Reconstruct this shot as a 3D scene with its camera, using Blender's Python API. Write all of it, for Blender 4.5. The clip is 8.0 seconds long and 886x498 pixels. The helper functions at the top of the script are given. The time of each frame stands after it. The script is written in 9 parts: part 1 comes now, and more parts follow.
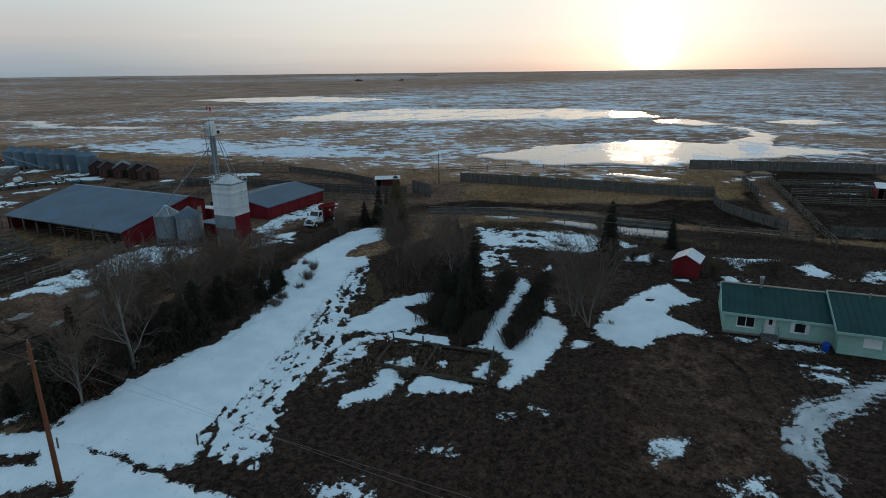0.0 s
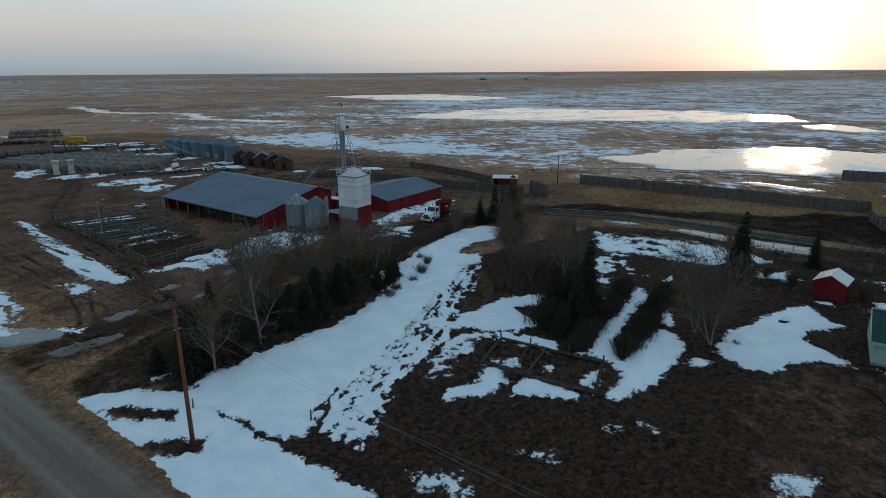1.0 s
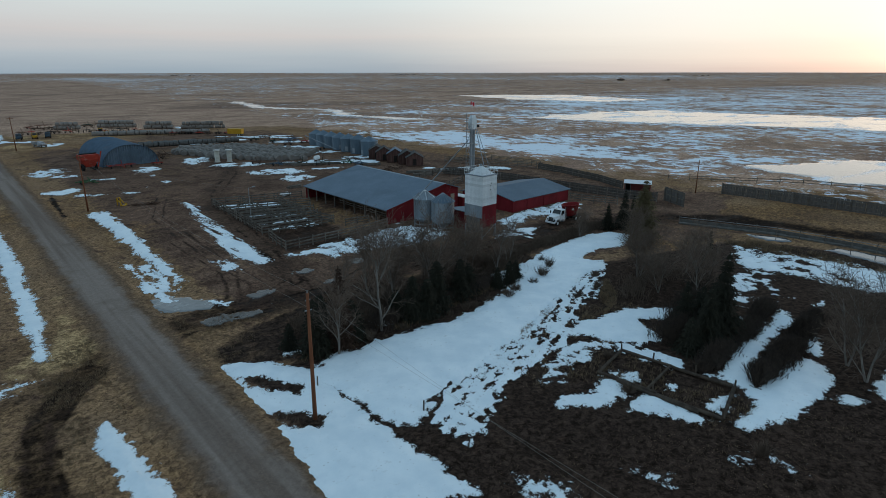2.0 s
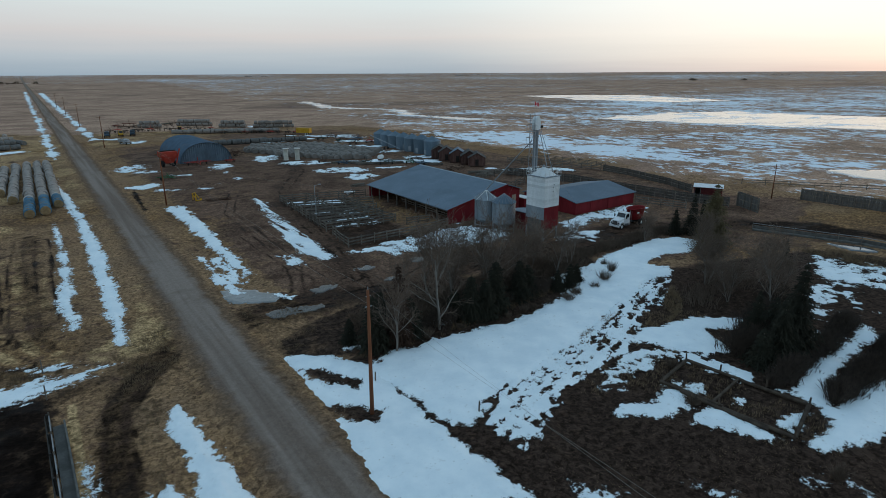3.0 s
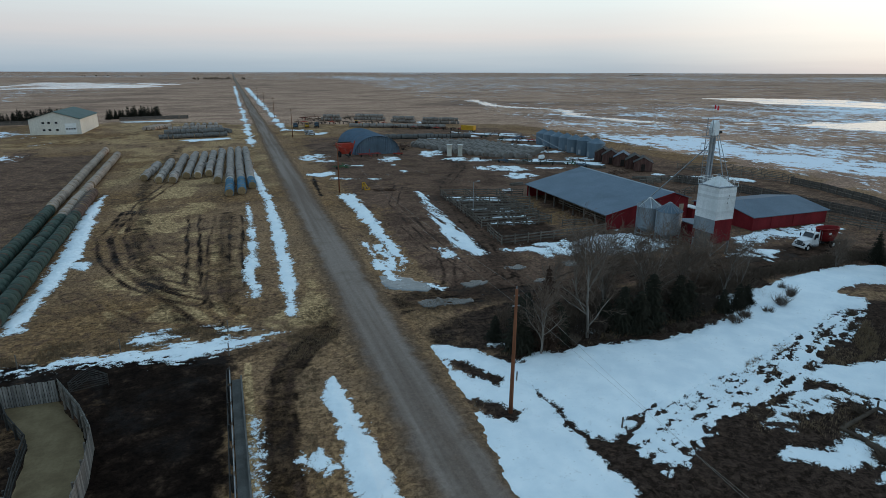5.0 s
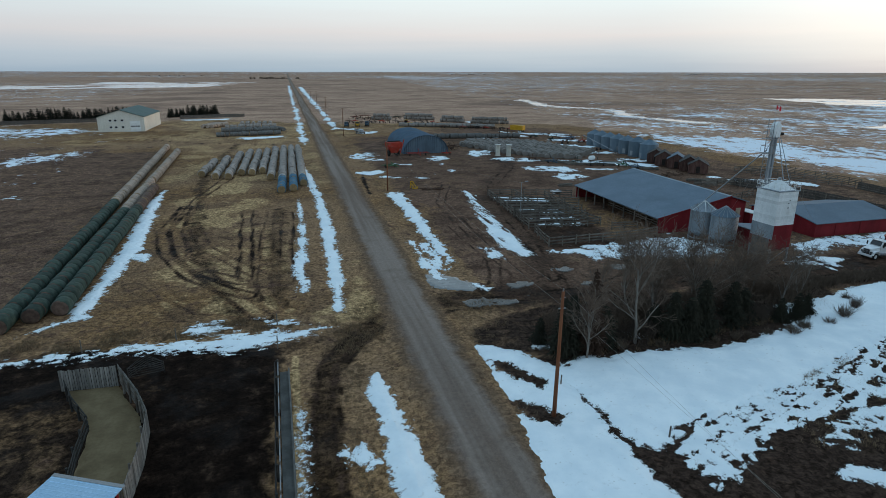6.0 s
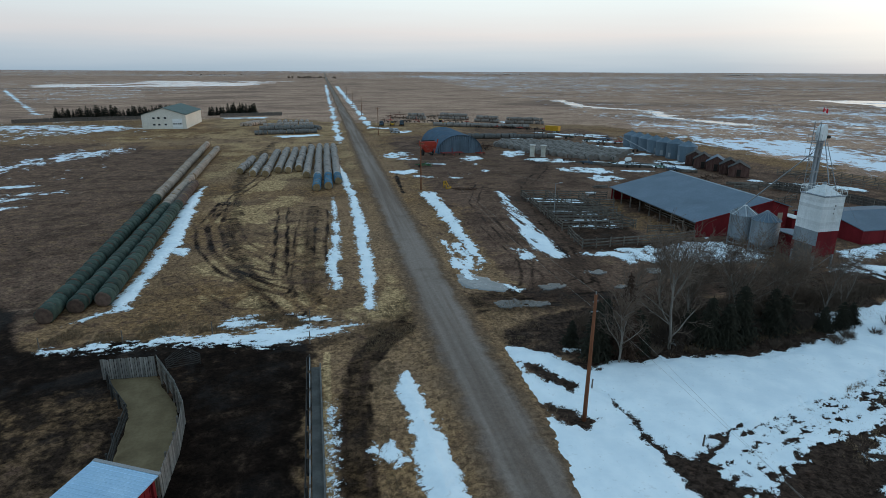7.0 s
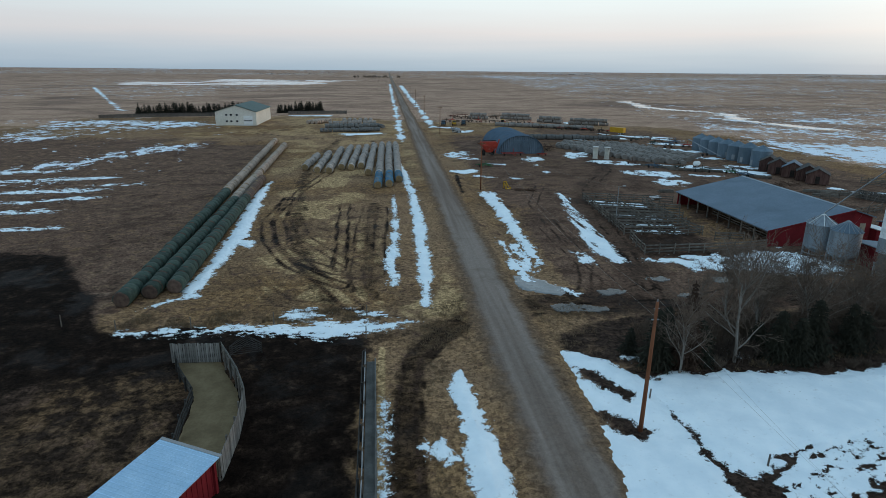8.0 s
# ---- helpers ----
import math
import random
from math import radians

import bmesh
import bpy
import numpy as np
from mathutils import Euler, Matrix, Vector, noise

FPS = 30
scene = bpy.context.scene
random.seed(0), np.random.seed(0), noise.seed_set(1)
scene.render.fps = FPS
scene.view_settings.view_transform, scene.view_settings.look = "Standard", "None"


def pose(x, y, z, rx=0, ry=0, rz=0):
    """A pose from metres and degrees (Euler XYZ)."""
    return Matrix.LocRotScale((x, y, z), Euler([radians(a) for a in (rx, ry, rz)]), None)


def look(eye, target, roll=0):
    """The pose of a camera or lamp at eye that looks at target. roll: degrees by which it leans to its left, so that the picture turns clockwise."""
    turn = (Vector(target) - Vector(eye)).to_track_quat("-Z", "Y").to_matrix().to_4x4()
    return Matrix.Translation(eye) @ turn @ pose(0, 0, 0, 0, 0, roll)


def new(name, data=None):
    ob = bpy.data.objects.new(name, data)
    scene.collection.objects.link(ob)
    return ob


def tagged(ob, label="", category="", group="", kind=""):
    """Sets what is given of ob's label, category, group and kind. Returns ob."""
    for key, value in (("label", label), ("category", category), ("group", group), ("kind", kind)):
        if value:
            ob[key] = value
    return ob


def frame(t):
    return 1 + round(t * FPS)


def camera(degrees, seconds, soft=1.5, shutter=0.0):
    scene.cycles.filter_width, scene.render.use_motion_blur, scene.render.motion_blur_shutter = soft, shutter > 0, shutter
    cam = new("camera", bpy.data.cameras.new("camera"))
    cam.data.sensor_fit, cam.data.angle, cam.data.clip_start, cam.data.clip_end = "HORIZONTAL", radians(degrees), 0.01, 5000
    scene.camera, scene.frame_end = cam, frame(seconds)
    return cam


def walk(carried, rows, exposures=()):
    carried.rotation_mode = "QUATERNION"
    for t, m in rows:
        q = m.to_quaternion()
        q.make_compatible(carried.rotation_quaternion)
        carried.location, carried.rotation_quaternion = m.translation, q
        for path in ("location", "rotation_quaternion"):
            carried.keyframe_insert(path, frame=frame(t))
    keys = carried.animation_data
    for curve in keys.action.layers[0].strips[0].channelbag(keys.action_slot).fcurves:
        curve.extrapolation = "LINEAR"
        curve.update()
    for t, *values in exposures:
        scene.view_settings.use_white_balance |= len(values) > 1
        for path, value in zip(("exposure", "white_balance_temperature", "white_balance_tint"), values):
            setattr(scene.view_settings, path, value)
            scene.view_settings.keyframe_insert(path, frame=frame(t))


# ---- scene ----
cam = camera(74.4, 8.0, 0.55)
EYE = (0.0, 0.0, 25.0)
# seconds, yaw, pitch, roll of the hovering drone
PATH = [
    (0.0, -65.025, -16.916, 0.684),
    (0.5, -60.307, -16.933, 0.593),
    (1.0, -53.457, -16.920, 0.388),
    (1.5, -47.056, -16.879, 0.223),
    (2.0, -40.990, -16.894, 0.074),
    (2.2, -38.60, -16.90, 0.050),
    (3.3, -32.63, -16.83, 0.330),
    (3.5, -30.371, -16.827, 0.290),
    (3.7, -29.42, -16.83, 0.270),
    (4.0, -29.150, -16.835, 0.252),
    (4.2, -28.06, -16.84, 0.190),
    (4.5, -24.702, -16.874, 0.045),
    (5.0, -19.304, -16.905, -0.176),
    (5.2, -17.04, -16.91, -0.215),
    (6.3, -12.83, -16.97, -0.140),
    (6.5, -11.305, -16.981, -0.209),
    (7.0, -11.293, -16.982, -0.270),
    (7.25, -11.0, -16.99, -0.31),
    (7.5, -9.821, -17.000, -0.394),
    (8.0, -5.400, -17.044, -0.506),
]
EXPOSURES = [(0.0, -0.25), (1.0, -0.20), (2.0, -0.03), (3.5, 0.11), (4.5, 0.18), (6.5, 0.32), (8.0, 0.34)]
walk(cam, [(t, pose(*EYE, 90 + p, 0, y) @ pose(0, 0, 0, 0, 0, -r)) for t, y, p, r in PATH], EXPOSURES)

# ---- sky and light ----
SUN_AZ, SUN_EL = 83.8, 1.8      # degrees clockwise from +y, and above the horizon
SUN_DIR = Vector((math.sin(radians(SUN_AZ)) * math.cos(radians(SUN_EL)), math.cos(radians(SUN_AZ)) * math.cos(radians(SUN_EL)), math.sin(radians(SUN_EL))))


class Nodes:
    """A small wrapper to write node trees in lines."""

    def __init__(self, tree):
        self.t = tree
        tree.nodes.clear()

    def n(self, kind, **kw):
        node = self.t.nodes.new(kind)
        for k, v in kw.items():
            if k == "ins":
                for key, val in v.items():
                    if isinstance(val, bpy.types.NodeSocket):
                        self.t.links.new(val, node.inputs[key])
                    else:
                        node.inputs[key].default_value = val
            else:
                setattr(node, k, v)
        return node

    def math(self, op, a, b=0.0, clamp=False):
        m = self.n("ShaderNodeMath", operation=op, use_clamp=clamp, ins={0: a, 1: b})
        return m.outputs[0]

    def ramp(self, fac, stops, interp="LINEAR"):
        r = self.n("ShaderNodeValToRGB", ins={0: fac})
        r.color_ramp.interpolation = interp
        e = r.color_ramp.elements
        while len(e) < len(stops):
            e.new(0.5)
        for el, (p, c) in zip(e, stops):
            el.position = p
            el.color = (*c, 1) if len(c) == 3 else c
        return r.outputs[0]

    def mix(self, fac, a, b, blend="MIX"):
        m = self.n("ShaderNodeMix", data_type="RGBA", blend_type=blend)
        for i, v in ((0, fac), (6, a), (7, b)):
            if isinstance(v, bpy.types.NodeSocket):
                self.t.links.new(v, m.inputs[i])
            else:
                m.inputs[i].default_value = v if i == 0 else (*v, 1)
        return m.outputs[2]

    def noise(self, vec, scale, detail=4.0, rough=0.55, dist=0.0):
        k = self.n("ShaderNodeTexNoise", ins={"Vector": vec, "Scale": scale, "Detail": detail, "Roughness": rough, "Distortion": dist})
        return k.outputs[0]

    def step(self, v, lo, hi):
        return self.n("ShaderNodeMapRange", interpolation_type="SMOOTHSTEP", ins={0: v, 1: lo, 2: hi, 3: 0.0, 4: 1.0}).outputs[0]

    def scaled(self, vec, s):
        return self.n("ShaderNodeMapping", ins={0: vec, 3: s}).outputs[0]


world = bpy.data.worlds.new("evening_sky")
scene.world = world
world.use_nodes = True
w = Nodes(world.node_tree)
direction = w.n("ShaderNodeTexCoord").outputs["Generated"]
sky = w.n("ShaderNodeTexSky", sky_type="NISHITA", sun_disc=False, sun_elevation=radians(SUN_EL), sun_rotation=radians(SUN_AZ), altitude=900.0, air_density=1.0, dust_density=1.5, ozone_density=1.5)
height = w.n("ShaderNodeSeparateXYZ", ins={0: direction}).outputs[2]
near_sun = w.n("ShaderNodeVectorMath", operation="DOT_PRODUCT", ins={0: direction, 1: SUN_DIR}).outputs["Value"]
stretched = w.scaled(direction, (1.2, 1.2, 22.0))
wisps = w.noise(stretched, 2.2, 5.0, 0.6)
lift = w.math("ADD", height, w.math("MULTIPLY", w.math("SUBTRACT", wisps, 0.5), 0.022))
# thin high veil of cloud: blue-grey haze at the horizon, pink above it, pale overhead
veil_far = w.ramp(w.math("MULTIPLY", lift, 4.0, True), [(0.0, (0.31, 0.40, 0.48)), (0.10, (0.43, 0.50, 0.56)), (0.22, (0.60, 0.59, 0.60)), (0.42, (0.65, 0.73, 0.75)), (0.75, (0.58, 0.70, 0.77)), (1.0, (0.48, 0.63, 0.73))])
veil_sun = w.ramp(w.math("MULTIPLY", lift, 4.0, True), [(0.0, (0.66, 0.61, 0.585)), (0.08, (0.86, 0.805, 0.735)), (0.22, (1.00, 0.965, 0.885)), (0.5, (1.07, 1.08, 1.03)), (1.0, (0.78, 0.90, 0.96))])
veil_far = w.mix(w.step(near_sun, -0.55, 0.5), w.mix(1.0, veil_far, (0.87, 0.90, 0.93), "MULTIPLY"), w.mix(1.0, veil_far, (1.08, 1.06, 1.04), "MULTIPLY"))
toward = w.step(near_sun, 0.60, 1.0)
veil = w.mix(toward, veil_far, veil_sun)
veil = w.mix(w.step(height, 0.15, 0.75), veil, (0.295, 0.47, 0.63))
glow = w.math("POWER", w.math("MAXIMUM", near_sun, 0.0), 2200.0)
glow_wide = w.math("POWER", w.math("MAXIMUM", near_sun, 0.0), 140.0)
veil = w.mix(1.0, veil, w.mix(glow, (0, 0, 0), (1.2, 1.1, 0.8)), "ADD")
veil = w.mix(1.0, veil, w.mix(glow_wide, (0, 0, 0), (0.40, 0.375, 0.31)), "ADD")
both = w.mix(1.0, veil, w.mix(0.985, sky.outputs[0], (0, 0, 0)), "ADD")
w.n("ShaderNodeOutputWorld", ins={0: w.n("ShaderNodeBackground", ins={0: both, 1: 0.95}).outputs[0]})

sun = new("sun", bpy.data.lights.new("sun", "SUN"))
sun.data.energy, sun.data.angle, sun.data.color = 0.5, radians(6.0), (1.0, 0.66, 0.40)
sun.matrix_world = look((900, 100, 60), Vector((900, 100, 60)) - SUN_DIR)


# ---- noise in numbers ----
def grain(x, y, seed=0):
    """Smooth noise of about -1 to 1 on arrays, one bump a unit."""
    xi, yi = np.floor(x).astype(np.int64), np.floor(y).astype(np.int64)
    fx, fy = x - xi, y - yi
    sx, sy = fx * fx * (3 - 2 * fx), fy * fy * (3 - 2 * fy)

    def h(a, b):
        v = (a * 374761393 + b * 668265263 + seed * 1442695041) & 0xFFFFFFFF
        v = ((v ^ (v >> 13)) * 1274126177) & 0xFFFFFFFF
        return ((v ^ (v >> 16)) & 0xFFFF) / 32767.5 - 1
    top = h(xi, yi) * (1 - sx) + h(xi + 1, yi) * sx
    low = h(xi, yi + 1) * (1 - sx) + h(xi + 1, yi + 1) * sx
    return top * (1 - sy) + low * sy


def fbm(x, y, octaves=4, seed=0, gain=0.55):
    out, a, f = 0, 1.0, 1.0
    for k in range(octaves):
        out = out + a * grain(x * f + 17.3 * k, y * f - 9.1 * k, seed + k)
        a, f = a * gain, f * 2.03
    return out


def ease(v, lo, hi):
    s = np.clip((v - lo) / (hi - lo), 0, 1)
    return s * s * (3 - 2 * s)


def inside(x, y, corners):
    """Signed distance to a polygon, above 0 inside it."""
    best, odd = np.full(np.shape(x), 1e9), np.zeros(np.shape(x), bool)
    for (ax, ay), (bx, by) in zip(corners, corners[1:] + corners[:1]):
        ex, ey = bx - ax, by - ay
        s = np.clip(((x - ax) * ex + (y - ay) * ey) / (ex * ex + ey * ey), 0, 1)
        best = np.minimum(best, np.hypot(x - ax - s * ex, y - ay - s * ey))
        odd ^= ((ay > y) != (by > y)) & (x < (bx - ax) * (y - ay) / (by - ay + 1e-12) + ax)
    return np.where(odd, best, -best)


def band(x, y, ends, half):
    """Signed distance to a line of points, above 0 within half of it."""
    best = np.full(np.shape(x), 1e9)
    for (ax, ay), (bx, by) in zip(ends, ends[1:]):
        ex, ey = bx - ax, by - ay
        s = np.clip(((x - ax) * ex + (y - ay) * ey) / (ex * ex + ey * ey), 0, 1)
        best = np.minimum(best, np.hypot(x - ax - s * ex, y - ay - s * ey))
    return half - best


ROAD_X, ROAD_HALF = 11.7, 3.0


def ground_z(x, y):
    """Height of the land: nearly flat, a ditch on each side of the road."""
    d = np.abs(x - ROAD_X)
    z = 0.06 * fbm(x / 9, y / 9, 3, 3)
    z = z * ease(d, 3, 7)
    z = z - 0.30 * np.exp(-((d - 7.0) / 1.6) ** 2) * ease(y, 62, 75) - 0.14 * ease(4.6 - d, 0, 1)
    return z
# ---- materials ----
def material(name, build):
    m = bpy.data.materials.new(name)
    m.use_nodes = True
    k = Nodes(m.node_tree)
    build(k)
    return m


def surface(name, dark, light, scale=2.0, rough=0.8, metal=0.0, bump=0.3, fine=14.0, stain=0.35, stain_colour=None, streak=(1, 1, 1), spec=0.12, vary=0.12):
    """A plain material: two tones in a coarse and a fine noise, stains and a fine relief."""
    def build(k):
        at = k.n("ShaderNodeTexCoord").outputs["Object"]
        st = k.scaled(at, streak)
        coarse = k.noise(st, scale, 5.0, 0.6)
        small = k.noise(st, scale * fine, 4.0, 0.6)
        c = k.mix(k.step(coarse, 0.3, 0.7), dark, light)
        mean = tuple(0.5 * (a + b) for a, b in zip(dark, light))
        c = k.mix(k.math("MULTIPLY", k.step(small, 0.35, 0.75), 0.45), c, tuple(0.62 * a for a in mean))
        if stain > 0:
            sc = stain_colour or tuple(0.5 * a for a in dark)
            s = k.noise(at, scale * 0.45, 6.0, 0.65, 0.6)
            c = k.mix(k.math("MULTIPLY", k.step(s, 0.52, 0.72), stain), c, sc)
        r = k.n("ShaderNodeObjectInfo").outputs["Random"]
        bright = k.math("ADD", k.math("MULTIPLY", r, 2 * vary), 1 - vary)
        c = k.n("ShaderNodeHueSaturation", ins={"Value": bright, "Color": c}).outputs[0]
        b = k.n("ShaderNodeBump", ins={"Strength": bump, "Distance": 0.03, "Height": small}).outputs[0]
        rr = k.math("ADD", k.math("MULTIPLY", coarse, 0.25), rough - 0.12, True)
        p = k.n("ShaderNodeBsdfPrincipled", ins={"Base Color": c, "Roughness": rr, "Metallic": metal, "Normal": b, "Specular IOR Level": spec})
        k.n("ShaderNodeOutputMaterial", ins={0: p.outputs[0]})
    return material(name, build)


def ground_build(k):
    at = k.n("ShaderNodeTexCoord").outputs["Object"]

    def attr(name):
        return k.n("ShaderNodeAttribute", attribute_name=name).outputs["Fac"]
    straw, mud, gravel, lawn, snowy, prairie = attr("straw"), attr("mud"), attr("gravel"), attr("lawn"), attr("snowy"), attr("prairie")
    n60 = k.noise(at, 0.017, 5.0, 0.6)
    n8 = k.noise(at, 0.13, 6.0, 0.62, 0.4)
    n2 = k.noise(at, 0.55, 6.0, 0.65)
    n05 = k.noise(at, 1.3, 9.0, 0.74, 0.6)
    n01 = k.noise(at, 11.0, 4.0, 0.7)
    clods = k.noise(at, 2.6, 10.0, 0.8, 0.8)
    # bare earth
    soil = k.mix(k.step(n2, 0.3, 0.7), (0.0920, 0.0560, 0.0400), (0.1720, 0.1120, 0.0830))
    soil = k.mix(k.math("MULTIPLY", k.step(n8, 0.45, 0.62), 0.65), soil, (0.0460, 0.0282, 0.0209))
    soil = k.mix(k.math("MULTIPLY", k.step(n05, 0.56, 0.70), 0.5), soil, (0.1700, 0.1080, 0.0760))
    # dry grass
    dry = k.mix(k.step(n05, 0.34, 0.66), (0.1050, 0.0600, 0.0300), (0.3000, 0.1820, 0.0880))
    dry = k.mix(k.math("MULTIPLY", k.step(n2, 0.50, 0.66), 0.45), dry, (0.0700, 0.0431, 0.0276))
    dry = k.mix(k.math("MULTIPLY", k.step(n8, 0.44, 0.64), 0.65), dry, (0.0950, 0.0600, 0.0390))
    dry = k.mix(k.math("MULTIPLY", k.step(n60, 0.38, 0.58), 0.55), dry, (0.270, 0.180, 0.115))
    bleach = k.mix(k.step(n05, 0.36, 0.62), (0.215, 0.142, 0.074), (0.500, 0.355, 0.190))
    dry = k.mix(k.math("MULTIPLY", k.step(straw, 0.86, 1.08), 0.85), dry, bleach)
    soft = k.math("MULTIPLY", k.math("SUBTRACT", n2, 0.5), 2.4)
    c = k.mix(k.step(k.math("ADD", straw, soft), 0.25, 0.75), soil, dry)
    # uncut pale prairie grass, with darker hollows
    pale = k.mix(k.step(n05, 0.36, 0.64), (0.275, 0.180, 0.132), (0.520, 0.358, 0.262))
    pale = k.mix(k.math("MULTIPLY", k.step(k.noise(k.scaled(at, (0.55, 1.0, 1.0)), 0.05, 9.0, 0.72, 0.6), 0.44, 0.60), 0.55), pale, (0.165, 0.104, 0.082))
    pale = k.mix(k.math("MULTIPLY", k.step(k.noise(at, 0.016, 10.0, 0.74, 0.4), 0.50, 0.60), 0.45), pale, (0.130, 0.084, 0.066))
    pale = k.mix(k.math("MULTIPLY", k.step(k.noise(at, 0.007, 7.0, 0.66, 0.8), 0.50, 0.64), 0.55), pale, (0.120, 0.080, 0.066))
    c = k.mix(k.step(k.math("ADD", prairie, k.math("MULTIPLY", k.math("SUBTRACT", n8, 0.5), 1.6)), 0.25, 0.75), c, pale)
    turf = k.mix(k.step(n05, 0.36, 0.66), (0.0185, 0.0125, 0.0100), (0.0490, 0.0340, 0.0270))
    turf = k.mix(k.math("MULTIPLY", k.step(n01, 0.56, 0.70), 0.6), turf, (0.1200, 0.0760, 0.0540))
    turf = k.mix(k.math("MULTIPLY", k.step(n8, 0.50, 0.68), 0.5), turf, (0.0560, 0.0385, 0.0300))
    c = k.mix(k.step(k.math("ADD", lawn, soft), 0.2, 0.8), c, turf)
    wet = k.mix(k.step(n2, 0.35, 0.70), (0.0048, 0.0031, 0.0024), (0.0165, 0.0102, 0.0076))
    wet = k.mix(k.math("MULTIPLY", k.step(n05, 0.55, 0.70), 0.3), wet, (0.0440, 0.0270, 0.0190))
    muddy = k.step(k.math("ADD", mud, k.math("MULTIPLY", soft, 0.6)), 0.15, 0.85)
    c = k.mix(muddy, c, wet)
    streaks = k.noise(k.scaled(at, (0.8, 0.02, 1.0)), 1.0, 4.0, 0.55)
    stone = k.mix(k.step(streaks, 0.34, 0.66), (0.148, 0.118, 0.101), (0.228, 0.194, 0.174))
    stone = k.mix(k.math("MULTIPLY", k.step(n01, 0.50, 0.72), 0.35), stone, (0.30, 0.25, 0.20))
    stone = k.mix(k.math("MULTIPLY", k.step(n8, 0.5, 0.65), 0.3), stone, (0.090, 0.067, 0.048))
    c = k.mix(k.step(k.math("ADD", gravel, k.math("MULTIPLY", soft, 0.35)), 0.02, 0.5), c, k.mix(k.step(n05, 0.35, 0.65), (0.105, 0.070, 0.047), (0.175, 0.120, 0.080)))
    c = k.mix(k.step(k.math("ADD", gravel, k.math("MULTIPLY", soft, 0.3)), 0.5, 1.0), c, stone)
    # clods, dung and tufts give every kind of ground a fine dark and light grain
    crumb = k.math("ADD", 0.38, k.math("MULTIPLY", k.step(clods, 0.36, 0.64), 1.20))
    crumb = k.math("ADD", crumb, k.math("MULTIPLY", k.math("SUBTRACT", 1.0, crumb), k.math("MULTIPLY", gravel, 0.8)))
    c = k.mix(1.0, c, k.n("ShaderNodeCombineColor", ins={0: crumb, 1: crumb, 2: crumb}).outputs[0], "MULTIPLY")
    c = k.mix(1.0, c, (1.11, 1.01, 0.94), "MULTIPLY")
    # thin wind-blown snow over the far grassland, paling the farthest land like haze
    long_way = k.scaled(at, (1.0, 0.72, 1.0))
    s1 = k.noise(long_way, 0.030, 8.0, 0.68, 0.5)
    s2 = k.noise(k.scaled(at, (1.0, 0.55, 1.0)), 0.26, 10.0, 0.76, 0.3)
    cover = k.math("ADD", snowy, k.math("ADD", k.math("MULTIPLY", k.math("SUBTRACT", s1, 0.5), 3.2), k.math("MULTIPLY", k.math("SUBTRACT", s2, 0.5), 5.6)))
    cover = k.step(cover, 0.44, 0.56)
    c = k.mix(cover, c, (0.74, 0.78, 0.83))
    rough = k.math("SUBTRACT", 0.95, k.math("MULTIPLY", muddy, k.math("MULTIPLY", k.step(n8, 0.5, 0.62), 0.35)))
    relief = k.math("ADD", k.math("MULTIPLY", n05, 0.6), k.math("MULTIPLY", n01, 0.25))
    b = k.n("ShaderNodeBump", ins={"Strength": 0.7, "Distance": 0.12, "Height": relief}).outputs[0]
    p = k.n("ShaderNodeBsdfPrincipled", ins={"Base Color": c, "Roughness": rough, "Normal": b, "Specular IOR Level": 0.035})
    k.n("ShaderNodeOutputMaterial", ins={0: p.outputs[0]})


def snow_build(light, dark, dirt, dirty):
    """Old snow whose thin rim melts through to the ground in specks."""
    def build(k):
        at = k.n("ShaderNodeTexCoord").outputs["Object"]
        deep = k.n("ShaderNodeAttribute", attribute_name="deep").outputs["Fac"]
        n3 = k.noise(at, 0.35, 5.0, 0.6)
        n1 = k.noise(at, 1.7, 6.0, 0.68)
        n01 = k.noise(at, 9.0, 4.0, 0.7)
        rim = k.noise(at, 2.1, 9.0, 0.74, 0.2)
        v = k.math("ADD", deep, k.math("ADD", k.math("MULTIPLY", k.math("SUBTRACT", rim, 0.5), 4.4), k.math("MULTIPLY", k.math("SUBTRACT", n01, 0.5), 2.2)))
        c = k.mix(k.step(n3, 0.3, 0.7), dark, light)
        c = k.mix(k.math("MULTIPLY", k.step(n1, 0.58, 0.8), dirty), c, dirt)
        pits = k.n("ShaderNodeTexVoronoi", ins={"Vector": at, "Scale": 1.9, "Randomness": 1.0}).outputs["Distance"]
        pit = k.math("MULTIPLY", k.math("SUBTRACT", 1.0, k.step(pits, 0.06, 0.16)), k.step(n3, 0.50, 0.60))
        c = k.mix(k.math("MULTIPLY", pit, 0.55), c, dirt)
        c = k.mix(k.math("MULTIPLY", k.math("SUBTRACT", 1.0, k.step(v, 0.0, 0.45)), 0.45), c, dirt)
        h = k.math("ADD", n1, k.math("MULTIPLY", n01, 0.3))
        b = k.n("ShaderNodeBump", ins={"Strength": 0.6, "Distance": 0.10, "Height": h}).outputs[0]
        p = k.n("ShaderNodeBsdfPrincipled", ins={"Base Color": c, "Roughness": 0.8, "Normal": b, "Specular IOR Level": 0.1, "Alpha": k.step(v, -0.03, 0.05)})
        k.n("ShaderNodeOutputMaterial", ins={0: p.outputs[0]})
    return build


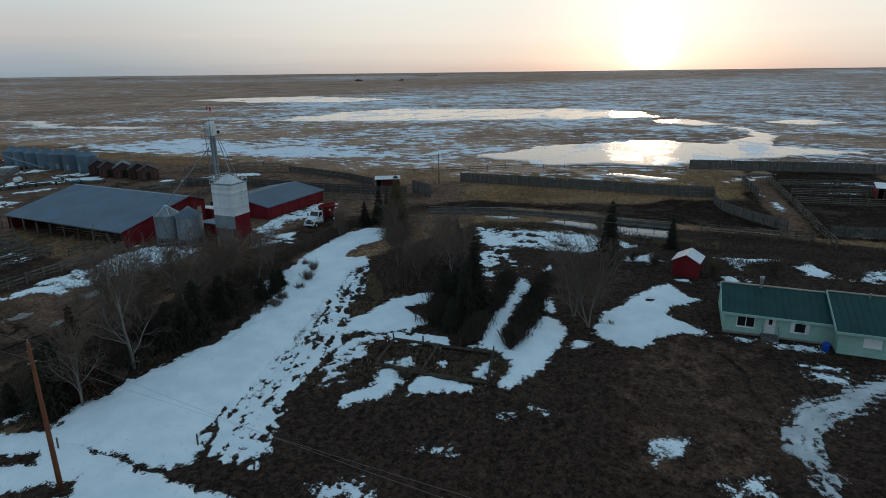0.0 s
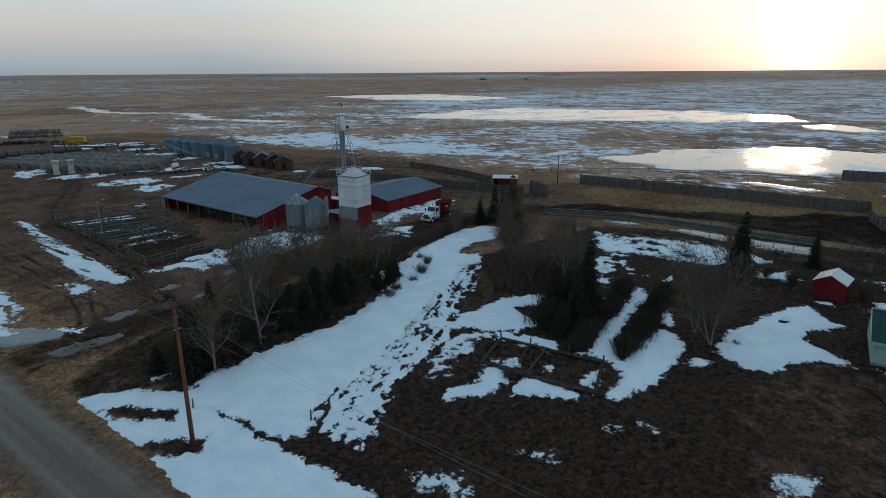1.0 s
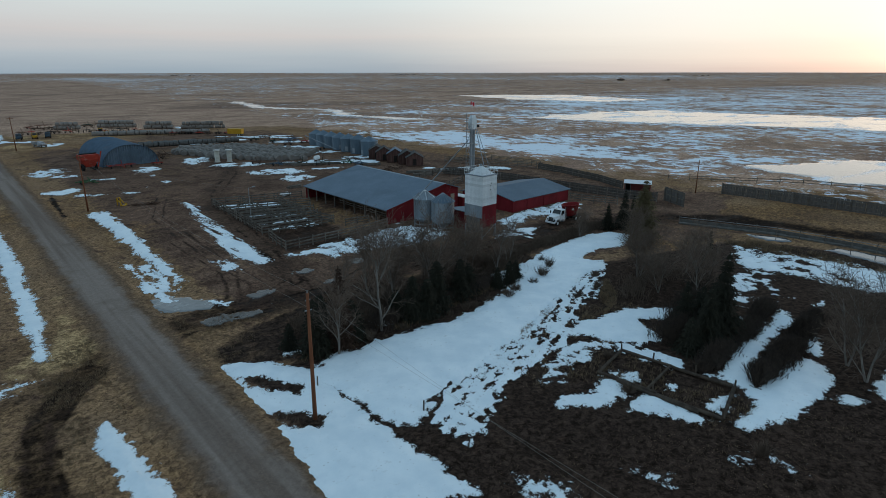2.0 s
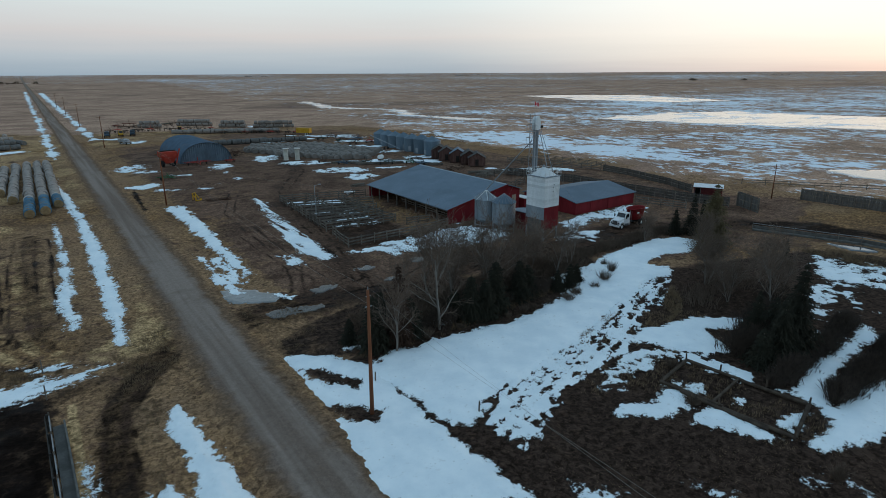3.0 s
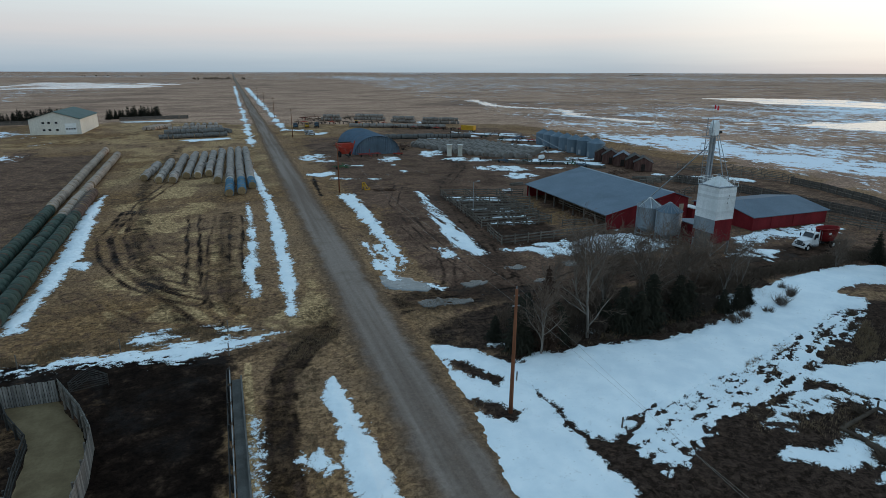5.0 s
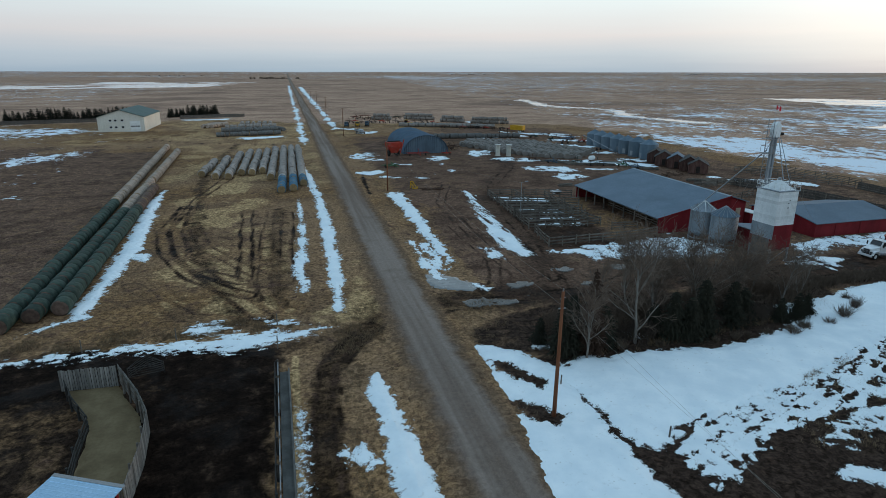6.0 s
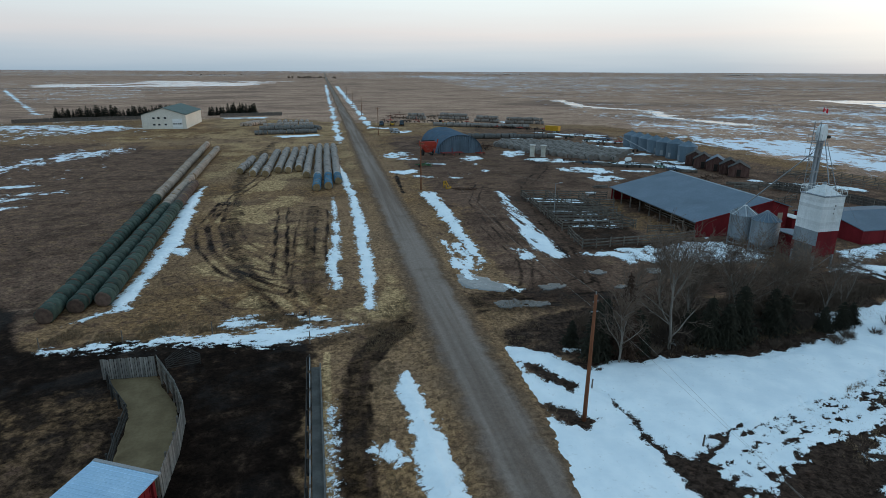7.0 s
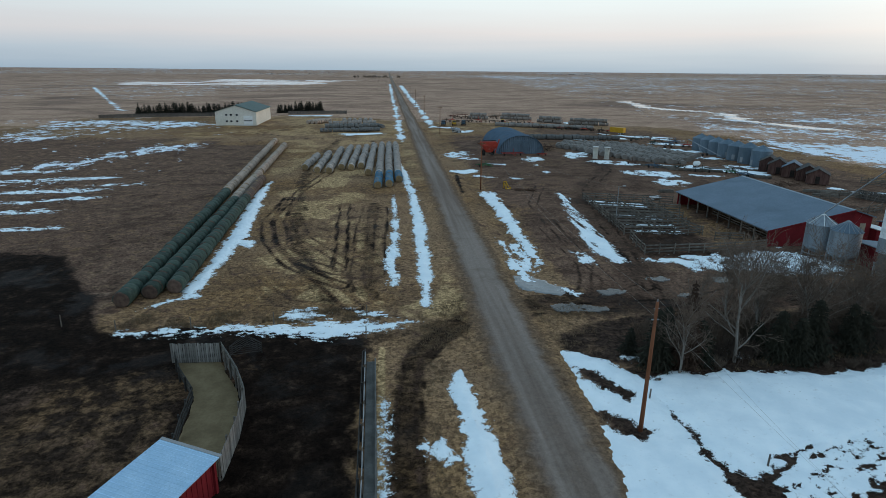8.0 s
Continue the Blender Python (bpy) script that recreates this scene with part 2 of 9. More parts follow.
def ice_build(k):
    at = k.n("ShaderNodeTexCoord").outputs["Object"]
    n = k.noise(k.scaled(at, (0.5, 1, 1)), 0.06, 6.0, 0.65, 0.4)
    n1 = k.noise(at, 0.9, 3.0, 0.5)
    white = k.step(n, 0.50, 0.64)
    c = k.mix(white, (0.05, 0.06, 0.07), (0.70, 0.74, 0.79))
    rough = k.math("ADD", 0.10, k.math("MULTIPLY", white, 0.28))
    b = k.n("ShaderNodeBump", ins={"Strength": 0.22, "Distance": 0.03, "Height": n1}).outputs[0]
    p = k.n("ShaderNodeBsdfPrincipled", ins={"Base Color": c, "Roughness": rough, "Normal": b, "Specular IOR Level": 0.5})
    k.n("ShaderNodeOutputMaterial", ins={0: p.outputs[0]})


M_GROUND = material("earth_and_dry_grass", ground_build)
M_SNOW = material("old_snow", snow_build((0.84, 0.88, 0.895), (0.72, 0.78, 0.815), (0.40, 0.385, 0.36), 0.5))
M_SNOW_DIRTY = material("dirty_packed_snow", snow_build((0.60, 0.62, 0.63), (0.40, 0.41, 0.42), (0.15, 0.135, 0.12), 0.9))
M_ICE = material("ice_and_meltwater", ice_build)
M_PUDDLE = surface("muddy_water", (0.040, 0.033, 0.028), (0.070, 0.059, 0.050), 0.6, 0.28, 0, 0.05, stain=0.3, spec=0.3)
M_GREYICE = surface("grey_ditch_ice", (0.13, 0.125, 0.12), (0.21, 0.205, 0.20), 0.5, 0.25, 0, 0.05, stain=0.2, spec=0.4)
M_GALV = surface("galvanised_steel", (0.20, 0.235, 0.265), (0.30, 0.335, 0.365), 0.7, 0.5, 0.25, 0.1, stain=0.3, streak=(1, 1, 0.25))
M_ROOF = surface("grey_metal_roofing", (0.095, 0.132, 0.170), (0.130, 0.170, 0.212), 0.25, 0.65, 0.0, 0.1, stain=0.3)
M_RED = surface("red_barn_paint", (0.135, 0.011, 0.015), (0.205, 0.020, 0.025), 0.6, 0.7, 0, 0.2, stain=0.35, streak=(1, 1, 0.3))
M_WHITE = surface("weathered_white_paint", (0.60, 0.63, 0.64), (0.74, 0.76, 0.77), 0.8, 0.6, 0, 0.15, stain=0.45, stain_colour=(0.35, 0.33, 0.30), streak=(1, 1, 0.3))
M_CREAM = surface("cream_steel_cladding", (0.66, 0.63, 0.56), (0.76, 0.73, 0.66), 0.15, 0.5, 0, 0.1, stain=0.1)
M_GREEN = surface("dark_green_metal_roof", (0.012, 0.046, 0.042), (0.022, 0.066, 0.060), 0.5, 0.5, 0.0, 0.15, stain=0.25)
M_MINT = surface("mint_green_siding", (0.27, 0.45, 0.39), (0.36, 0.54, 0.475), 0.8, 0.7, 0, 0.15, stain=0.35, stain_colour=(0.28, 0.34, 0.29))
M_WOOD = surface("grey_weathered_boards", (0.085, 0.081, 0.076), (0.175, 0.167, 0.156), 1.2, 0.9, 0, 0.5, stain=0.4, streak=(4, 4, 0.4), vary=0.25)
M_RAIL = surface("weathered_fence_rail", (0.092, 0.077, 0.064), (0.195, 0.170, 0.146), 1.5, 0.9, 0, 0.5, stain=0.4, vary=0.25)
M_POLE = surface("treated_pole_wood", (0.145, 0.055, 0.028), (0.225, 0.092, 0.048), 1.5, 0.85, 0, 0.5, streak=(5, 5, 0.3), stain=0.4)
M_BARK = surface("grey_bark", (0.145, 0.127, 0.110), (0.27, 0.243, 0.215), 3.0, 0.9, 0, 0.6, streak=(1, 1, 0.3))
M_TWIG = surface("brown_twigs", (0.075, 0.053, 0.040), (0.150, 0.110, 0.082), 3.0, 0.9, 0, 0.3)
M_NEEDLE = surface("spruce_needles", (0.016, 0.0160, 0.0110), (0.036, 0.0340, 0.0230), 2.0, 0.85, 0, 0.4)
# near-black colour that stands in for the shade inside open buildings
M_SHADE = surface("painted_interior_shade", (0.020, 0.017, 0.015), (0.04, 0.034, 0.03), 1.0, 0.9)
M_GRASSTUFT = surface("dry_grass_blades", (0.15, 0.100, 0.060), (0.28, 0.195, 0.120), 2.0, 0.9, 0, 0.2, vary=0.2)
M_STEEL = surface("dull_steel", (0.22, 0.23, 0.24), (0.33, 0.34, 0.35), 2.0, 0.5, 0.6, 0.1)
M_BLACK = surface("black_rubber", (0.012, 0.012, 0.012), (0.026, 0.026, 0.026), 4.0, 0.8, 0, 0.3)
M_GLASS = surface("dark_window_glass", (0.012, 0.014, 0.017), (0.020, 0.024, 0.028), 0.6, 0.12, 0, 0.02, stain=0.0, spec=0.6)
M_TRIM = surface("white_trim_paint", (0.66, 0.67, 0.66), (0.76, 0.77, 0.76), 1.0, 0.6, 0, 0.1, stain=0.2)
M_YELLOW = surface("machine_yellow_paint", (0.40, 0.21, 0.015), (0.52, 0.30, 0.03), 1.5, 0.5, 0, 0.15, stain=0.4)
M_BLUE = surface("blue_grey_corrugated_steel", (0.040, 0.072, 0.108), (0.065, 0.105, 0.150), 0.5, 0.8, 0.0, 0.1, stain=0.3, stain_colour=(0.12, 0.10, 0.09))


# ---- shapes ----
class Shape:
    """Vertices and faces that become one mesh."""

    def __init__(self):
        self.v, self.f = [], []

    def add(self, verts, faces):
        o = len(self.v)
        self.v += [tuple(p) for p in verts]
        self.f += [tuple(i + o for i in q) for q in faces]
        return self

    def box(self, x0, x1, y0, y1, z0, z1, m=None):
        p = [Vector((x, y, z)) for z in (z0, z1) for x, y in ((x0, y0), (x1, y0), (x1, y1), (x0, y1))]
        if m is not None:
            p = [m @ q for q in p]
        return self.add(p, [(3, 2, 1, 0), (4, 5, 6, 7), (0, 1, 5, 4), (1, 2, 6, 5), (2, 3, 7, 6), (3, 0, 4, 7)])

    def beam(self, a, b, wide, tall, up=(0, 0, 1)):
        """A square bar from a to b."""
        a, b = Vector(a), Vector(b)
        d = (b - a).normalized()
        s = d.cross(Vector(up))
        s = (s if s.length > 1e-4 else d.cross(Vector((0, 1, 0)))).normalized()
        u = s.cross(d).normalized()
        p = [e + s * i * wide / 2 + u * j * tall / 2 for e in (a, b) for i, j in ((-1, -1), (1, -1), (1, 1), (-1, 1))]
        return self.add(p, [(0, 1, 2, 3), (7, 6, 5, 4), (0, 4, 5, 1), (1, 5, 6, 2), (2, 6, 7, 3), (3, 7, 4, 0)])

    def tube(self, a, b, r0, r1=None, n=8, caps=True):
        a, b = Vector(a), Vector(b)
        r1 = r0 if r1 is None else r1
        d = (b - a).normalized()
        s = d.orthogonal().normalized()
        u = d.cross(s)
        ring = [(math.cos(2 * math.pi * i / n), math.sin(2 * math.pi * i / n)) for i in range(n)]
        p = [a + (s * c + u * q) * r0 for c, q in ring] + [b + (s * c + u * q) * r1 for c, q in ring]
        f = [(i, (i + 1) % n, n + (i + 1) % n, n + i) for i in range(n)]
        if caps:
            f += [tuple(range(n - 1, -1, -1)), tuple(range(n, 2 * n))]
        return self.add(p, f)

    def lathe(self, profile, n=24, at=(0, 0, 0)):
        """A profile of (radius, height) turned round z."""
        p, f, k = [], [], len(profile)
        for i in range(n):
            c, s = math.cos(2 * math.pi * i / n), math.sin(2 * math.pi * i / n)
            p += [(at[0] + r * c, at[1] + r * s, at[2] + z) for r, z in profile]
        for i in range(n):
            j = (i + 1) % n
            f += [(i * k + q, j * k + q, j * k + q + 1, i * k + q + 1) for q in range(k - 1)]
        return self.add(p, f)

    def prism(self, outline, y0, y1):
        """An outline of (x, z), against the clock seen from -y, drawn out from y0 to y1."""
        n = len(outline)
        p = [(x, y, z) for y in (y0, y1) for x, z in outline]
        return self.add(p, [tuple(range(n)), tuple(range(2 * n - 1, n - 1, -1))] + [(i, n + i, n + (i + 1) % n, (i + 1) % n) for i in range(n)])

    def moved(self, m):
        self.v = [tuple(m @ Vector(p)) for p in self.v]
        return self

    def mesh(self, name, mat, smooth=False):
        me = bpy.data.meshes.new(name)
        me.from_pydata(self.v, [], self.f)
        me.validate()
        if mat:
            me.materials.append(mat)
        if smooth:
            me.polygons.foreach_set("use_smooth", [True] * len(me.polygons))
        me.update()
        return me


def thing(name, label, category, at=None, group="", kind=""):
    ob = tagged(new(name), label, category, group, kind)
    if at is not None:
        ob.matrix_world = at
    return ob


def part(name, shape, mat, parent, label="", smooth=False):
    """Links a shape, or a mesh, as one mesh object under a thing."""
    me = shape if isinstance(shape, bpy.types.Mesh) else shape.mesh(name, mat, smooth)
    ob = new(name, me)
    ob.parent = parent
    return tagged(ob, label) if label else ob


def single(name, shape, mat, label, category, at=None, group="", kind="", smooth=False):
    me = shape if isinstance(shape, bpy.types.Mesh) else shape.mesh(name, mat, smooth)
    ob = tagged(new(name, me), label, category, group, kind)
    if at is not None:
        ob.matrix_world = at
    return ob


def soft_edges(ob, width=0.03, segments=2):
    b = ob.modifiers.new("bevel", "BEVEL")
    b.width, b.segments, b.limit_method = width, segments, "ANGLE"
    return ob


def grid_mesh(name, xs, ys, z, keep=None, mat=None, attrs=None):
    """A sheet over the crossings of xs and ys, from an array of heights."""
    nx, ny = len(xs), len(ys)
    gx, gy = np.meshgrid(xs, ys)
    co = np.stack([gx, gy, z], -1).reshape(-1, 3)
    i = np.arange(nx * ny).reshape(ny, nx)
    quads = np.stack([i[:-1, :-1], i[:-1, 1:], i[1:, 1:], i[1:, :-1]], -1).reshape(-1, 4)
    if keep is not None:
        k = keep.reshape(-1)
        quads = quads[k[quads].any(1)]
        used = np.unique(quads)
        back = np.full(nx * ny, -1)
        back[used] = np.arange(len(used))
        quads, co = back[quads], co[used]
    me = bpy.data.meshes.new(name)
    me.vertices.add(len(co))
    me.vertices.foreach_set("co", co.astype(np.float32).ravel())
    me.loops.add(4 * len(quads))
    me.loops.foreach_set("vertex_index", quads.astype(np.int32).ravel())
    me.polygons.add(len(quads))
    me.polygons.foreach_set("loop_start", np.arange(0, 4 * len(quads), 4, dtype=np.int32))
    me.update(calc_edges=True)
    me.polygons.foreach_set("use_smooth", [True] * len(quads))
    for key, val in (attrs or {}).items():
        a = me.attributes.new(key, "FLOAT", "POINT")
        v_ = val.astype(np.float32).ravel()
        a.data.foreach_set("value", v_ if keep is None else v_[used])
    if mat:
        me.materials.append(mat)
    return me


# ---- ground ----
def stretches(*runs):
    """Coordinates from runs of (start, end, step), and on to the horizon on both sides."""
    c = np.concatenate([np.arange(a, b, s) for a, b, s in runs] + [[runs[-1][1]]])
    lo, hi, s0, s1 = [c[0]], [c[-1]], runs[0][2], runs[-1][2]
    while hi[-1] < 4700:
        s1 *= 1.13
        hi.append(hi[-1] + s1)
    while lo[-1] > -4700:
        s0 *= 1.13
        lo.append(lo[-1] - s0)
    return np.concatenate([lo[:0:-1], c, hi[1:]])


DRIVE = [(12, 60), (22, 58), (34, 57), (48, 60), (62, 57), (80, 58), (98, 50)]
YARD_WAY = [(30, 58), (33, 70), (37, 95), (44, 125), (58, 150), (64, 190)]


def cover(x, y):
    """How far each kind of ground prevails at a place."""
    wob = fbm(x / 7, y / 7, 4, 11)
    fine = fbm(x / 1.6, y / 1.6, 3, 12)
    road_d = np.abs(x - ROAD_X + 0.25 * grain(y / 25, y * 0, 5))
    gravel = ease(ROAD_HALF + 0.25 * fine - road_d, -1.2, 1.9)
    verge = ease(10.5 - road_d + 1.2 * wob, -1.5, 1.5)
    straw = np.full(x.shape, 0.75) + 0.12 * wob
    yard = ease(inside(x, y, [(22, 56), (120, 30), (125, 110), (112, 200), (112, 255), (60, 262), (22, 230), (19, 62)]) + 6 * wob, -6, 6)
    straw = straw * (1 - yard * (0.72 - 0.3 * fbm(x / 16, y / 16, 4, 13)))
    straw = np.maximum(straw, (0.85 - 0.33 * ease(54 - y, 0, 5)) * verge * (1 - 0.4 * ease(fine + wob, 0.3, 1.2)))
    straw = straw * (1 - 0.66 * ease(-27 - 0.075 * np.maximum(y - 60, 0) - x + 2 * wob, 0, 5) * ease(235 - y, 0, 20))
    home = ease(inside(x, y, [(17, 44), (60, 46), (90, 36), (100, 16), (98, -70), (15, -70), (15.5, 20)]) + 1.2 * wob, -1.2, 1.2)
    lawn = home
    straw = straw * (1 - home)
    pen = ease(inside(x, y, [(-2.2, 53.5), (-2.2, -60), (-90, -60), (-80, 95), (-45, 80), (-28, 56)]) + 1.2 * wob, -1.5, 1.5)
    pen = pen * (1 - ease(y, 58, 86) * (1 - ease(x + 56 + 6 * wob, -12, 12)))
    olive = 0.75 * ease(inside(x, y, [(-14, 45), (-14, 25), (-40, 15), (-38, 44)]) + 3 * wob, -3, 2) * pen
    mud = 0.97 * pen * (1 - 0.62 * olive)
    straw = np.maximum(straw, 0.35 * olive)
    lane = [(0.75, -40), (0.75, 30), (1.1, 41), (2.0, 47), (4.2, 51.5), (7.8, 55.6), (11, 61)]
    mud = np.maximum(mud, 0.64 * ease(band(x, y, lane, 1.6) + 0.3 * fine, -0.6, 0.8))
    mud = np.maximum(mud, 0.46 * ease(band(x, y, [(3, 51), (7.5, 55.5), (11, 60), (14.5, 68)], 2.4) + 1.0 * wob + 0.4 * fine, -2.2, 2.2))
    mud = np.maximum(mud, 0.75 * ease(band(x, y, [(1.9, -40), (1.9, 30), (2.3, 41), (3.2, 46.5), (5.2, 50.6), (8.4, 54.4)], 0.22) + 0.12 * fine, -0.2, 0.25))
    mud = np.maximum(mud, 0.50 * ease(band(x, y, [(-3, 52), (1, 53), (5, 54.5), (9, 57)], 1.5) + 0.8 * wob, -1, 1.2))
    straw = np.maximum(straw, 1.15 * ease(band(x, y, [(-1.1, -40), (-1.1, 40), (-1.0, 50)], 0.7) + 0.2 * fine, -0.3, 0.4) * (1 - pen * 0.6))
    mud = np.maximum(mud, 0.9 * ease(band(x, y, [(9.2, 92), (9.5, 104), (9.3, 122)], 0.35) + 0.35 * fine, -0.4, 0.3))
    mud = np.maximum(mud, 0.85 * ease(band(x, y, [(17.6, 152), (16.4, 138), (15.6, 122)], 0.4) + 0.4 * fine, -0.4, 0.3))
    bleached = ease(inside(x, y, [(-16, 66), (-3, 63), (-2.6, 78), (-5.4, 112), (-8, 140), (-19, 140), (-21, 112), (-18.5, 84)]) + 2.5 * wob, -3, 3)
    bleached = np.maximum(bleached, 0.8 * ease(inside(x, y, [(-2, 57), (8, 56), (8.4, 80), (6.4, 80), (5.6, 62), (-2, 62)]) + 1.2 * wob, -1, 1))
    for area in ([(-30, 146), (6, 140), (7.5, 206), (-34, 212)], [(-76, 212), (8, 203), (9, 345), (-92, 332)], [(20, 236), (60, 228), (62, 300), (22, 330)]):
        bleached = np.maximum(bleached, 0.62 * ease(inside(x, y, area) + 4 * wob, -5, 5))
    straw = straw + (1.12 - straw) * bleached * ease(0.9 * wob + 0.7 * fine, -0.7, 0.3)
    mud = np.maximum(mud, 0.58 * ease(band(x, y, DRIVE, 4.2) + 1.6 * wob, -1.5, 2.0))
    mud = np.maximum(mud, 0.42 * ease(band(x, y, YARD_WAY, 4.0) + 2.0 * wob, -1.5, 2.0))
    mud = np.maximum(mud, 0.22 * ease(inside(x, y, [(22, 134), (58, 120), (78, 128), (62, 160), (40, 172), (24, 176)]) + 5 * wob, -5, 4))
    mud = np.maximum(mud, 0.6 * ease(inside(x, y, [(36, 75), (56, 74), (57, 108), (39, 114)]) + wob, -1, 1))
    mud = np.maximum(mud, 0.8 * ease(inside(x, y, [(90, 60), (97, 50), (104, 34), (102, -30), (180, -40), (170, -8), (130, -6), (113, 20), (106, 46)]) + 2 * wob, -2, 2))
    mud = np.maximum(mud, 0.55 * ease(band(x, y, [(-6, 58), (-10, 72), (-15, 90), (-18, 120), (-22, 160), (-18, 220)], 1.4) + 0.9 * fine, -0.4, 0.8))
    mud = np.maximum(mud, 0.50 * ease(band(x, y, [(-2.6, 64), (-3.2, 88), (-2.6, 112)], 1.5) + 1.3 * fine, -0.4, 1.0))
    for way, wide_, deep in (([(0.7, -40), (0.9, 40), (1.8, 47.5), (4.4, 52), (9, 57.4)], 1.4, 0.65), (DRIVE, 1.9, 0.9), (YARD_WAY, 1.9, 0.8), ([(12, 66), (15, 61.5), (24, 60), (31, 64), (34, 78)], 1.9, 0.9), ([(12, 54), (15, 57.5), (24, 58.5), (36, 59)], 1.9, 0.9), ([(-4, 60), (-9, 70), (-16, 84), (-19, 100), (-19, 125), (-15, 150)], 1.8, 0.75), ([(-3, 62), (-5, 74), (-13, 88), (-17, 104)], 1.8, 0.7), ([(5, 52), (0, 56.5), (-12, 62), (-20, 74)], 1.8, 0.6), ([(14, 212), (0, 214), (-30, 226), (-60, 250)], 2.0, 0.7), ([(-6, 67), (-9.5, 70.4), (-13, 75), (-18, 86), (-20.8, 99), (-20, 118)], 1.9, 1.0), ([(-7, 72), (-11.6, 76), (-15, 83), (-19, 98), (-20, 116)], 1.9, 0.9), ([(-8.5, 112), (-7.8, 95), (-7.1, 82), (-6.7, 73)], 1.7, 0.95), ([(-1.3, 108), (-1.6, 88), (-1.7, 70)], 1.7, 0.9), ([(-4.2, 110), (-4.6, 92), (-4.2, 70)], 1.6, 0.7), ([(24, 58), (27, 66), (27, 84), (28, 110), (34, 128)], 1.8, 0.7), ([(15, 60), (23, 63), (26, 72), (25.5, 92)], 1.8, 0.7), ([(36, 60), (46, 64), (60, 62), (76, 61)], 1.9, 0.8), ([(30, 56), (44, 58), (58, 60.5), (74, 58.5), (90, 55)], 1.8, 0.8), ([(64, 190), (58, 205), (40, 212), (14, 213)], 2.0, 0.7), ([(14, 140), (30, 142), (44, 150), (60, 148)], 1.9, 0.6), ([(12, 170), (30, 168), (46, 160), (58, 152)], 1.9, 0.6), ([(58, -1.7), (52, -5), (46.5, -6.5), (36, -10), (24, -9), (12, -6)], 2.0, 0.6), ([(-62, 120), (-50, 100), (-40, 84), (-33, 66)], 2.0, 0.6)):
        mid = band(x, y, way, 0.0) + 0.25 * grain(x / 4, y / 4, 14)
        rut = np.exp(-((-mid - wide_ / 2) / (0.28 + 0.14 * grain(x / 5, y / 5, 16))) ** 2) * (0.80 + 0.40 * grain(x / 2.2, y / 2.2, 15))
        mud = np.maximum(mud, deep * rut)
        straw = straw * (1 - 0.5 * rut)
    lawn = np.maximum(lawn, 0.9 * pen * (1 - 0.5 * olive))
    alley = ease(band(x, y, [(100, -13), (108, -13.6), (125, -11.8), (146, -10), (165, -11)], 2.3) + 0.5 * fine, -0.8, 0.8)
    mud = mud * (1 - 0.75 * alley)
    straw = np.maximum(straw * (1 - alley), 0.28 * alley)
    strawy = ease(inside(x, y, [(48, 79), (57, 80), (57, 108), (50, 108)]) + 1.5 * wob, -1.5, 1.5)
    mud = mud * (1 - 0.75 * strawy)
    straw = np.maximum(straw, 0.55 * strawy)
    packed = ease(inside(x, y, [(57, -1), (53, -6), (46, -8), (37, -7), (35, 2), (43, 6), (53, 5)]) + 3 * wob, -3, 3)
    lawn = lawn * (1 - 0.42 * packed)
    grass_back = ease(inside(x, y, [(60, 38), (62, 56), (28, 56.5), (19.5, 54.4), (16.4, 50), (17, 47.5), (24, 43)]) + wob, -1, 1)
    lawn = np.maximum(lawn, 0.8 * grass_back)
    straw = np.maximum(straw, 0.8 * ease(inside(x, y, [(106, 46), (126, 50), (128, 0), (104, 2)]) + 2 * wob, -2, 2))
    prairie = ease(-inside(x, y, [(-34, 40), (-30, 120), (-60, 200), (-130, 240), (-140, 310), (-40, 325), (10, 290), (118, 262), (128, 190), (118, 90), (128, 44), (150, 0), (170, -60), (-60, -70)]) + 8 * wob, 0, 26)
    prairie = prairie * (1 - 0.8 * ease(-30 - x + 0 * y, 0, 12) * ease(300 - y + 10 * wob, 0, 50))
    lawn = lawn * (1 - gravel)
    mud = mud * (1 - 0.9 * gravel)
    return straw, mud, gravel, lawn, prairie * (1 - gravel)


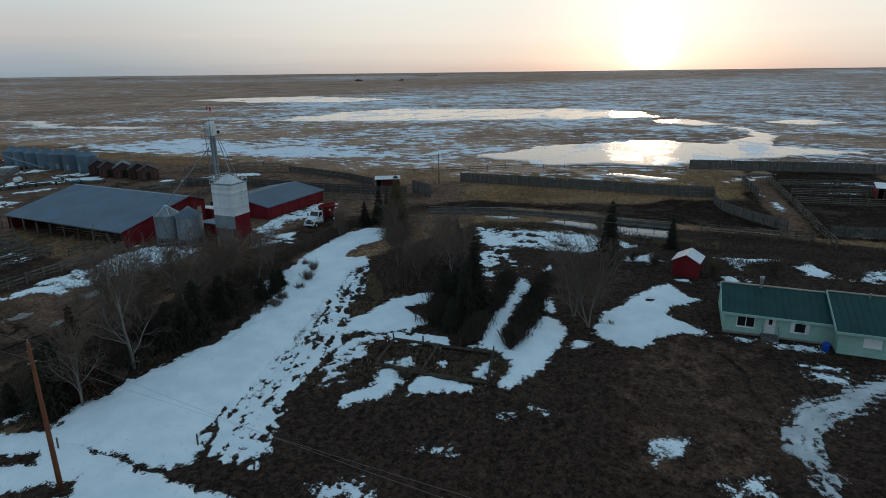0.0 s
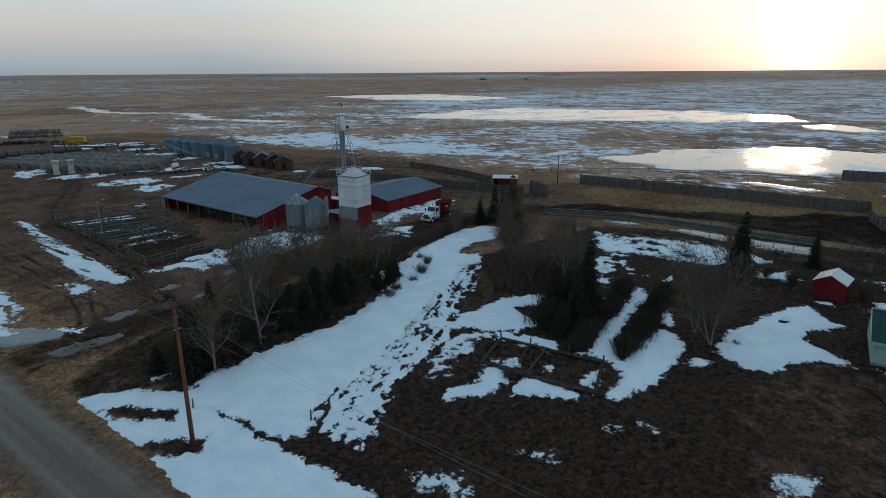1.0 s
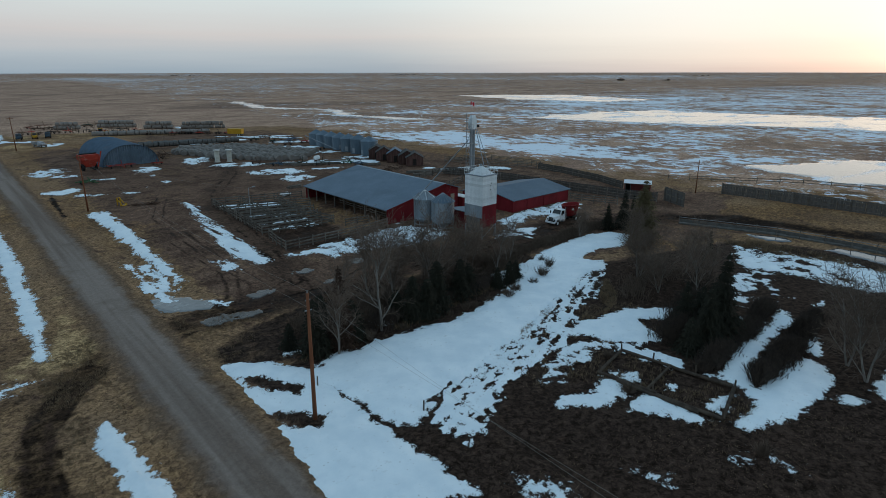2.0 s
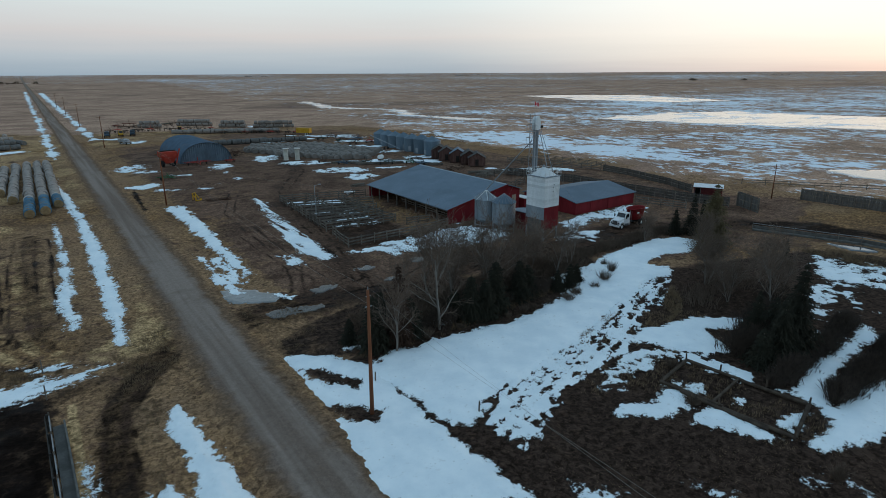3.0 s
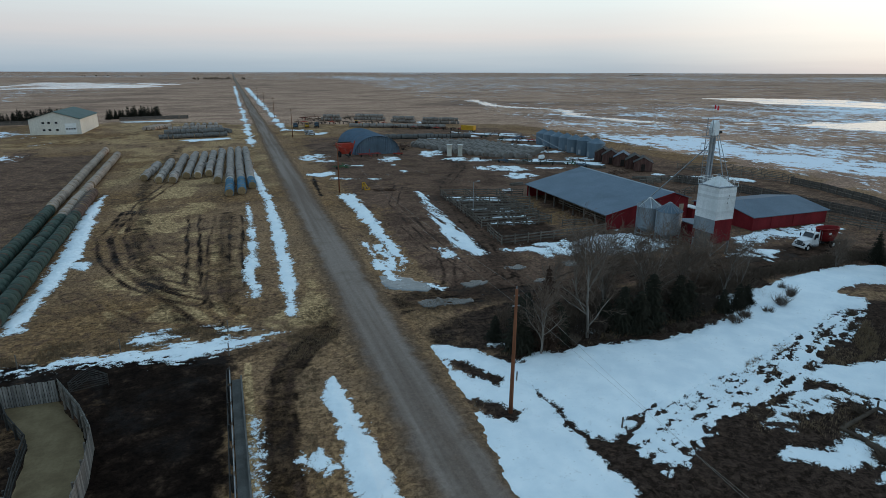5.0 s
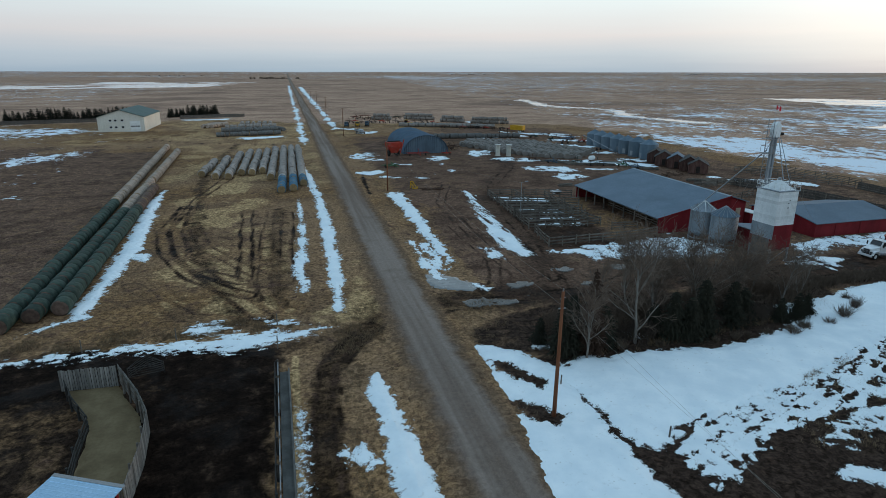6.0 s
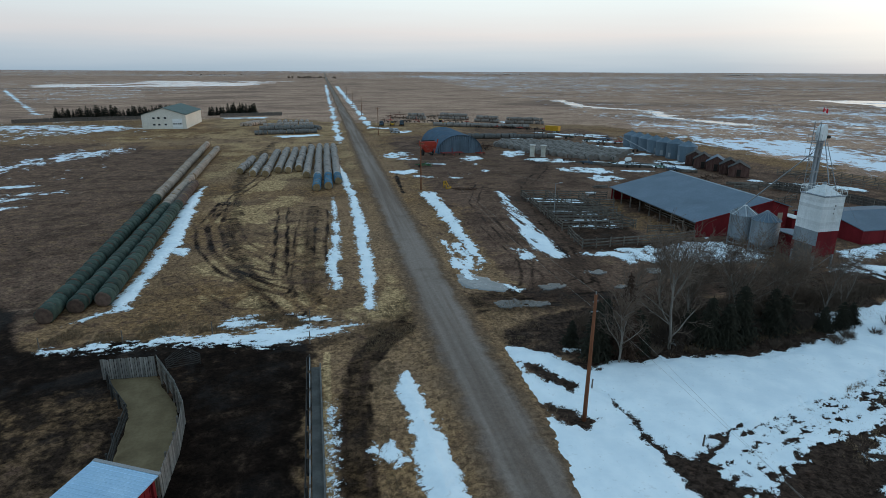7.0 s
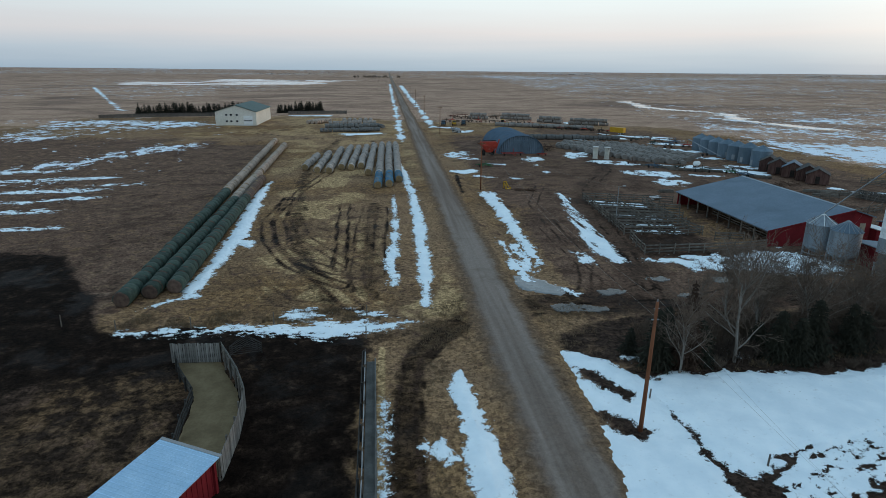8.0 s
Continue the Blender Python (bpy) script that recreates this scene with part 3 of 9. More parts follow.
def snow_bias(x, y):
    """How readily thin snow lies on the far grassland, about -1 to 1."""
    e = ease(x, 108, 140) * ease(x - 0.12 * (y - 120), 95, 135)
    b = -1.55 + 1.70 * e - 0.45 * ease(y, 230, 520) * e
    lump = fbm(x / 30, y / 30, 3, 21)
    b = b + 0.62 * ease(inside(x, y, [(129, 215), (173, 195), (187, 139), (185, 90), (160, 52), (140, 90), (138, 130), (124, 167)]) + 14 * lump, -14, 14)
    b = b + 0.26 * ease(inside(x, y, [(220, 330), (900, 600), (2500, -300), (240, -120)]), -60, 120)
    b = b + 0.35 * ease(inside(x, y, [(330, 330), (560, 480), (560, 260), (400, 220)]), -40, 60)
    b = b + 1.22 * ease(inside(x, y, [(-52, 105), (-45, 215), (-70, 335), (-230, 340), (-200, 105)]) + 12 * lump, -12, 30)
    for area in ([(-98, 157), (-89, 171), (-74.5, 209.5), (-57, 214), (-73.5, 182), (-82, 152)], [(-146, 237.5), (-160.5, 300.5), (-109.5, 311.5), (-80.5, 286), (-109.5, 247.5), (-125.5, 203)], [(-153.5, 337), (-88, 350), (-81.5, 334.5), (-136.5, 311)], [(-77, 121.5), (-69, 118.5), (-64.5, 123.5), (-60.5, 120.5), (-65, 107.5)], [(-77.5, 237), (-65.5, 247.5), (-49, 254), (-54, 236.5)], [(-75, 273), (-60, 279), (-60, 270), (-76, 266)], [(-84, 116), (-62, 117), (-58, 108), (-66, 101), (-84, 103)], [(-95, 136), (-76, 138), (-60, 128), (-70, 124), (-95, 128)], [(-66, 90), (-56, 91), (-60, 84), (-70, 84)]):
        b = b + 0.78 * ease(inside(x, y, area) + 3 * lump, -5, 5)
    b = b + 0.40 * ease(inside(x, y, [(-300, 500), (900, 700), (1500, 4600), (-1500, 4600)]), -200, 400)
    b = b + 1.32 * ease(inside(x, y, [(-40, 380), (-30, 1600), (-900, 1600), (-500, 380)]), -60, 200)
    b = b - 1.1 * ease(inside(x, y, [(100, 40), (128, 44), (140, 0), (168, 4), (178, -70), (100, -70)]) + 4 * lump, -4, 6)
    # far snow share set by distance, its pale tone partly standing in for haze
    f = ease(np.hypot(x, y), 1100, 2600)
    return b * (1 - f) + f * (-0.05 + 0.40 * fbm(x / 500, y / 500, 3, 22))


gxs = stretches((-170, -70, 2.5), (-70, -30, 0.8), (-30, 62, 0.34), (62, 130, 0.8), (130, 260, 2.0))
gys = stretches((-40, -22, 1.0), (-22, 125, 0.34), (125, 200, 0.9), (200, 420, 2.5))
GX, GY = np.meshgrid(gxs, gys)
far_r = np.hypot(GX, GY)
far_swell = 1.3 * ease(far_r, 900, 3500) * fbm(GX / 900, GY / 900, 3, 41) + 17.0 * ease(far_r, 1500, 4700)
straw, mud, gravel, lawn, prairie = cover(GX, GY)
ground = tagged(new("ground", grid_mesh("ground", gxs, gys, ground_z(GX, GY) + far_swell, None, M_GROUND, {"straw": straw, "mud": mud, "gravel": gravel, "lawn": lawn, "prairie": prairie, "snowy": snow_bias(GX, GY)})), "flat prairie of dry grass, dark mud and thin snow", "ground", "", "structure")

# the gravel road runs straight north to the horizon
rxs = np.arange(ROAD_X - 4.6, ROAD_X + 4.61, 0.4)
rys = np.concatenate([np.arange(-60, 140, 0.5), np.arange(140, 500, 2.5), np.geomspace(500, 4600, 60)])
RX, RY = np.meshgrid(rxs, rys)
rd = np.abs(RX - ROAD_X)
rz = 0.10 - 0.012 * rd ** 1.3 - 0.16 * ease(rd, 3.2, 4.6) + 0.02 * fbm(RX / 1.5, RY / 6, 3, 31) - 0.03 * np.exp(-((rd - 1.0) / 0.35) ** 2)
straw, mud, gravel, lawn, prairie = cover(RX, RY)
tracks = 0.30 * np.exp(-((rd - 1.1) / 0.5) ** 2) * (0.6 + 0.4 * grain(RX, RY / 20, 8))
road = tagged(new("road", grid_mesh("road", rxs, rys, rz, None, M_GROUND, {"straw": straw, "mud": np.clip(mud + tracks * 0.5, 0, 1), "gravel": gravel, "lawn": lawn, "prairie": prairie, "snowy": np.full(RX.shape, -3.0)})), "straight grey gravel road with wheel tracks and grassy edges", "road", "", "structure")


# ---- snow and water ----
def snow_patch(label, areas, holes=(), depth=0.14, ragged=0.6, scale=1.6, cell=0.2, eaten=0.0, seed=1, mat=None, name="snow_patch", level=None, thaw=(), cap=9.0, arcs=None, along=1.0, crisp=1.0):
    """Snow lying over some areas: its rim is where a ragged field of depths meets the ground."""
    pts = [p for a in areas for p in a]
    pad = 1.5 + 2 * ragged
    xs = np.arange(min(p[0] for p in pts) - pad, max(p[0] for p in pts) + pad, cell)
    ys = np.arange(min(p[1] for p in pts) - pad, max(p[1] for p in pts) + pad, cell)
    x, y = np.meshgrid(xs, ys)
    d = np.max([inside(x, y, list(a)) for a in areas], axis=0)
    for h in holes:
        d = np.minimum(d, 0.05 - inside(x, y, list(h)))
    d = np.minimum(d, cap)
    n = fbm(x / scale, y / scale / along, 5, seed, 0.6)
    if arcs:
        d = d - arcs[2] * (0.5 + np.sin(6.28 * np.hypot(x - arcs[0], y - arcs[1]) / 0.8 + n))
    d = d + ragged * n + (0.20 * fbm(x / 0.5, y / 0.5, 2, seed + 3) if cell < 0.25 else 0) - eaten * (0.6 + fbm(x / 0.9, y / 0.9 / along, 4, seed + 9, 0.65))
    for area, much in thaw:
        d = d - much * ease(inside(x, y, list(area)), -0.8, 1.5) * (0.30 + 1.15 * fbm((0.93 * x + 0.37 * y) / 1.1, (0.93 * y - 0.37 * x) / 0.45, 4, seed + 20, 0.72) + 0.45 * np.sin(5.5 * (0.93 * y - 0.37 * x)))
    if level is None:
        z = ground_z(x, y) + 0.03 + np.clip(d * 0.22, 0, depth) + 0.018 * ease(d, 0.1, 0.6) * fbm(x / 0.7, y / 0.7, 3, seed + 5)
    else:
        z = ground_z(x, y) * 0 + level + np.clip(d * 0.2, -0.4, 0.0)
    return tagged(new(name, grid_mesh(name, xs, ys, z, d > (-0.9 if level is None else -0.3), mat or M_SNOW, {"deep": d * crisp})), label, "snow" if level is None else "water", "", "stuff" if level is None else "structure")


snow_patch("snow bank on the road verge round a pole", [[(15.4, 48.2), (17, 47.7), (19.3, 45.9), (20.6, 43.7), (21.5, 40.7), (21.3, 36.5), (21.1, 32), (21.3, 28), (21.6, 21), (13.4, 26), (14.1, 31.5), (14.7, 37), (15.2, 39), (15.0, 40.6), (15.4, 44)]],
           [[(16.0, 45.2), (17.3, 44.6), (18.6, 42.2), (19.6, 40.3), (18.7, 39.3), (17.0, 41.2), (16.2, 43.0)], [(15.6, 37.9), (17.2, 37.0), (18.6, 35.2), (17.8, 33.9), (16.4, 35.0), (15.6, 36.6)]], 0.2, 0.22, 1.4, 0.11, 0, 2, crisp=2.4)
snow_patch("wide old snowfield beside the shelterbelt", [[(20.6, 42.4), (24, 43.3), (28, 43.0), (33.2, 42.9), (38.2, 42.0), (44.8, 43.3), (50, 45.4), (50.7, 49.4), (58.4, 50.2), (67.5, 52.6), (74.2, 53.2), (80.5, 51.8), (81.6, 47.2), (75, 45.6), (70.7, 46.7), (65.2, 46.2), (67.4, 43.4), (64.4, 41.2), (61.2, 41.6), (56, 39.6), (51.4, 37.8), (44.4, 35.6), (37.8, 33.6), (32.2, 32.0), (29.1, 31.6), (26.3, 31.0), (23.4, 29.4), (21.9, 30.6), (21.7, 34.6), (21.3, 36.6)]], (), 0.24, 0.45, 2.2, 0.14, 0.03, 3, thaw=(([(24, 32), (32, 33.6), (38, 35.2), (45, 37.4), (52, 39.6), (58, 41.8), (62, 42.4), (61, 40.8), (44, 35.2), (26, 30.2)], 0.7), ([(26, 43.6), (58, 47.5), (58, 45.4), (26, 42.4)], 0.3)), crisp=2.2)
snow_patch("furrowed snow worn through to dark garden rows", [[(23.6, 29.8), (28.5, 31.9), (37.9, 34.2), (54, 40), (61.9, 42), (62.4, 39.8), (56, 37.2), (47.6, 33.6), (42.6, 30.6), (36, 29.3), (31.6, 28.7), (27, 26), (24.6, 25.2)]], (), 0.08, 0.5, 1.1, 0.11, 0.42, 4, cap=0.9, thaw=(([(32, 33), (62, 44), (66, 40), (46, 29), (34, 27)], 0.7), ([(22, 30), (34, 34), (34, 27), (22, 23)], 0.4)), crisp=1.7)
snow_patch("snow spread over the garden above the bed", [[(44.4, 31.8), (47.4, 33.3), (50.1, 32.4), (54.4, 31.9), (58.3, 28.9), (58.5, 27.6), (55, 27.2), (52.9, 29.4), (50.5, 25.7), (47.4, 25.3), (45.8, 28.7)]], (), 0.14, 0.35, 1.5, 0.12, 0.12, 40, crisp=2.0)
snow_patch("thin broken snow along the garden bed", [[(42.3, 30.3), (45.8, 28.9), (47.2, 24.8), (47.8, 21.7), (46.0, 20.5), (44.9, 24.9), (43.9, 28.1), (40.8, 27.3), (37.1, 27.8), (37.3, 29.3)], [(34.6, 27.4), (37, 28.2), (38, 27.6), (35.4, 26.8)]], (), 0.08, 0.5, 1.2, 0.11, 0.5, 41, cap=0.7, crisp=1.6)
snow_patch("snow round the wooden garden bed", [[(32.5, 24.5), (34.4, 25.1), (36.5, 23.8), (39, 24.6), (39.6, 25), (39.9, 23.1), (38.3, 21.7), (36, 21.8), (35, 22.6)], [(36.6, 20.2), (39.8, 21), (40.3, 20.3), (40.1, 17.3), (40.5, 14.9), (38.6, 16.5)], [(40.6, 25), (42.3, 23.2), (41.2, 22.2), (40.6, 22.9)], [(41.2, 17.1), (43.4, 16.9), (45.2, 16.2), (42.3, 15.2), (41.6, 15.8)], [(41.6, 20), (43, 20.4), (42.8, 19.2)]], (), 0.14, 0.28, 1.3, 0.11, 0.06, 5, crisp=2.2)
snow_patch("snow between the hedge rows", [[(47.5, 15.0), (50.9, 15.2), (54.7, 15.4), (56.3, 14.5), (56, 13), (52.8, 11.1), (48.1, 11.3), (45.8, 11.3), (40.8, 13.0), (41, 14.2), (44.1, 14.4), (46.4, 15.9), (46.6, 19.2), (47.4, 18.2), (50.3, 19), (56.3, 19.6), (62.4, 20), (66.9, 20.5), (66.6, 19.5), (64.5, 18.5), (57.2, 18), (51.4, 17.2), (47.5, 15.9)], [(52.3, 22.2), (57.7, 22.7), (61.3, 22.8), (61, 21.9), (56.6, 21.3), (50.6, 20.9), (50, 21.7)], [(61.8, 16.4), (62, 15.3), (57.4, 13.7), (57.5, 14.8)], [(70.4, 18.5), (72.9, 18.2), (70.4, 17.5)]], (), 0.18, 0.3, 1.5, 0.12, 0.05, 6, crisp=2.0)
snow_patch("speckled snow on the slope behind the spruces", [[(71.5, 28.3), (75.8, 29), (77, 27.2), (71.6, 24.5), (68.1, 24.9), (67, 26.3)], [(76.3, 25.8), (71.7, 21.7), (70, 22.2), (72.4, 24.8)], [(66.5, 25.4), (69, 24.4), (65.5, 22.8), (63.6, 24)], [(78, 29), (79, 24), (77, 26)]], (), 0.08, 0.7, 1.3, 0.14, 0.6, 42, cap=0.8, crisp=1.5)
snow_patch("thick snow patch near the green-roofed house", [[(54, 8.9), (59.7, 8.8), (62.6, 7.6), (65.9, 6.7), (70.2, 4.9), (72.2, 3.2), (69.3, 1.7), (67.7, -0.9), (64.9, 1.9), (62.4, 3), (60.2, 0.3), (58, -1.7), (57.6, 1), (54.9, 3.1), (52.6, 4.2), (52.6, 7)], [(50, 10.2), (51.7, 9.9), (51.7, 8.9), (50.2, 9.1)]], [[(65.0, 5.2), (66.2, 4.9), (66.0, 4.3), (64.8, 4.5)]], 0.24, 0.3, 1.5, 0.12, 0.02, 7, crisp=2.2)
RING = [(36.2, -9.4), (41.6, -9.4), (44.5, -10.3), (47.4, -12.2), (49.8, -14.6), (54, -20), (56, -26), (30, -26), (31, -13.5)]
snow_patch("packed snow on the curved driveway", [[(47, -7.5), (49, -9.5), (55.5, -15.5), (62, -24), (58, -24), (52, -14.5), (46.5, -11), (44, -9.5), (39.5, -9), (36.5, -11), (31, -15), (30, -13), (36.5, -8.3), (39.5, -7.8), (41, -6.3)]], [RING], 0.07, 0.4, 1.2, 0.11, 0.2, 8, M_SNOW_DIRTY, arcs=(42, -16, 0.28), cap=0.9)
snow_patch("small leftover snow patches on the dark lawn", [[(36.3, 1.6), (38.5, 1.6), (39.5, -0.5), (37.5, -0.1), (35.5, 1.3)], [(35, -3), (37, -5), (35.5, -5.6), (34.3, -4.5), (33.8, -3.5)], [(36.3, 13), (37.6, 12.2), (37.1, 11.4)], [(38.6, 10.6), (38.8, 8.9), (37.9, 9.4)], [(30.8, 16), (31.7, 14.2), (31, 13.9)], [(24.4, 21), (25.8, 18.5), (25.1, 16.3), (23.8, 19.5)]], (), 0.06, 0.35, 0.8, 0.10, 0.35, 9)
snow_patch("snow strips along the house wall", [[(58.5, -3.5), (58.6, -5.6), (57.7, -5)], [(58.5, -7), (59, -11), (57.9, -10.7), (58, -7.5)], [(53.5, -9.5), (53.6, -12.2), (52.2, -12), (52.5, -9.5)], [(54.6, -9.0), (55.5, -12.2), (54.6, -11.8)]], (), 0.07, 0.25, 0.9, 0.12, 0.1, 10)
snow_patch("drifted snow behind the house and shed", [[(77, -2), (77, -6), (74, -3.5)], [(85, -2.5), (87, -9.5), (81.5, -4.5)], [(84, -10.5), (86.5, -13.5), (82.5, -15), (81.5, -12.5)], [(86, -18), (88, -23), (82.5, -23), (82, -17.5)], [(74.5, -11.5), (76, -14.5), (74, -14)], [(80.5, 10), (83, 6.5), (80.5, 4), (79, 9)], [(73.3, 2.2), (74.2, 1.2), (73.4, 0.8)]], (), 0.15, 0.9, 1.6, 0.16, 0.3, 11, cap=0.8)
snow_patch("snow on the bank of the ditch pond", [[(87.5, 34), (91.5, 20.5), (88, 10), (84, 10), (80, 15.5), (79, 26.5), (79.5, 31)]], (), 0.15, 1.0, 1.8, 0.16, 0.6, 12, cap=0.95)
snow_patch("thin trodden snow inside the corrals", [[(40.5, 112), (50, 109), (50, 105.5), (41, 108)], [(41, 100.2), (49, 98.4), (49.5, 96), (41, 98)], [(40, 93.8), (48, 92.6), (48, 91), (40, 92)], [(40, 89.6), (47, 88.6), (47, 87.4), (40, 88)]], (), 0.07, 0.6, 1.4, 0.16, 0.35, 59, cap=0.7)
snow_patch("trodden snow and ice at the barn end", [[(35, 75), (45.5, 75), (58, 77), (62, 71), (59.5, 66.5), (51, 67.5), (40.5, 69.5)]], (), 0.12, 1.1, 1.6, 0.2, 0.5, 13, cap=0.9)
snow_patch("snow along the red machine shed", [[(70.5, 67), (77, 69.5), (83, 70.3), (94, 70.5), (95, 67), (89.5, 64.5), (78, 66), (70, 63)], [(64, 62), (70, 64), (75, 61), (68, 58.5)]], (), 0.15, 1.1, 1.6, 0.2, 0.5, 14, cap=0.95)
snow_patch("long snow drift in the west ditch", [[(4.3, 42.2), (5.0, 43.2), (5.7, 45.2), (6.4, 42.8), (6.9, 38.6), (7.2, 35), (7.5, 30.8), (7.5, 22), (5.1, 22), (4.8, 32.7), (5.0, 38.7)], [(2.4, 33.8), (3.4, 35.4), (4.4, 33), (3.4, 32.4)], [(1.9, 34.6), (2.3, 35.4), (2.3, 33.6)]], (), 0.26, 0.2, 1.1, 0.09, 0.0, 15, crisp=2.6)
snow_patch("thin snow specks under the feeding rail", [[(-0.9, 41), (-0.5, 41), (-0.5, 29), (-0.9, 29)]], (), 0.05, 0.15, 1.0, 0.1, 0.0, 66, cap=0.05)
snow_patch("snow strips in the roadside ditch", [[(1.4, 209), (2.4, 208), (3.9, 162.6), (5.7, 123), (6.2, 94.6), (5.5, 73.8), (4.4, 59), (3.2, 60), (3.6, 74), (3.8, 94.7), (4, 123), (1.9, 162.6)], [(0.6, 121), (1.1, 120.4), (1.6, 94.8), (0.9, 72), (1.1, 66.2), (-0.2, 66.4), (-0.6, 74.2), (0.3, 94.9)]], (), 0.2, 0.32, 1.1, 0.16, 0.22, 16, along=3.0, crisp=1.7)
snow_patch("snow in the east ditch", [[(19.3, 122.6), (22.6, 123.6), (22.2, 100.8), (21.5, 85), (20.9, 72.8), (19.4, 72.8), (19.4, 85.2), (19.4, 101.8)]], (), 0.15, 0.42, 1.0, 0.13, 0.35, 17, cap=1.0, along=2.0, crisp=1.6)
snow_patch("speckled snow in the foot of the east ditch", [[(16.6, 87.4), (17.4, 84), (17.4, 72.4), (19.2, 65.8), (22.2, 62.2), (21.4, 61.6), (18.6, 66.6), (16, 65.4), (15.6, 71.3)], [(17.5, 84), (20, 84), (19.4, 70), (17.4, 70)], [(26, 79), (28.4, 76.4), (27.6, 71.4), (25.6, 74)]], (), 0.10, 0.6, 1.0, 0.12, 0.55, 43, cap=0.75, along=1.6, crisp=1.5)
snow_patch("dirty snow streaks down the yard slope", [[(35.4, 120.6), (37, 120.4), (33.9, 93), (32.2, 73.4), (29.8, 72), (29.2, 80.1), (32.2, 101)]], (), 0.08, 0.5, 0.9, 0.13, 0.6, 44, cap=0.7, along=7.0, crisp=1.5)
snow_patch("snow drift in the lee of the wrapped bales", [[(-27, 136.5), (-24.6, 113.5), (-22, 89.5), (-22.3, 64.5), (-27.5, 60.5), (-24, 64.5), (-24.2, 76), (-25.5, 96.5), (-28, 125)], [(-23, 88), (-20, 87.5), (-20.2, 83.5), (-23, 85)]], (), 0.2, 0.4, 1.7, 0.14, 0.05, 18, crisp=1.8)
snow_patch("trampled snow along the pen fence", [[(-11.5, 58), (-9.5, 61), (-6, 57.5), (-10.5, 56.5)], [(-5, 60), (0.5, 57.5), (-3, 57)], [(-27, 55.2), (-14.5, 56), (-4, 56.4), (2.5, 55.8), (0, 54), (-5, 52), (-14, 53.9), (-27, 54)]], (), 0.1, 0.6, 1.2, 0.12, 0.6, 19, along=0.4)
snow_patch("snow drifts between machinery and bins", [[(74, 158), (94, 150), (98, 142), (96, 138), (84, 146)], [(60, 232), (92, 224), (92, 221), (60, 228)], [(88, 240), (112, 214), (108, 214)], [(100, 122), (118, 110), (116, 106), (101, 116)]], (), 0.15, 1.6, 3.5, 0.5, 0.6, 21)
def blob(x, y, a, b, deg=-25):
    """A rough oval of half sizes a and b, turned by deg."""
    c, s = math.cos(radians(deg)), math.sin(radians(deg))
    return [(x + c * a * math.cos(i * math.pi / 5) - s * b * math.sin(i * math.pi / 5), y + s * a * math.cos(i * math.pi / 5) + c * b * math.sin(i * math.pi / 5)) for i in range(10)]


snow_patch("leftover snow round the quonset and the yard tracks", [blob(21.1, 181.3, 3.7, 6.3), blob(23.5, 171.1, 2.7, 2.0), blob(19.7, 149.3, 3.2, 4.1), blob(25.4, 140.3, 6.5, 1.1), blob(42, 169.2, 2.8, 5), blob(40.9, 157.9, 0.9, 1.9), blob(40.6, 146.6, 0.8, 1.3), blob(35.5, 142.7, 0.8, 0.9), blob(30.5, 160.4, 2.3, 1.1)], (), 0.1, 1.3, 2.0, 0.22, 0.4, 62, cap=0.9)
snow_patch("broken snow among drums and scrap in the yard", [blob(58.1, 178.2, 3.9, 8), blob(63.4, 161.6, 6.2, 3.6), blob(67.1, 143.3, 7.4, 4.6), blob(66.1, 131.1, 4.2, 3.6), blob(80.1, 139.7, 4.6, 1.1), blob(97.1, 151.6, 5.1, 3.4), blob(94.6, 170.8, 5.6, 3.0)], (), 0.12, 1.4, 2.2, 0.25, 0.5, 63, cap=0.9)
snow_patch("snow drifts behind the bales and implements", [blob(94.7, 290.3, 7.5, 4.5), blob(101.8, 204.1, 8.1, 3.4), blob(103.4, 227, 8.8, 3.4), blob(26.3, 268.2, 4.5, 2.9), blob(32.2, 251.2, 3.4, 5.5), blob(70.9, 221.8, 10.3, 2.0), blob(96.2, 189.4, 3.8, 3.2), blob(98.2, 185, 4.5, 2.4)], (), 0.12, 1.4, 2.6, 0.35, 0.4, 64, cap=1.0)
snow_patch("broken snow streaks on the western pasture", [blob(-70, 127.5, 11, 2.2, 8), blob(-63, 119, 6, 1.8, 15), blob(-66, 108, 8, 1.8, 5), blob(-57, 96, 5, 1.3, 5), blob(-77, 141, 14, 2.2, 12), blob(-60, 134, 6, 1.4, 10), blob(-92, 151, 10, 2.4, 10), blob(-72, 116, 5, 1.4, 0)], (), 0.08, 1.2, 2.0, 0.25, 0.8, 67, cap=0.8, along=0.5)
snow_patch("small snow hollows between the shelterbelt trees", [blob(31.8, 46.6, 1.3, 0.8), blob(21.8, 46.2, 0.7, 0.3), blob(47.0, 48.2, 1.6, 0.8)], (), 0.08, 0.3, 0.9, 0.12, 0.0, 65)
snow_patch("thin snow beside the bale stacks", [[(-19.5, 241.5), (-2.5, 246), (-2, 240), (-16.5, 234)], [(-55, 340), (-30, 342), (-32, 334), (-52, 334)]], (), 0.15, 1.2, 3, 0.6, 0.4, 22)
snow_patch("thin snow caught along a distant fence line", [[(-158, 376), (-229, 520), (-371, 812), (-378, 815), (-234, 523), (-162, 378)]], (), 0.15, 1.6, 6, 1.6, 1.0, 45)
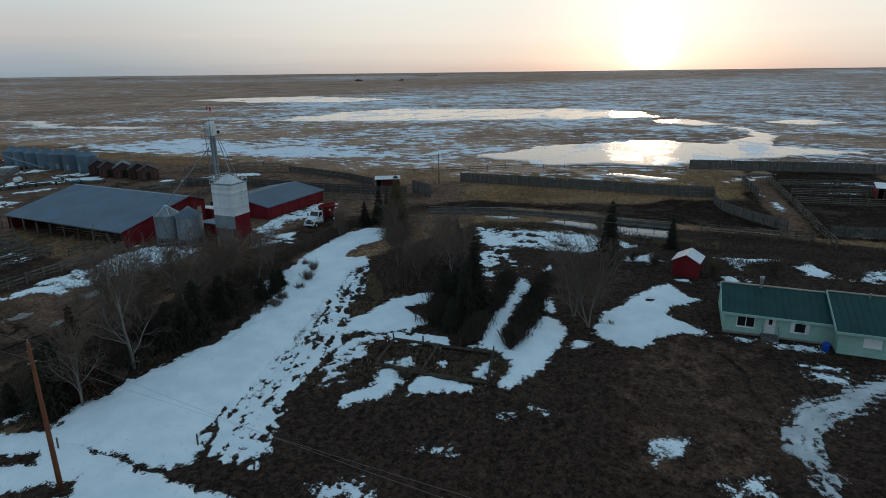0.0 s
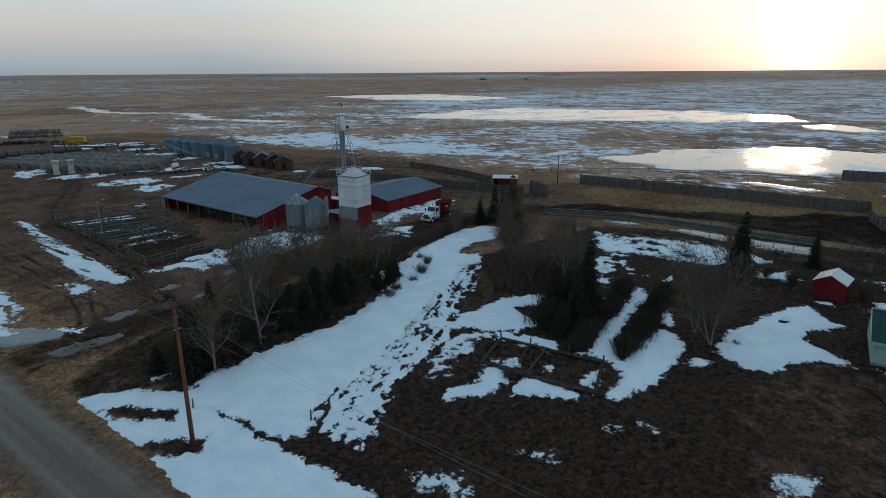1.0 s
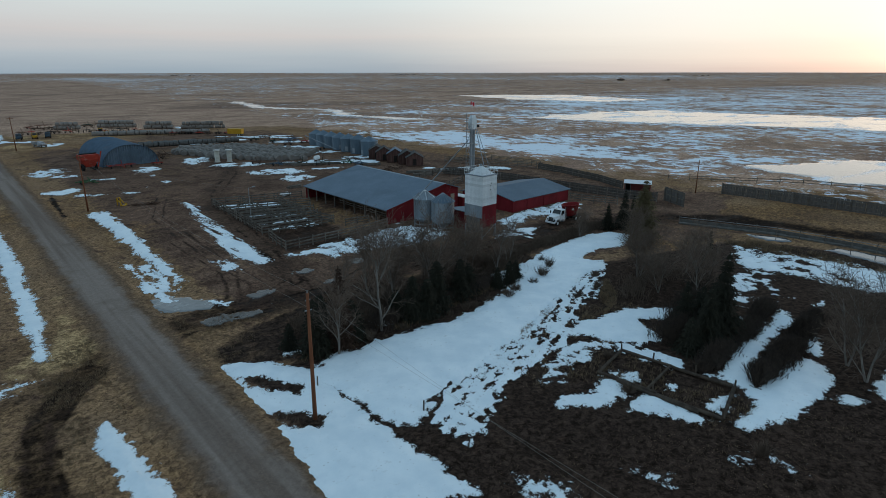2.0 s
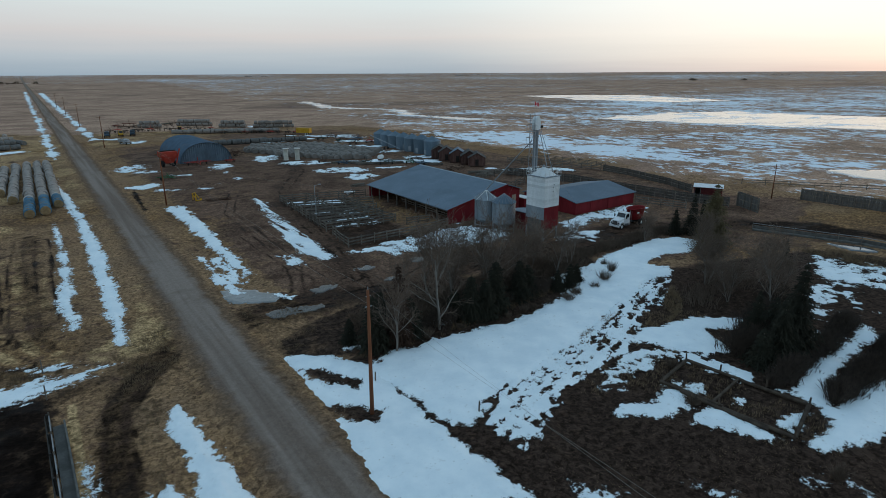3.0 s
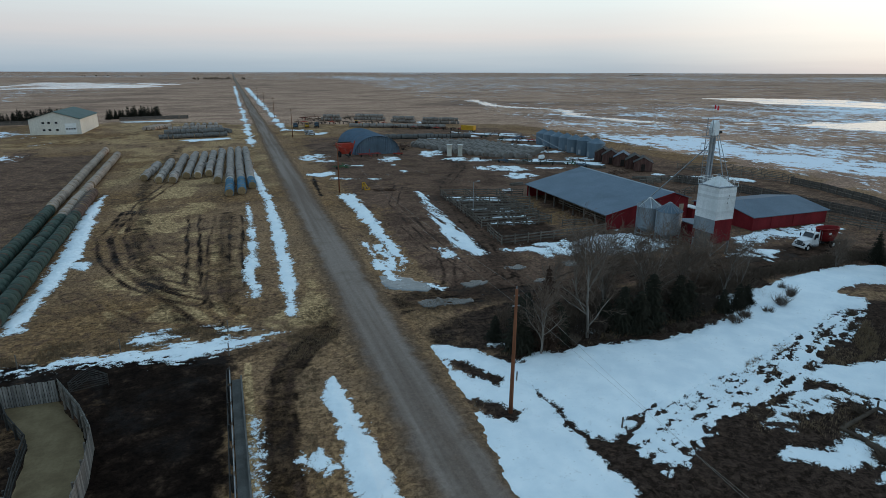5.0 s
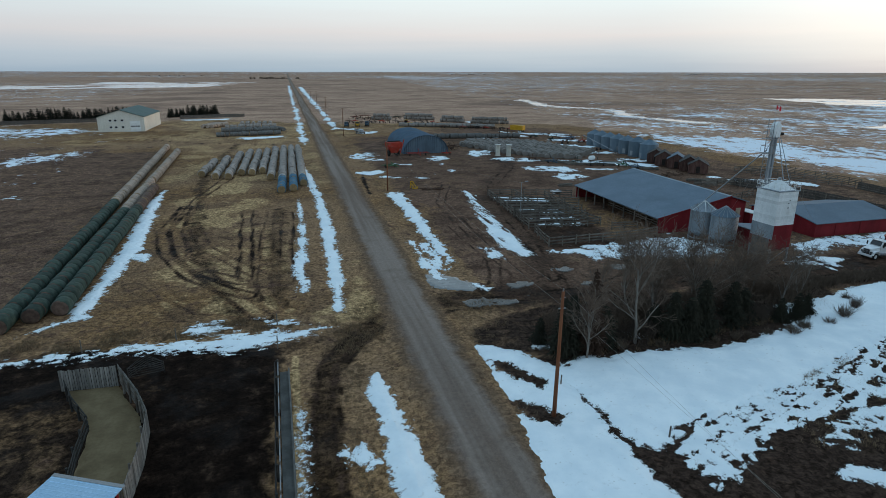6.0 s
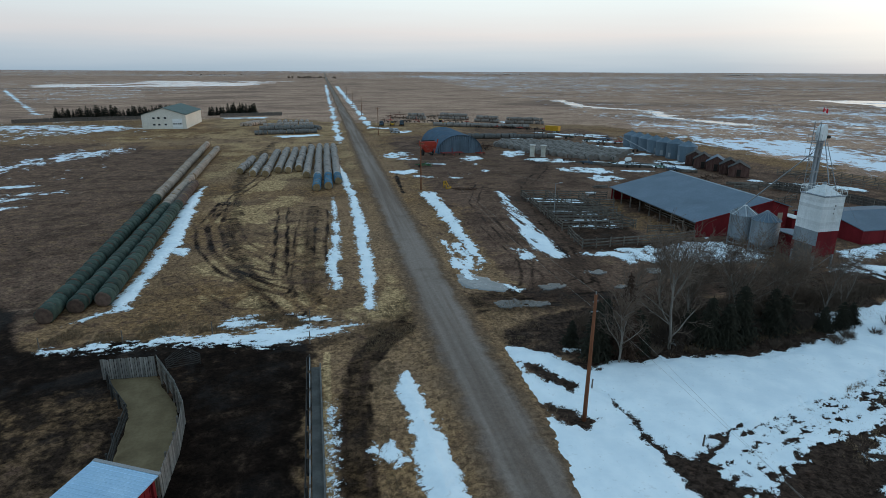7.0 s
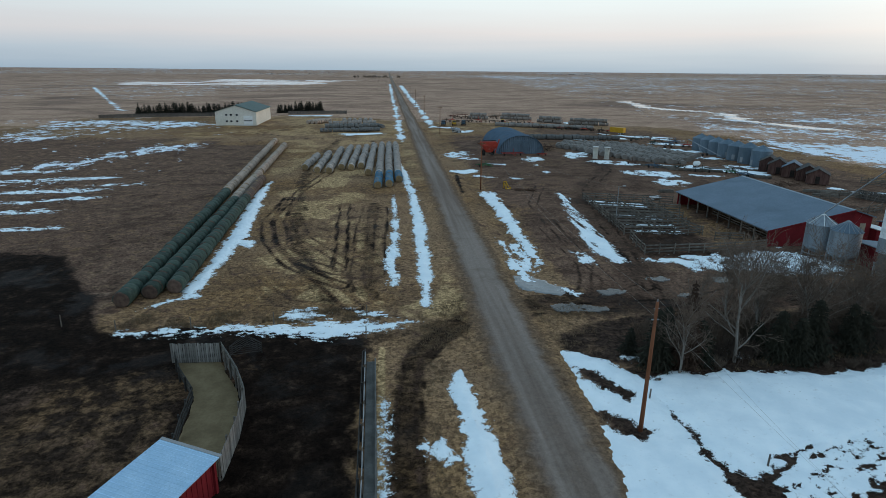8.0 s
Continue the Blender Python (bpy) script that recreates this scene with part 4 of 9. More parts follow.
# straight drifts beside the road to the north
snow_patch("snow strips beside the far road", [[(4, 215), (6, 215), (6.5, 460), (4, 460)], [(19, 270), (22, 270), (23, 460), (19.5, 460)], [(3, 470), (6, 470), (7, 1100), (3, 1100)], [(19, 470), (23, 470), (25, 1000), (19, 1000)]], (), 0.15, 1.4, 9, 0.9, 0.6, 24)

snow_patch("snow drifts along the cattle alley", [[(149, -6.6), (134, -8.8), (133, -10), (147, -8.4)], [(128, -10.6), (118, -12.2), (118, -13.2), (127, -12.2)], [(104, -20), (107, -22), (105.5, -24), (103.8, -23)], [(141, -20), (143, -28), (141.6, -28)], [(152, -20), (155, -30), (153, -32)]], (), 0.12, 0.5, 1.6, 0.3, 0.3, 61)
snow_patch("wide frozen slough shining under the low sun", [[(168, 66), (196, 55), (230, 18), (226, -8), (214, -40), (189, -12), (165, 20), (158, 42)], [(293, -4), (262, -12), (222, -2), (224, -14), (257, -22), (290, -12)]], (), 0, 2.6, 14, 1.2, 0.6, 51, M_ICE, "water", 0.12)
snow_patch("long frozen lake in the grassland", [[(250, 236), (268, 226), (325, 226), (378, 212), (380, 156), (406, 96), (386, 42), (342, 30), (312, 73), (294, 121), (268, 171)], [(318, 30), (330, 18), (306, 0), (291, 9)], [(326, -20), (348, -34), (330, -54), (308, -35)]], (), 0, 5.0, 22, 2, 1.5, 52, M_ICE, "water", 0.12)
snow_patch("far ribbon of ice", [[(444, 486), (513, 466), (551, 410), (508, 286), (447, 306), (421, 383)]], (), 0, 7.0, 30, 3, 2, 53, M_ICE, "water", 0.12)
snow_patch("narrow frozen creek winding through dry grass", [[(206, 527), (215, 520), (196, 421), (222, 361), (199, 309), (210, 252), (196, 250), (184, 309), (206, 361), (180, 421)]], (), 0, 4.0, 14, 1.5, 4.0, 54, M_ICE, "water", 0.12)
snow_patch("far frozen lake west of the road", [[(-473, 1144), (-390, 1520), (-59, 1422), (-171, 1016), (-388, 958)]], (), 0, 40.0, 150, 12, 3, 55, M_ICE, "water", 0.08)
snow_patch("meltwater pond in the ditch by the feed lane", [[(98.2, 24), (97.8, 5), (93.2, 4), (93.6, 16), (95.4, 25)], [(95.5, 38), (97.4, 32), (97, 27.5), (95, 33)]], (), 0, 0.9, 4, 0.3, 0.2, 56, M_ICE, "water", 0.12)
snow_patch("shallow meltwater by the pens", [[(150, 26), (147, 8), (144, 10), (146, 25)], [(147, -2), (158, -8), (163, -14), (150, -8)]], (), 0, 1.2, 5, 0.5, 0.4, 57, M_ICE, "water", 0.12)
snow_patch("grey ice pan at the foot of the ditch", [[(16.2, 68.4), (18.6, 67.2), (20.8, 63.6), (19.4, 62.2), (15.8, 63.8)]], (), 0, 0.4, 2, 0.15, 0.0, 60, M_GREYICE, "water", 0.07)
snow_patch("muddy puddles at the yard entrance", [[(17.5, 59), (22.5, 59), (23.5, 57.4), (18.5, 57.5)], [(33, 60.5), (36, 61.5), (35, 60)], blob(33.2, 66.6, 1.4, 1.0), blob(26.4, 62.3, 2.0, 0.5, 20), blob(27.1, 56.3, 1.3, 0.5, 0), blob(27.3, 59.4, 1.6, 0.3, 10), blob(41.6, 65.4, 2.2, 0.6, 5)], (), 0, 0.75, 1.8, 0.12, 0.3, 58, M_PUDDLE, "water", 0.05)


# ---- buildings ----
def spin(x, y, deg, z=0.0):
    return pose(x, y, z, 0, 0, deg)


def wall_window(parent, x0, x1, z0, z1, y=0.0, mat=None, frame_mat=None):
    """A window in a wall that faces -y: frame, sill and pane; y is the wall's face."""
    f = Shape()
    t = 0.07
    for a, b, c, d in ((x0, x1, z0, z0 + t), (x0, x1, z1 - t, z1), (x0, x0 + t, z0 + t, z1 - t), (x1 - t, x1, z0 + t, z1 - t)):
        f.box(a, b, y - 0.06, y - 0.003, c, d)
    win = part("window", f, frame_mat or M_TRIM, parent)
    part("pane", Shape().box(x0 + t, x1 - t, y - 0.03, y - 0.004, z0 + t, z1 - t), mat or M_GLASS, win, "dark glass")
    part("sill", Shape().box(x0 - 0.06, x1 + 0.06, y - 0.12, y - 0.003, z0 - 0.06, z0 - 0.004), frame_mat or M_TRIM, win)
    return win


def cattle_barn():
    b = thing("barn", "open-fronted red cattle barn with a long grey metal roof", "barn", spin(56.3, 79.3, -0.4))
    W, L, ze, zr, xr, zb = 16.2, 28.8, 2.50, 5.43, 12.95, 4.44
    t = 0.14
    part("roof", Shape().prism([(-0.35, ze - 0.08), (xr, zr), (xr, zr + t), (-0.35, ze + t - 0.08)], -0.4, L + 0.4).prism([(xr + 0.003, zr), (W + 0.3, zb - 0.09), (W + 0.3, zb + t - 0.09), (xr + 0.003, zr + t)], -0.4, L + 0.4), M_ROOF, b, "grey metal sheets")
    part("ridge_cap", Shape().prism([(xr - 0.3, zr + 0.06), (xr, zr + 0.155), (xr, zr + 0.2), (xr - 0.3, zr + 0.115)], -0.42, L + 0.42), M_GALV, b)
    gable = [(0.0, 0.0), (W, 0.0), (W, zb - 0.05), (xr, zr - 0.02), (0.0, ze - 0.06)]
    part("end_wall", Shape().prism(gable, 0.0, 0.14), M_RED, b, "red boarded end wall")
    part("end_wall", Shape().prism(gable, L - 0.14, L), M_RED, b)
    part("back_wall", Shape().box(W - 0.14, W, 0.145, L - 0.145, 0, zb - 0.1), M_RED, b)
    for i in range(9):
        y = 0.3 + i * (L - 0.6) / 8
        part("post", Shape().box(0.25, 0.45, y - 0.1, y + 0.1, 0, ze - 0.05), M_RAIL, b)
        part("rafter", Shape().beam((0.3, y, ze - 0.16), (xr, y, zr - 0.16), 0.07, 0.2), M_WOOD, b)
    for i in range(1, 8):
        y = 0.3 + i * (L - 0.6) / 8
        part("inner_post", Shape().box(6.3, 6.5, y - 0.1, y + 0.1, 0, 3.7), M_WOOD, b)
    part("eave_beam", Shape().box(0.2, 0.5, 0.15, L - 0.15, ze - 0.34, ze - 0.12), M_WOOD, b)
    # near-black sheet added to paint the barn's interior shade
    part("inner_wall", Shape().box(8.6, 8.7, 0.2, L - 0.2, 0, 2.2), M_SHADE, b)
    for i, (z0, z1) in enumerate(((0.3, 0.45), (0.7, 0.85), (1.1, 1.25))):
        part("rail", Shape().box(2.4, 2.45, 0.3, L - 9, z0, z1), M_RAIL, b)
    part("door", Shape().box(14.4, 15.3, -0.05, -0.004, 0.3, 3.4), surface("bare_plywood", (0.33, 0.27, 0.20), (0.42, 0.35, 0.27), 1.0, 0.85), b, "bare plywood door")
    part("bargeboard", Shape().beam((-0.35, -0.43, ze - 0.02), (xr, -0.43, zr + 0.06), 0.05, 0.24), M_RED, b)
    return b


cattle_barn()


def machine_shed():
    s = thing("machine_shed", "long low red machine shed with a grey metal gable roof", "shed", spin(78.8, 71.0, 1.3))
    W, L, ze, zr = 16.9, 13.3, 2.25, 3.5
    end = [(0, 0), (L, 0), (L, ze), (L / 2, zr), (0, ze)]
    turn = pose(0, 0, 0, 0, 0, 90)
    part("end_wall", Shape().prism(end, -0.14, 0.0).moved(turn), M_RED, s)
    part("end_wall", Shape().prism(end, -W, -W + 0.14).moved(turn), M_RED, s)
    part("front_wall", Shape().box(0.145, W - 0.145, 0, 0.14, 0, ze), M_RED, s, "red boarded wall")
    part("back_wall", Shape().box(0.145, W - 0.145, L - 0.14, L, 0, ze), M_RED, s)
    part("roof", Shape().prism([(-0.35, ze - 0.05), (L / 2, zr), (L / 2, zr + 0.12), (-0.35, ze + 0.07)], -W - 0.3, 0.3).prism([(L / 2 + 0.003, zr), (L + 0.35, ze - 0.05), (L + 0.35, ze + 0.07), (L / 2 + 0.003, zr + 0.12)], -W - 0.3, 0.3).moved(turn), M_ROOF, s, "grey metal sheets")
    part("eave_trim", Shape().box(-0.3, W + 0.3, -0.40, -0.355, ze - 0.04, ze + 0.07), M_ROOF, s)
    for x in (4.0, 9.0):
        part("sliding_door", Shape().box(x, x + 3.2, -0.07, -0.005, 0.05, 2.1), M_RED, s)
    return s


machine_shed()


def feed_mill():
    m = thing("feed_mill", "tall white and red feed mill tower on steel legs", "feed mill", spin(61.65, 61.8, 3.6))
    W, L, z0, z1, z2 = 3.3, 3.65, 2.1, 5.3, 9.85
    for x in (0.12, W - 0.12):
        for y in (0.12, L - 0.12):
            part("leg", Shape().box(x - 0.11, x + 0.11, y - 0.11, y + 0.11, 0, z0), M_STEEL, m)
    part("brace", Shape().beam((0.1, 0.06, 0.2), (W - 0.1, 0.06, 2.0), 0.06, 0.06), M_STEEL, m)
    part("brace", Shape().beam((0.06, 0.1, 2.0), (0.06, L - 0.1, 0.2), 0.06, 0.06), M_STEEL, m)
    soft_edges(part("lower_bin", Shape().box(0, W, 0, L, z0, z1), M_RED, m, "red painted lower bin"), 0.02)
    part("panel", Shape().box(-0.03, -0.004, -0.03, L, 3.4, z1), M_GALV, m, "grey metal panel")
    part("panel", Shape().box(-0.03, -0.004, 0.4, L - 0.4, 1.0, 3.36), M_WOOD, m, "grey boards")
    soft_edges(part("upper_bin", Shape().box(0.05, W - 0.05, 0.05, L - 0.05, z1, z2), M_WHITE, m, "white sheet-clad upper bin"), 0.02)
    n = 11
    h = (z2 - z1) / n
    for i in range(n):
        c = Shape()
        za, zb = z1 + i * h + 0.012, z1 + (i + 1) * h - 0.012
        lean = 0.035
        for a, b, nrm in (((0, 0), (W, 0), (0, -1)), ((W, 0), (W, L), (1, 0)), ((W, L), (0, L), (0, 1)), ((0, L), (0, 0), (-1, 0))):
            o = [(p[0] + nrm[0] * d, p[1] + nrm[1] * d, z) for z, d in ((za, lean), (zb, 0.0)) for p in (a, b)]
            k = [(p[0] - nrm[0] * 0.04, p[1] - nrm[1] * 0.04, z) for z in (za, zb) for p in (a, b)]
            c.add(o + k, [(0, 1, 3, 2), (4, 6, 7, 5), (0, 4, 5, 1), (2, 3, 7, 6), (0, 2, 6, 4), (1, 5, 7, 3)])
        part("siding_course", c, M_WHITE, m)
    part("deck", Shape().box(-0.12, W + 0.12, -0.12, L + 0.12, z2 + 0.003, z2 + 0.09), M_GALV, m)
    c = (W * 0.5, L * 0.5)
    part("roof", Shape().add([(c[0] - 1.35, c[1] - 1.5, z2 + 0.1), (c[0] + 1.35, c[1] - 1.5, z2 + 0.1), (c[0] + 1.35, c[1] + 1.5, z2 + 0.1), (c[0] - 1.35, c[1] + 1.5, z2 + 0.1), (*c, z2 + 1.45)], [(0, 1, 4), (1, 2, 4), (2, 3, 4), (3, 0, 4), (3, 2, 1, 0)]), M_WHITE, m, "pale hipped metal cap")
    part("hatch", Shape().tube((*c, z2 + 1.3), (*c, z2 + 1.6), 0.2, 0.18, 12), M_GALV, m)
    for i in range(5):
        for j in range(5):
            if i in (0, 4) or j in (0, 4):
                x, y = -0.08 + i * (W + 0.16) / 4, -0.08 + j * (L + 0.16) / 4
                part("railing_post", Shape().tube((x, y, z2 + 0.09), (x, y, z2 + 1.1), 0.028, n=6), M_TRIM, m)
    for z in (0.6, 1.1):
        for a, b in (((-0.08, -0.08), (W + 0.08, -0.08)), ((W + 0.08, -0.08), (W + 0.08, L + 0.08)), ((W + 0.08, L + 0.08), (-0.08, L + 0.08)), ((-0.08, L + 0.08), (-0.08, -0.08))):
            part("railing", Shape().tube((*a, z2 + z), (*b, z2 + z), 0.028, n=6), M_TRIM, m)
    for i, (x, z) in enumerate(((1.75, 7.6), (1.9, 8.6), (1.75, 8.2))):
        part("knot_hole", Shape().box(x, x + 0.16, -0.05, -0.03, z, z + 0.14), M_BLACK, m, "small dark hole")
    return m


feed_mill()


def bucket_elevator():
    e = thing("bucket_elevator", "tall galvanised bucket elevator leg with a lattice mast", "elevator", spin(63.6, 66.2, 8))
    part("boot", Shape().box(-0.6, 0.6, -0.35, 0.35, 0, 1.0), M_GALV, e)
    for x in (-0.3, 0.3):
        part("leg_tube", Shape().box(x - 0.15, x + 0.15, -0.15, 0.15, 1.0, 16.6), M_GALV, e)
    for i in range(5):
        part("tie", Shape().box(-0.55, 0.55, -0.18, 0.18, 3.0 + i * 3.1, 3.14 + i * 3.1), M_STEEL, e)
    head = Shape()
    out = [(-0.52, 16.5), (0.52, 16.5), (0.62, 17.4), (0.48, 18.2), (0.18, 18.55), (-0.18, 18.55), (-0.48, 18.2), (-0.62, 17.4)]
    head.prism(out, -0.4, 0.4)
    soft_edges(part("head", head, M_WHITE, e, "pale rounded elevator head"), 0.05)
    part("motor", Shape().tube((0.95, 0, 16.9), (1.5, 0, 16.9), 0.2, n=10), M_BLACK, e)
    for s in (-1, 1):
        part("mast_rail", Shape().tube((-0.95, s * 0.45, 0), (-0.95, s * 0.45, 18.9), 0.05, n=6), M_STEEL, e)
    for i in range(36):
        z = 0.5 + i * 0.5
        part("rung", Shape().tube((-0.95, -0.45, z), (-0.95, 0.45, z), 0.022, n=5), M_STEEL, e)
    for i in range(9):
        z, s = 1 + 1.9 * i, (-1) ** i
        part("lattice", Shape().tube((-0.95, -0.45 * s, z), (-0.95, 0.45 * s, z + 1.9), 0.025, n=5), M_STEEL, e)
        part("lattice", Shape().tube((-0.95, 0.45 * s, z), (-0.5, 0.15 * s, z + 0.9), 0.025, n=5), M_STEEL, e)
    for z in (14.4, 16.3):
        pl = part("platform", Shape().box(-1.55, -0.6, -0.7, 0.7, z, z + 0.08), M_STEEL, e)
        for x, y in ((-1.5, -0.65), (-1.5, 0.65), (-0.65, -0.65), (-0.65, 0.65)):
            part("post", Shape().tube((x, y, z), (x, y, z + 1.0), 0.022, n=5), M_STEEL, pl)
        for y in (-0.65, 0.65):
            part("handrail", Shape().tube((-1.5, y, z + 1.0), (-0.65, y, z + 1.0), 0.022, n=5), M_STEEL, pl)
        part("handrail", Shape().tube((-1.5, -0.65, z + 1.0), (-1.5, 0.65, z + 1.0), 0.022, n=5), M_STEEL, pl)
    inv = e.matrix_world.inverted()

    def spout(a, b, r, mat):
        part("spout", Shape().tube(inv @ Vector(a), inv @ Vector(b), r, n=8), mat, e)
    spout((63.1, 66.6, 14.8), (60.15, 73.8, 6.45), 0.09, M_STEEL)
    spout((63.9, 65.8, 16.6), (63.5, 63.4, 11.1), 0.06, M_GALV)
    spout((64.3, 65.9, 16.5), (64.6, 63.2, 10.4), 0.045, M_GALV)
    for bx, by, z in ((77, 70, 15.5), (70, 79.5, 15.5)):
        part("guy_wire", Shape().tube(inv @ Vector((63.7, 66.2, z)), inv @ Vector((bx, by, 3.0)), 0.012, n=4), M_STEEL, e)
    return e


bucket_elevator()

M_FLAG_RED = surface("red_flag_cloth", (0.55, 0.02, 0.03), (0.68, 0.03, 0.04), 2.0, 0.8, stain=0)
M_FLAG_WHITE = surface("white_flag_cloth", (0.72, 0.72, 0.74), (0.8, 0.8, 0.8), 2.0, 0.8, stain=0)


def flag():
    f = thing("flag", "red and white flag flying from a thin pole", "flag", pose(63.1, 66.2, 18.5) @ Matrix.Diagonal((0.42, 0.42, 0.72, 1)))
    part("pole", Shape().tube((0, 0, -0.1), (0, 0, 3.1), 0.03, 0.02, 6), M_STEEL, f)

    def cloth(u0, u1, v0=0.0, v1=1.0, off=0.0):
        s = Shape()
        n = 8
        p = []
        for i in range(n + 1):
            u = u0 + (u1 - u0) * i / n
            x, y = 0.05 + 1.35 * u, 0.16 * math.sin(5.5 * u) * u
            dz = -0.28 * u * u
            for v in (v0, v1):
                for o in (-0.006 - off, 0.006 + off):
                    p.append((x * 0.93 + 0.05, -0.35 * x + y + o, 2.25 + 0.8 * v + dz))
        faces = []
        for i in range(n):
            a, b = 4 * i, 4 * i + 4
            faces += [(a, b, b + 2, a + 2), (a + 1, a + 3, b + 3, b + 1), (a, a + 1, b + 1, b), (a + 2, b + 2, b + 3, a + 3)]
        faces += [(0, 2, 3, 1), (4 * n, 4 * n + 1, 4 * n + 3, 4 * n + 2)]
        return s.add(p, faces)
    part("stripe", cloth(0, 0.34), M_FLAG_RED, f, "red cloth")
    part("field", cloth(0.34, 0.62), M_FLAG_WHITE, f, "white cloth")
    part("stripe", cloth(0.62, 1.0), M_FLAG_RED, f, "red cloth")
    part("emblem", cloth(0.40, 0.56, 0.28, 0.76, 0.006), M_FLAG_RED, f, "red leaf shape")
    return f


flag()


def hopper_bin(name, x, y, bright, label):
    b = thing(name, label, "grain bin", pose(x, y, 0), "hopper bins by the mill")
    r, z0, z1, z2 = 1.85, 1.7, 5.0, 6.15
    shell = Shape()
    prof = []
    rings = 22
    for i in range(rings * 2 + 1):
        prof.append((r + (0.022 if i % 2 else 0.0), z0 + (z1 - z0) * i / (2 * rings)))
    shell.lathe(prof, 36)
    part("shell", shell, M_GALV, b, "corrugated steel wall", True)
    part("hopper", Shape().lathe([(r, z0), (0.25, 0.55), (0.0, 0.55)], 24), M_GALV, b, "", True)
    roof = Shape()
    n = 18
    for i in range(n):
        a0, a1 = 2 * math.pi * i / n, 2 * math.pi * (i + 1) / n
        rr = r + 0.14
        roof.add([(rr * math.cos(a0), rr * math.sin(a0), z1 - 0.03), (rr * math.cos(a1), rr * math.sin(a1), z1 - 0.03), (0.28 * math.cos(a1), 0.28 * math.sin(a1), z2), (0.28 * math.cos(a0), 0.28 * math.sin(a0), z2)], [(0, 1, 2, 3)])
    part("roof", roof, M_GALV if bright else M_ROOF, b, "conical sheet roof")
    for i in range(n):
        a = 2 * math.pi * i / n
        rr = r + 0.15
        part("roof_rib", Shape().beam((rr * math.cos(a), rr * math.sin(a), z1), (0.28 * math.cos(a), 0.28 * math.sin(a), z2 + 0.03), 0.07, 0.05), M_TRIM if bright and i % 3 == 0 else M_GALV, b)
    part("cap", Shape().lathe([(0.3, z2 - 0.02), (0.3, z2 + 0.1), (0.0, z2 + 0.22)], 16), M_TRIM if bright else M_GALV, b, "pale lid")
    for i in range(8):
        a = 2 * math.pi * (i + 0.5) / 8
        part("leg", Shape().beam((r * math.cos(a), r * math.sin(a), 0), (r * math.cos(a), r * math.sin(a), z0 + 0.3), 0.1, 0.1), M_STEEL, b)
    part("leg_ring", Shape().lathe([(r - 0.06, 0.75), (r + 0.04, 0.75), (r + 0.04, 0.87), (r - 0.06, 0.87), (r - 0.06, 0.75)], 24), M_STEEL, b)
    part("ladder", Shape().beam((-r - 0.1, -0.2, 1.2), (-r - 0.1, -0.2, z1), 0.04, 0.04).beam((-r - 0.1, 0.2, 1.2), (-r - 0.1, 0.2, z1), 0.04, 0.04), M_STEEL, b)
    return b


hopper_bin("hopper_bin", 60.15, 73.8, True, "galvanised hopper bin with a bright conical roof on legs")
hopper_bin("hopper_bin", 60.8, 70.0, False, "galvanised hopper bin with a dull conical roof on legs")


def annex():
    a = thing("annex", "small red outbuilding with a sloping grey metal roof", "outbuilding", spin(64.0, 66.6, 2))
    part("wall", Shape().prism([(0, 0), (4.6, 0), (4.6, 2.5), (0, 3.0)], 0, 5.4), M_RED, a)
    part("roof", Shape().prism([(-0.3, 3.04), (4.9, 2.47), (4.9, 2.57), (-0.3, 3.14)], -0.3, 5.7), M_ROOF, a)
    part("door", Shape().box(1.2, 2.2, -0.05, -0.005, 0, 2.0), M_WOOD, a)
    b = thing("lean_to", "small red lean-to with a pale snowy roof", "outbuilding", spin(72.8, 78.2, 2))
    part("wall", Shape().prism([(0, 0), (3.4, 0), (3.4, 2.1), (0, 2.6)], 0, 4.2), M_RED, b)
    part("roof", Shape().prism([(-0.2, 2.64), (3.6, 2.08), (3.6, 2.2), (-0.2, 2.76)], -0.2, 4.4), M_TRIM, b)


annex()


def round_bin(k, x, y, tall, deg):
    b = thing("grain_bin", "round corrugated galvanised grain bin with a conical roof", "grain bin", spin(x, y, deg), "row of grain bins")
    r, z1 = 2.65, tall
    prof = [(r + (0.03 if i % 2 else 0), z1 * i / 26) for i in range(27)]
    part("shell", Shape().lathe(prof, 30), M_BIN, b, "", True)
    part("roof", Shape().lathe([(r + 0.14, z1 - 0.05), (r * 0.5, z1 + 0.75), (0.3, z1 + 1.25), (0.0, z1 + 1.27)], 22), M_BIN, b)
    for i in range(14):
        a = 2 * math.pi * i / 14
        part("roof_rib", Shape().beam((r * math.cos(a), r * math.sin(a), z1 + 0.02), (0.3 * math.cos(a), 0.3 * math.sin(a), z1 + 1.3), 0.06, 0.05), M_BIN, b)
    part("lid", Shape().lathe([(0.34, z1 + 1.2), (0.34, z1 + 1.4), (0, z1 + 1.5)], 12), M_GALV, b)
    part("door", Shape().box(-r - 0.08, -r + 0.02, -0.45, 0.45, 0.4, 1.8), M_GALV, b)
    return b


M_BIN = surface("bluish_corrugated_bin_steel", (0.085, 0.125, 0.16), (0.15, 0.20, 0.245), 0.5, 0.55, 0.1, 0.1, stain=0.35, streak=(1, 1, 0.25))
for k, (x, y, tall) in enumerate([(103.2, 153.8, 4.5), (103.3, 160.0, 4.6), (103.6, 166.3, 4.3), (104.0, 172.3, 4.2), (104.2, 178.2, 4.1), (104.5, 184.0, 4.1), (104.8, 189.6, 4.0)]):
    round_bin(k, x, y, tall, 20 * k)
g = thing("grain_auger", "long thin grain auger leaning beside the bins", "auger", spin(98.2, 176, 20))
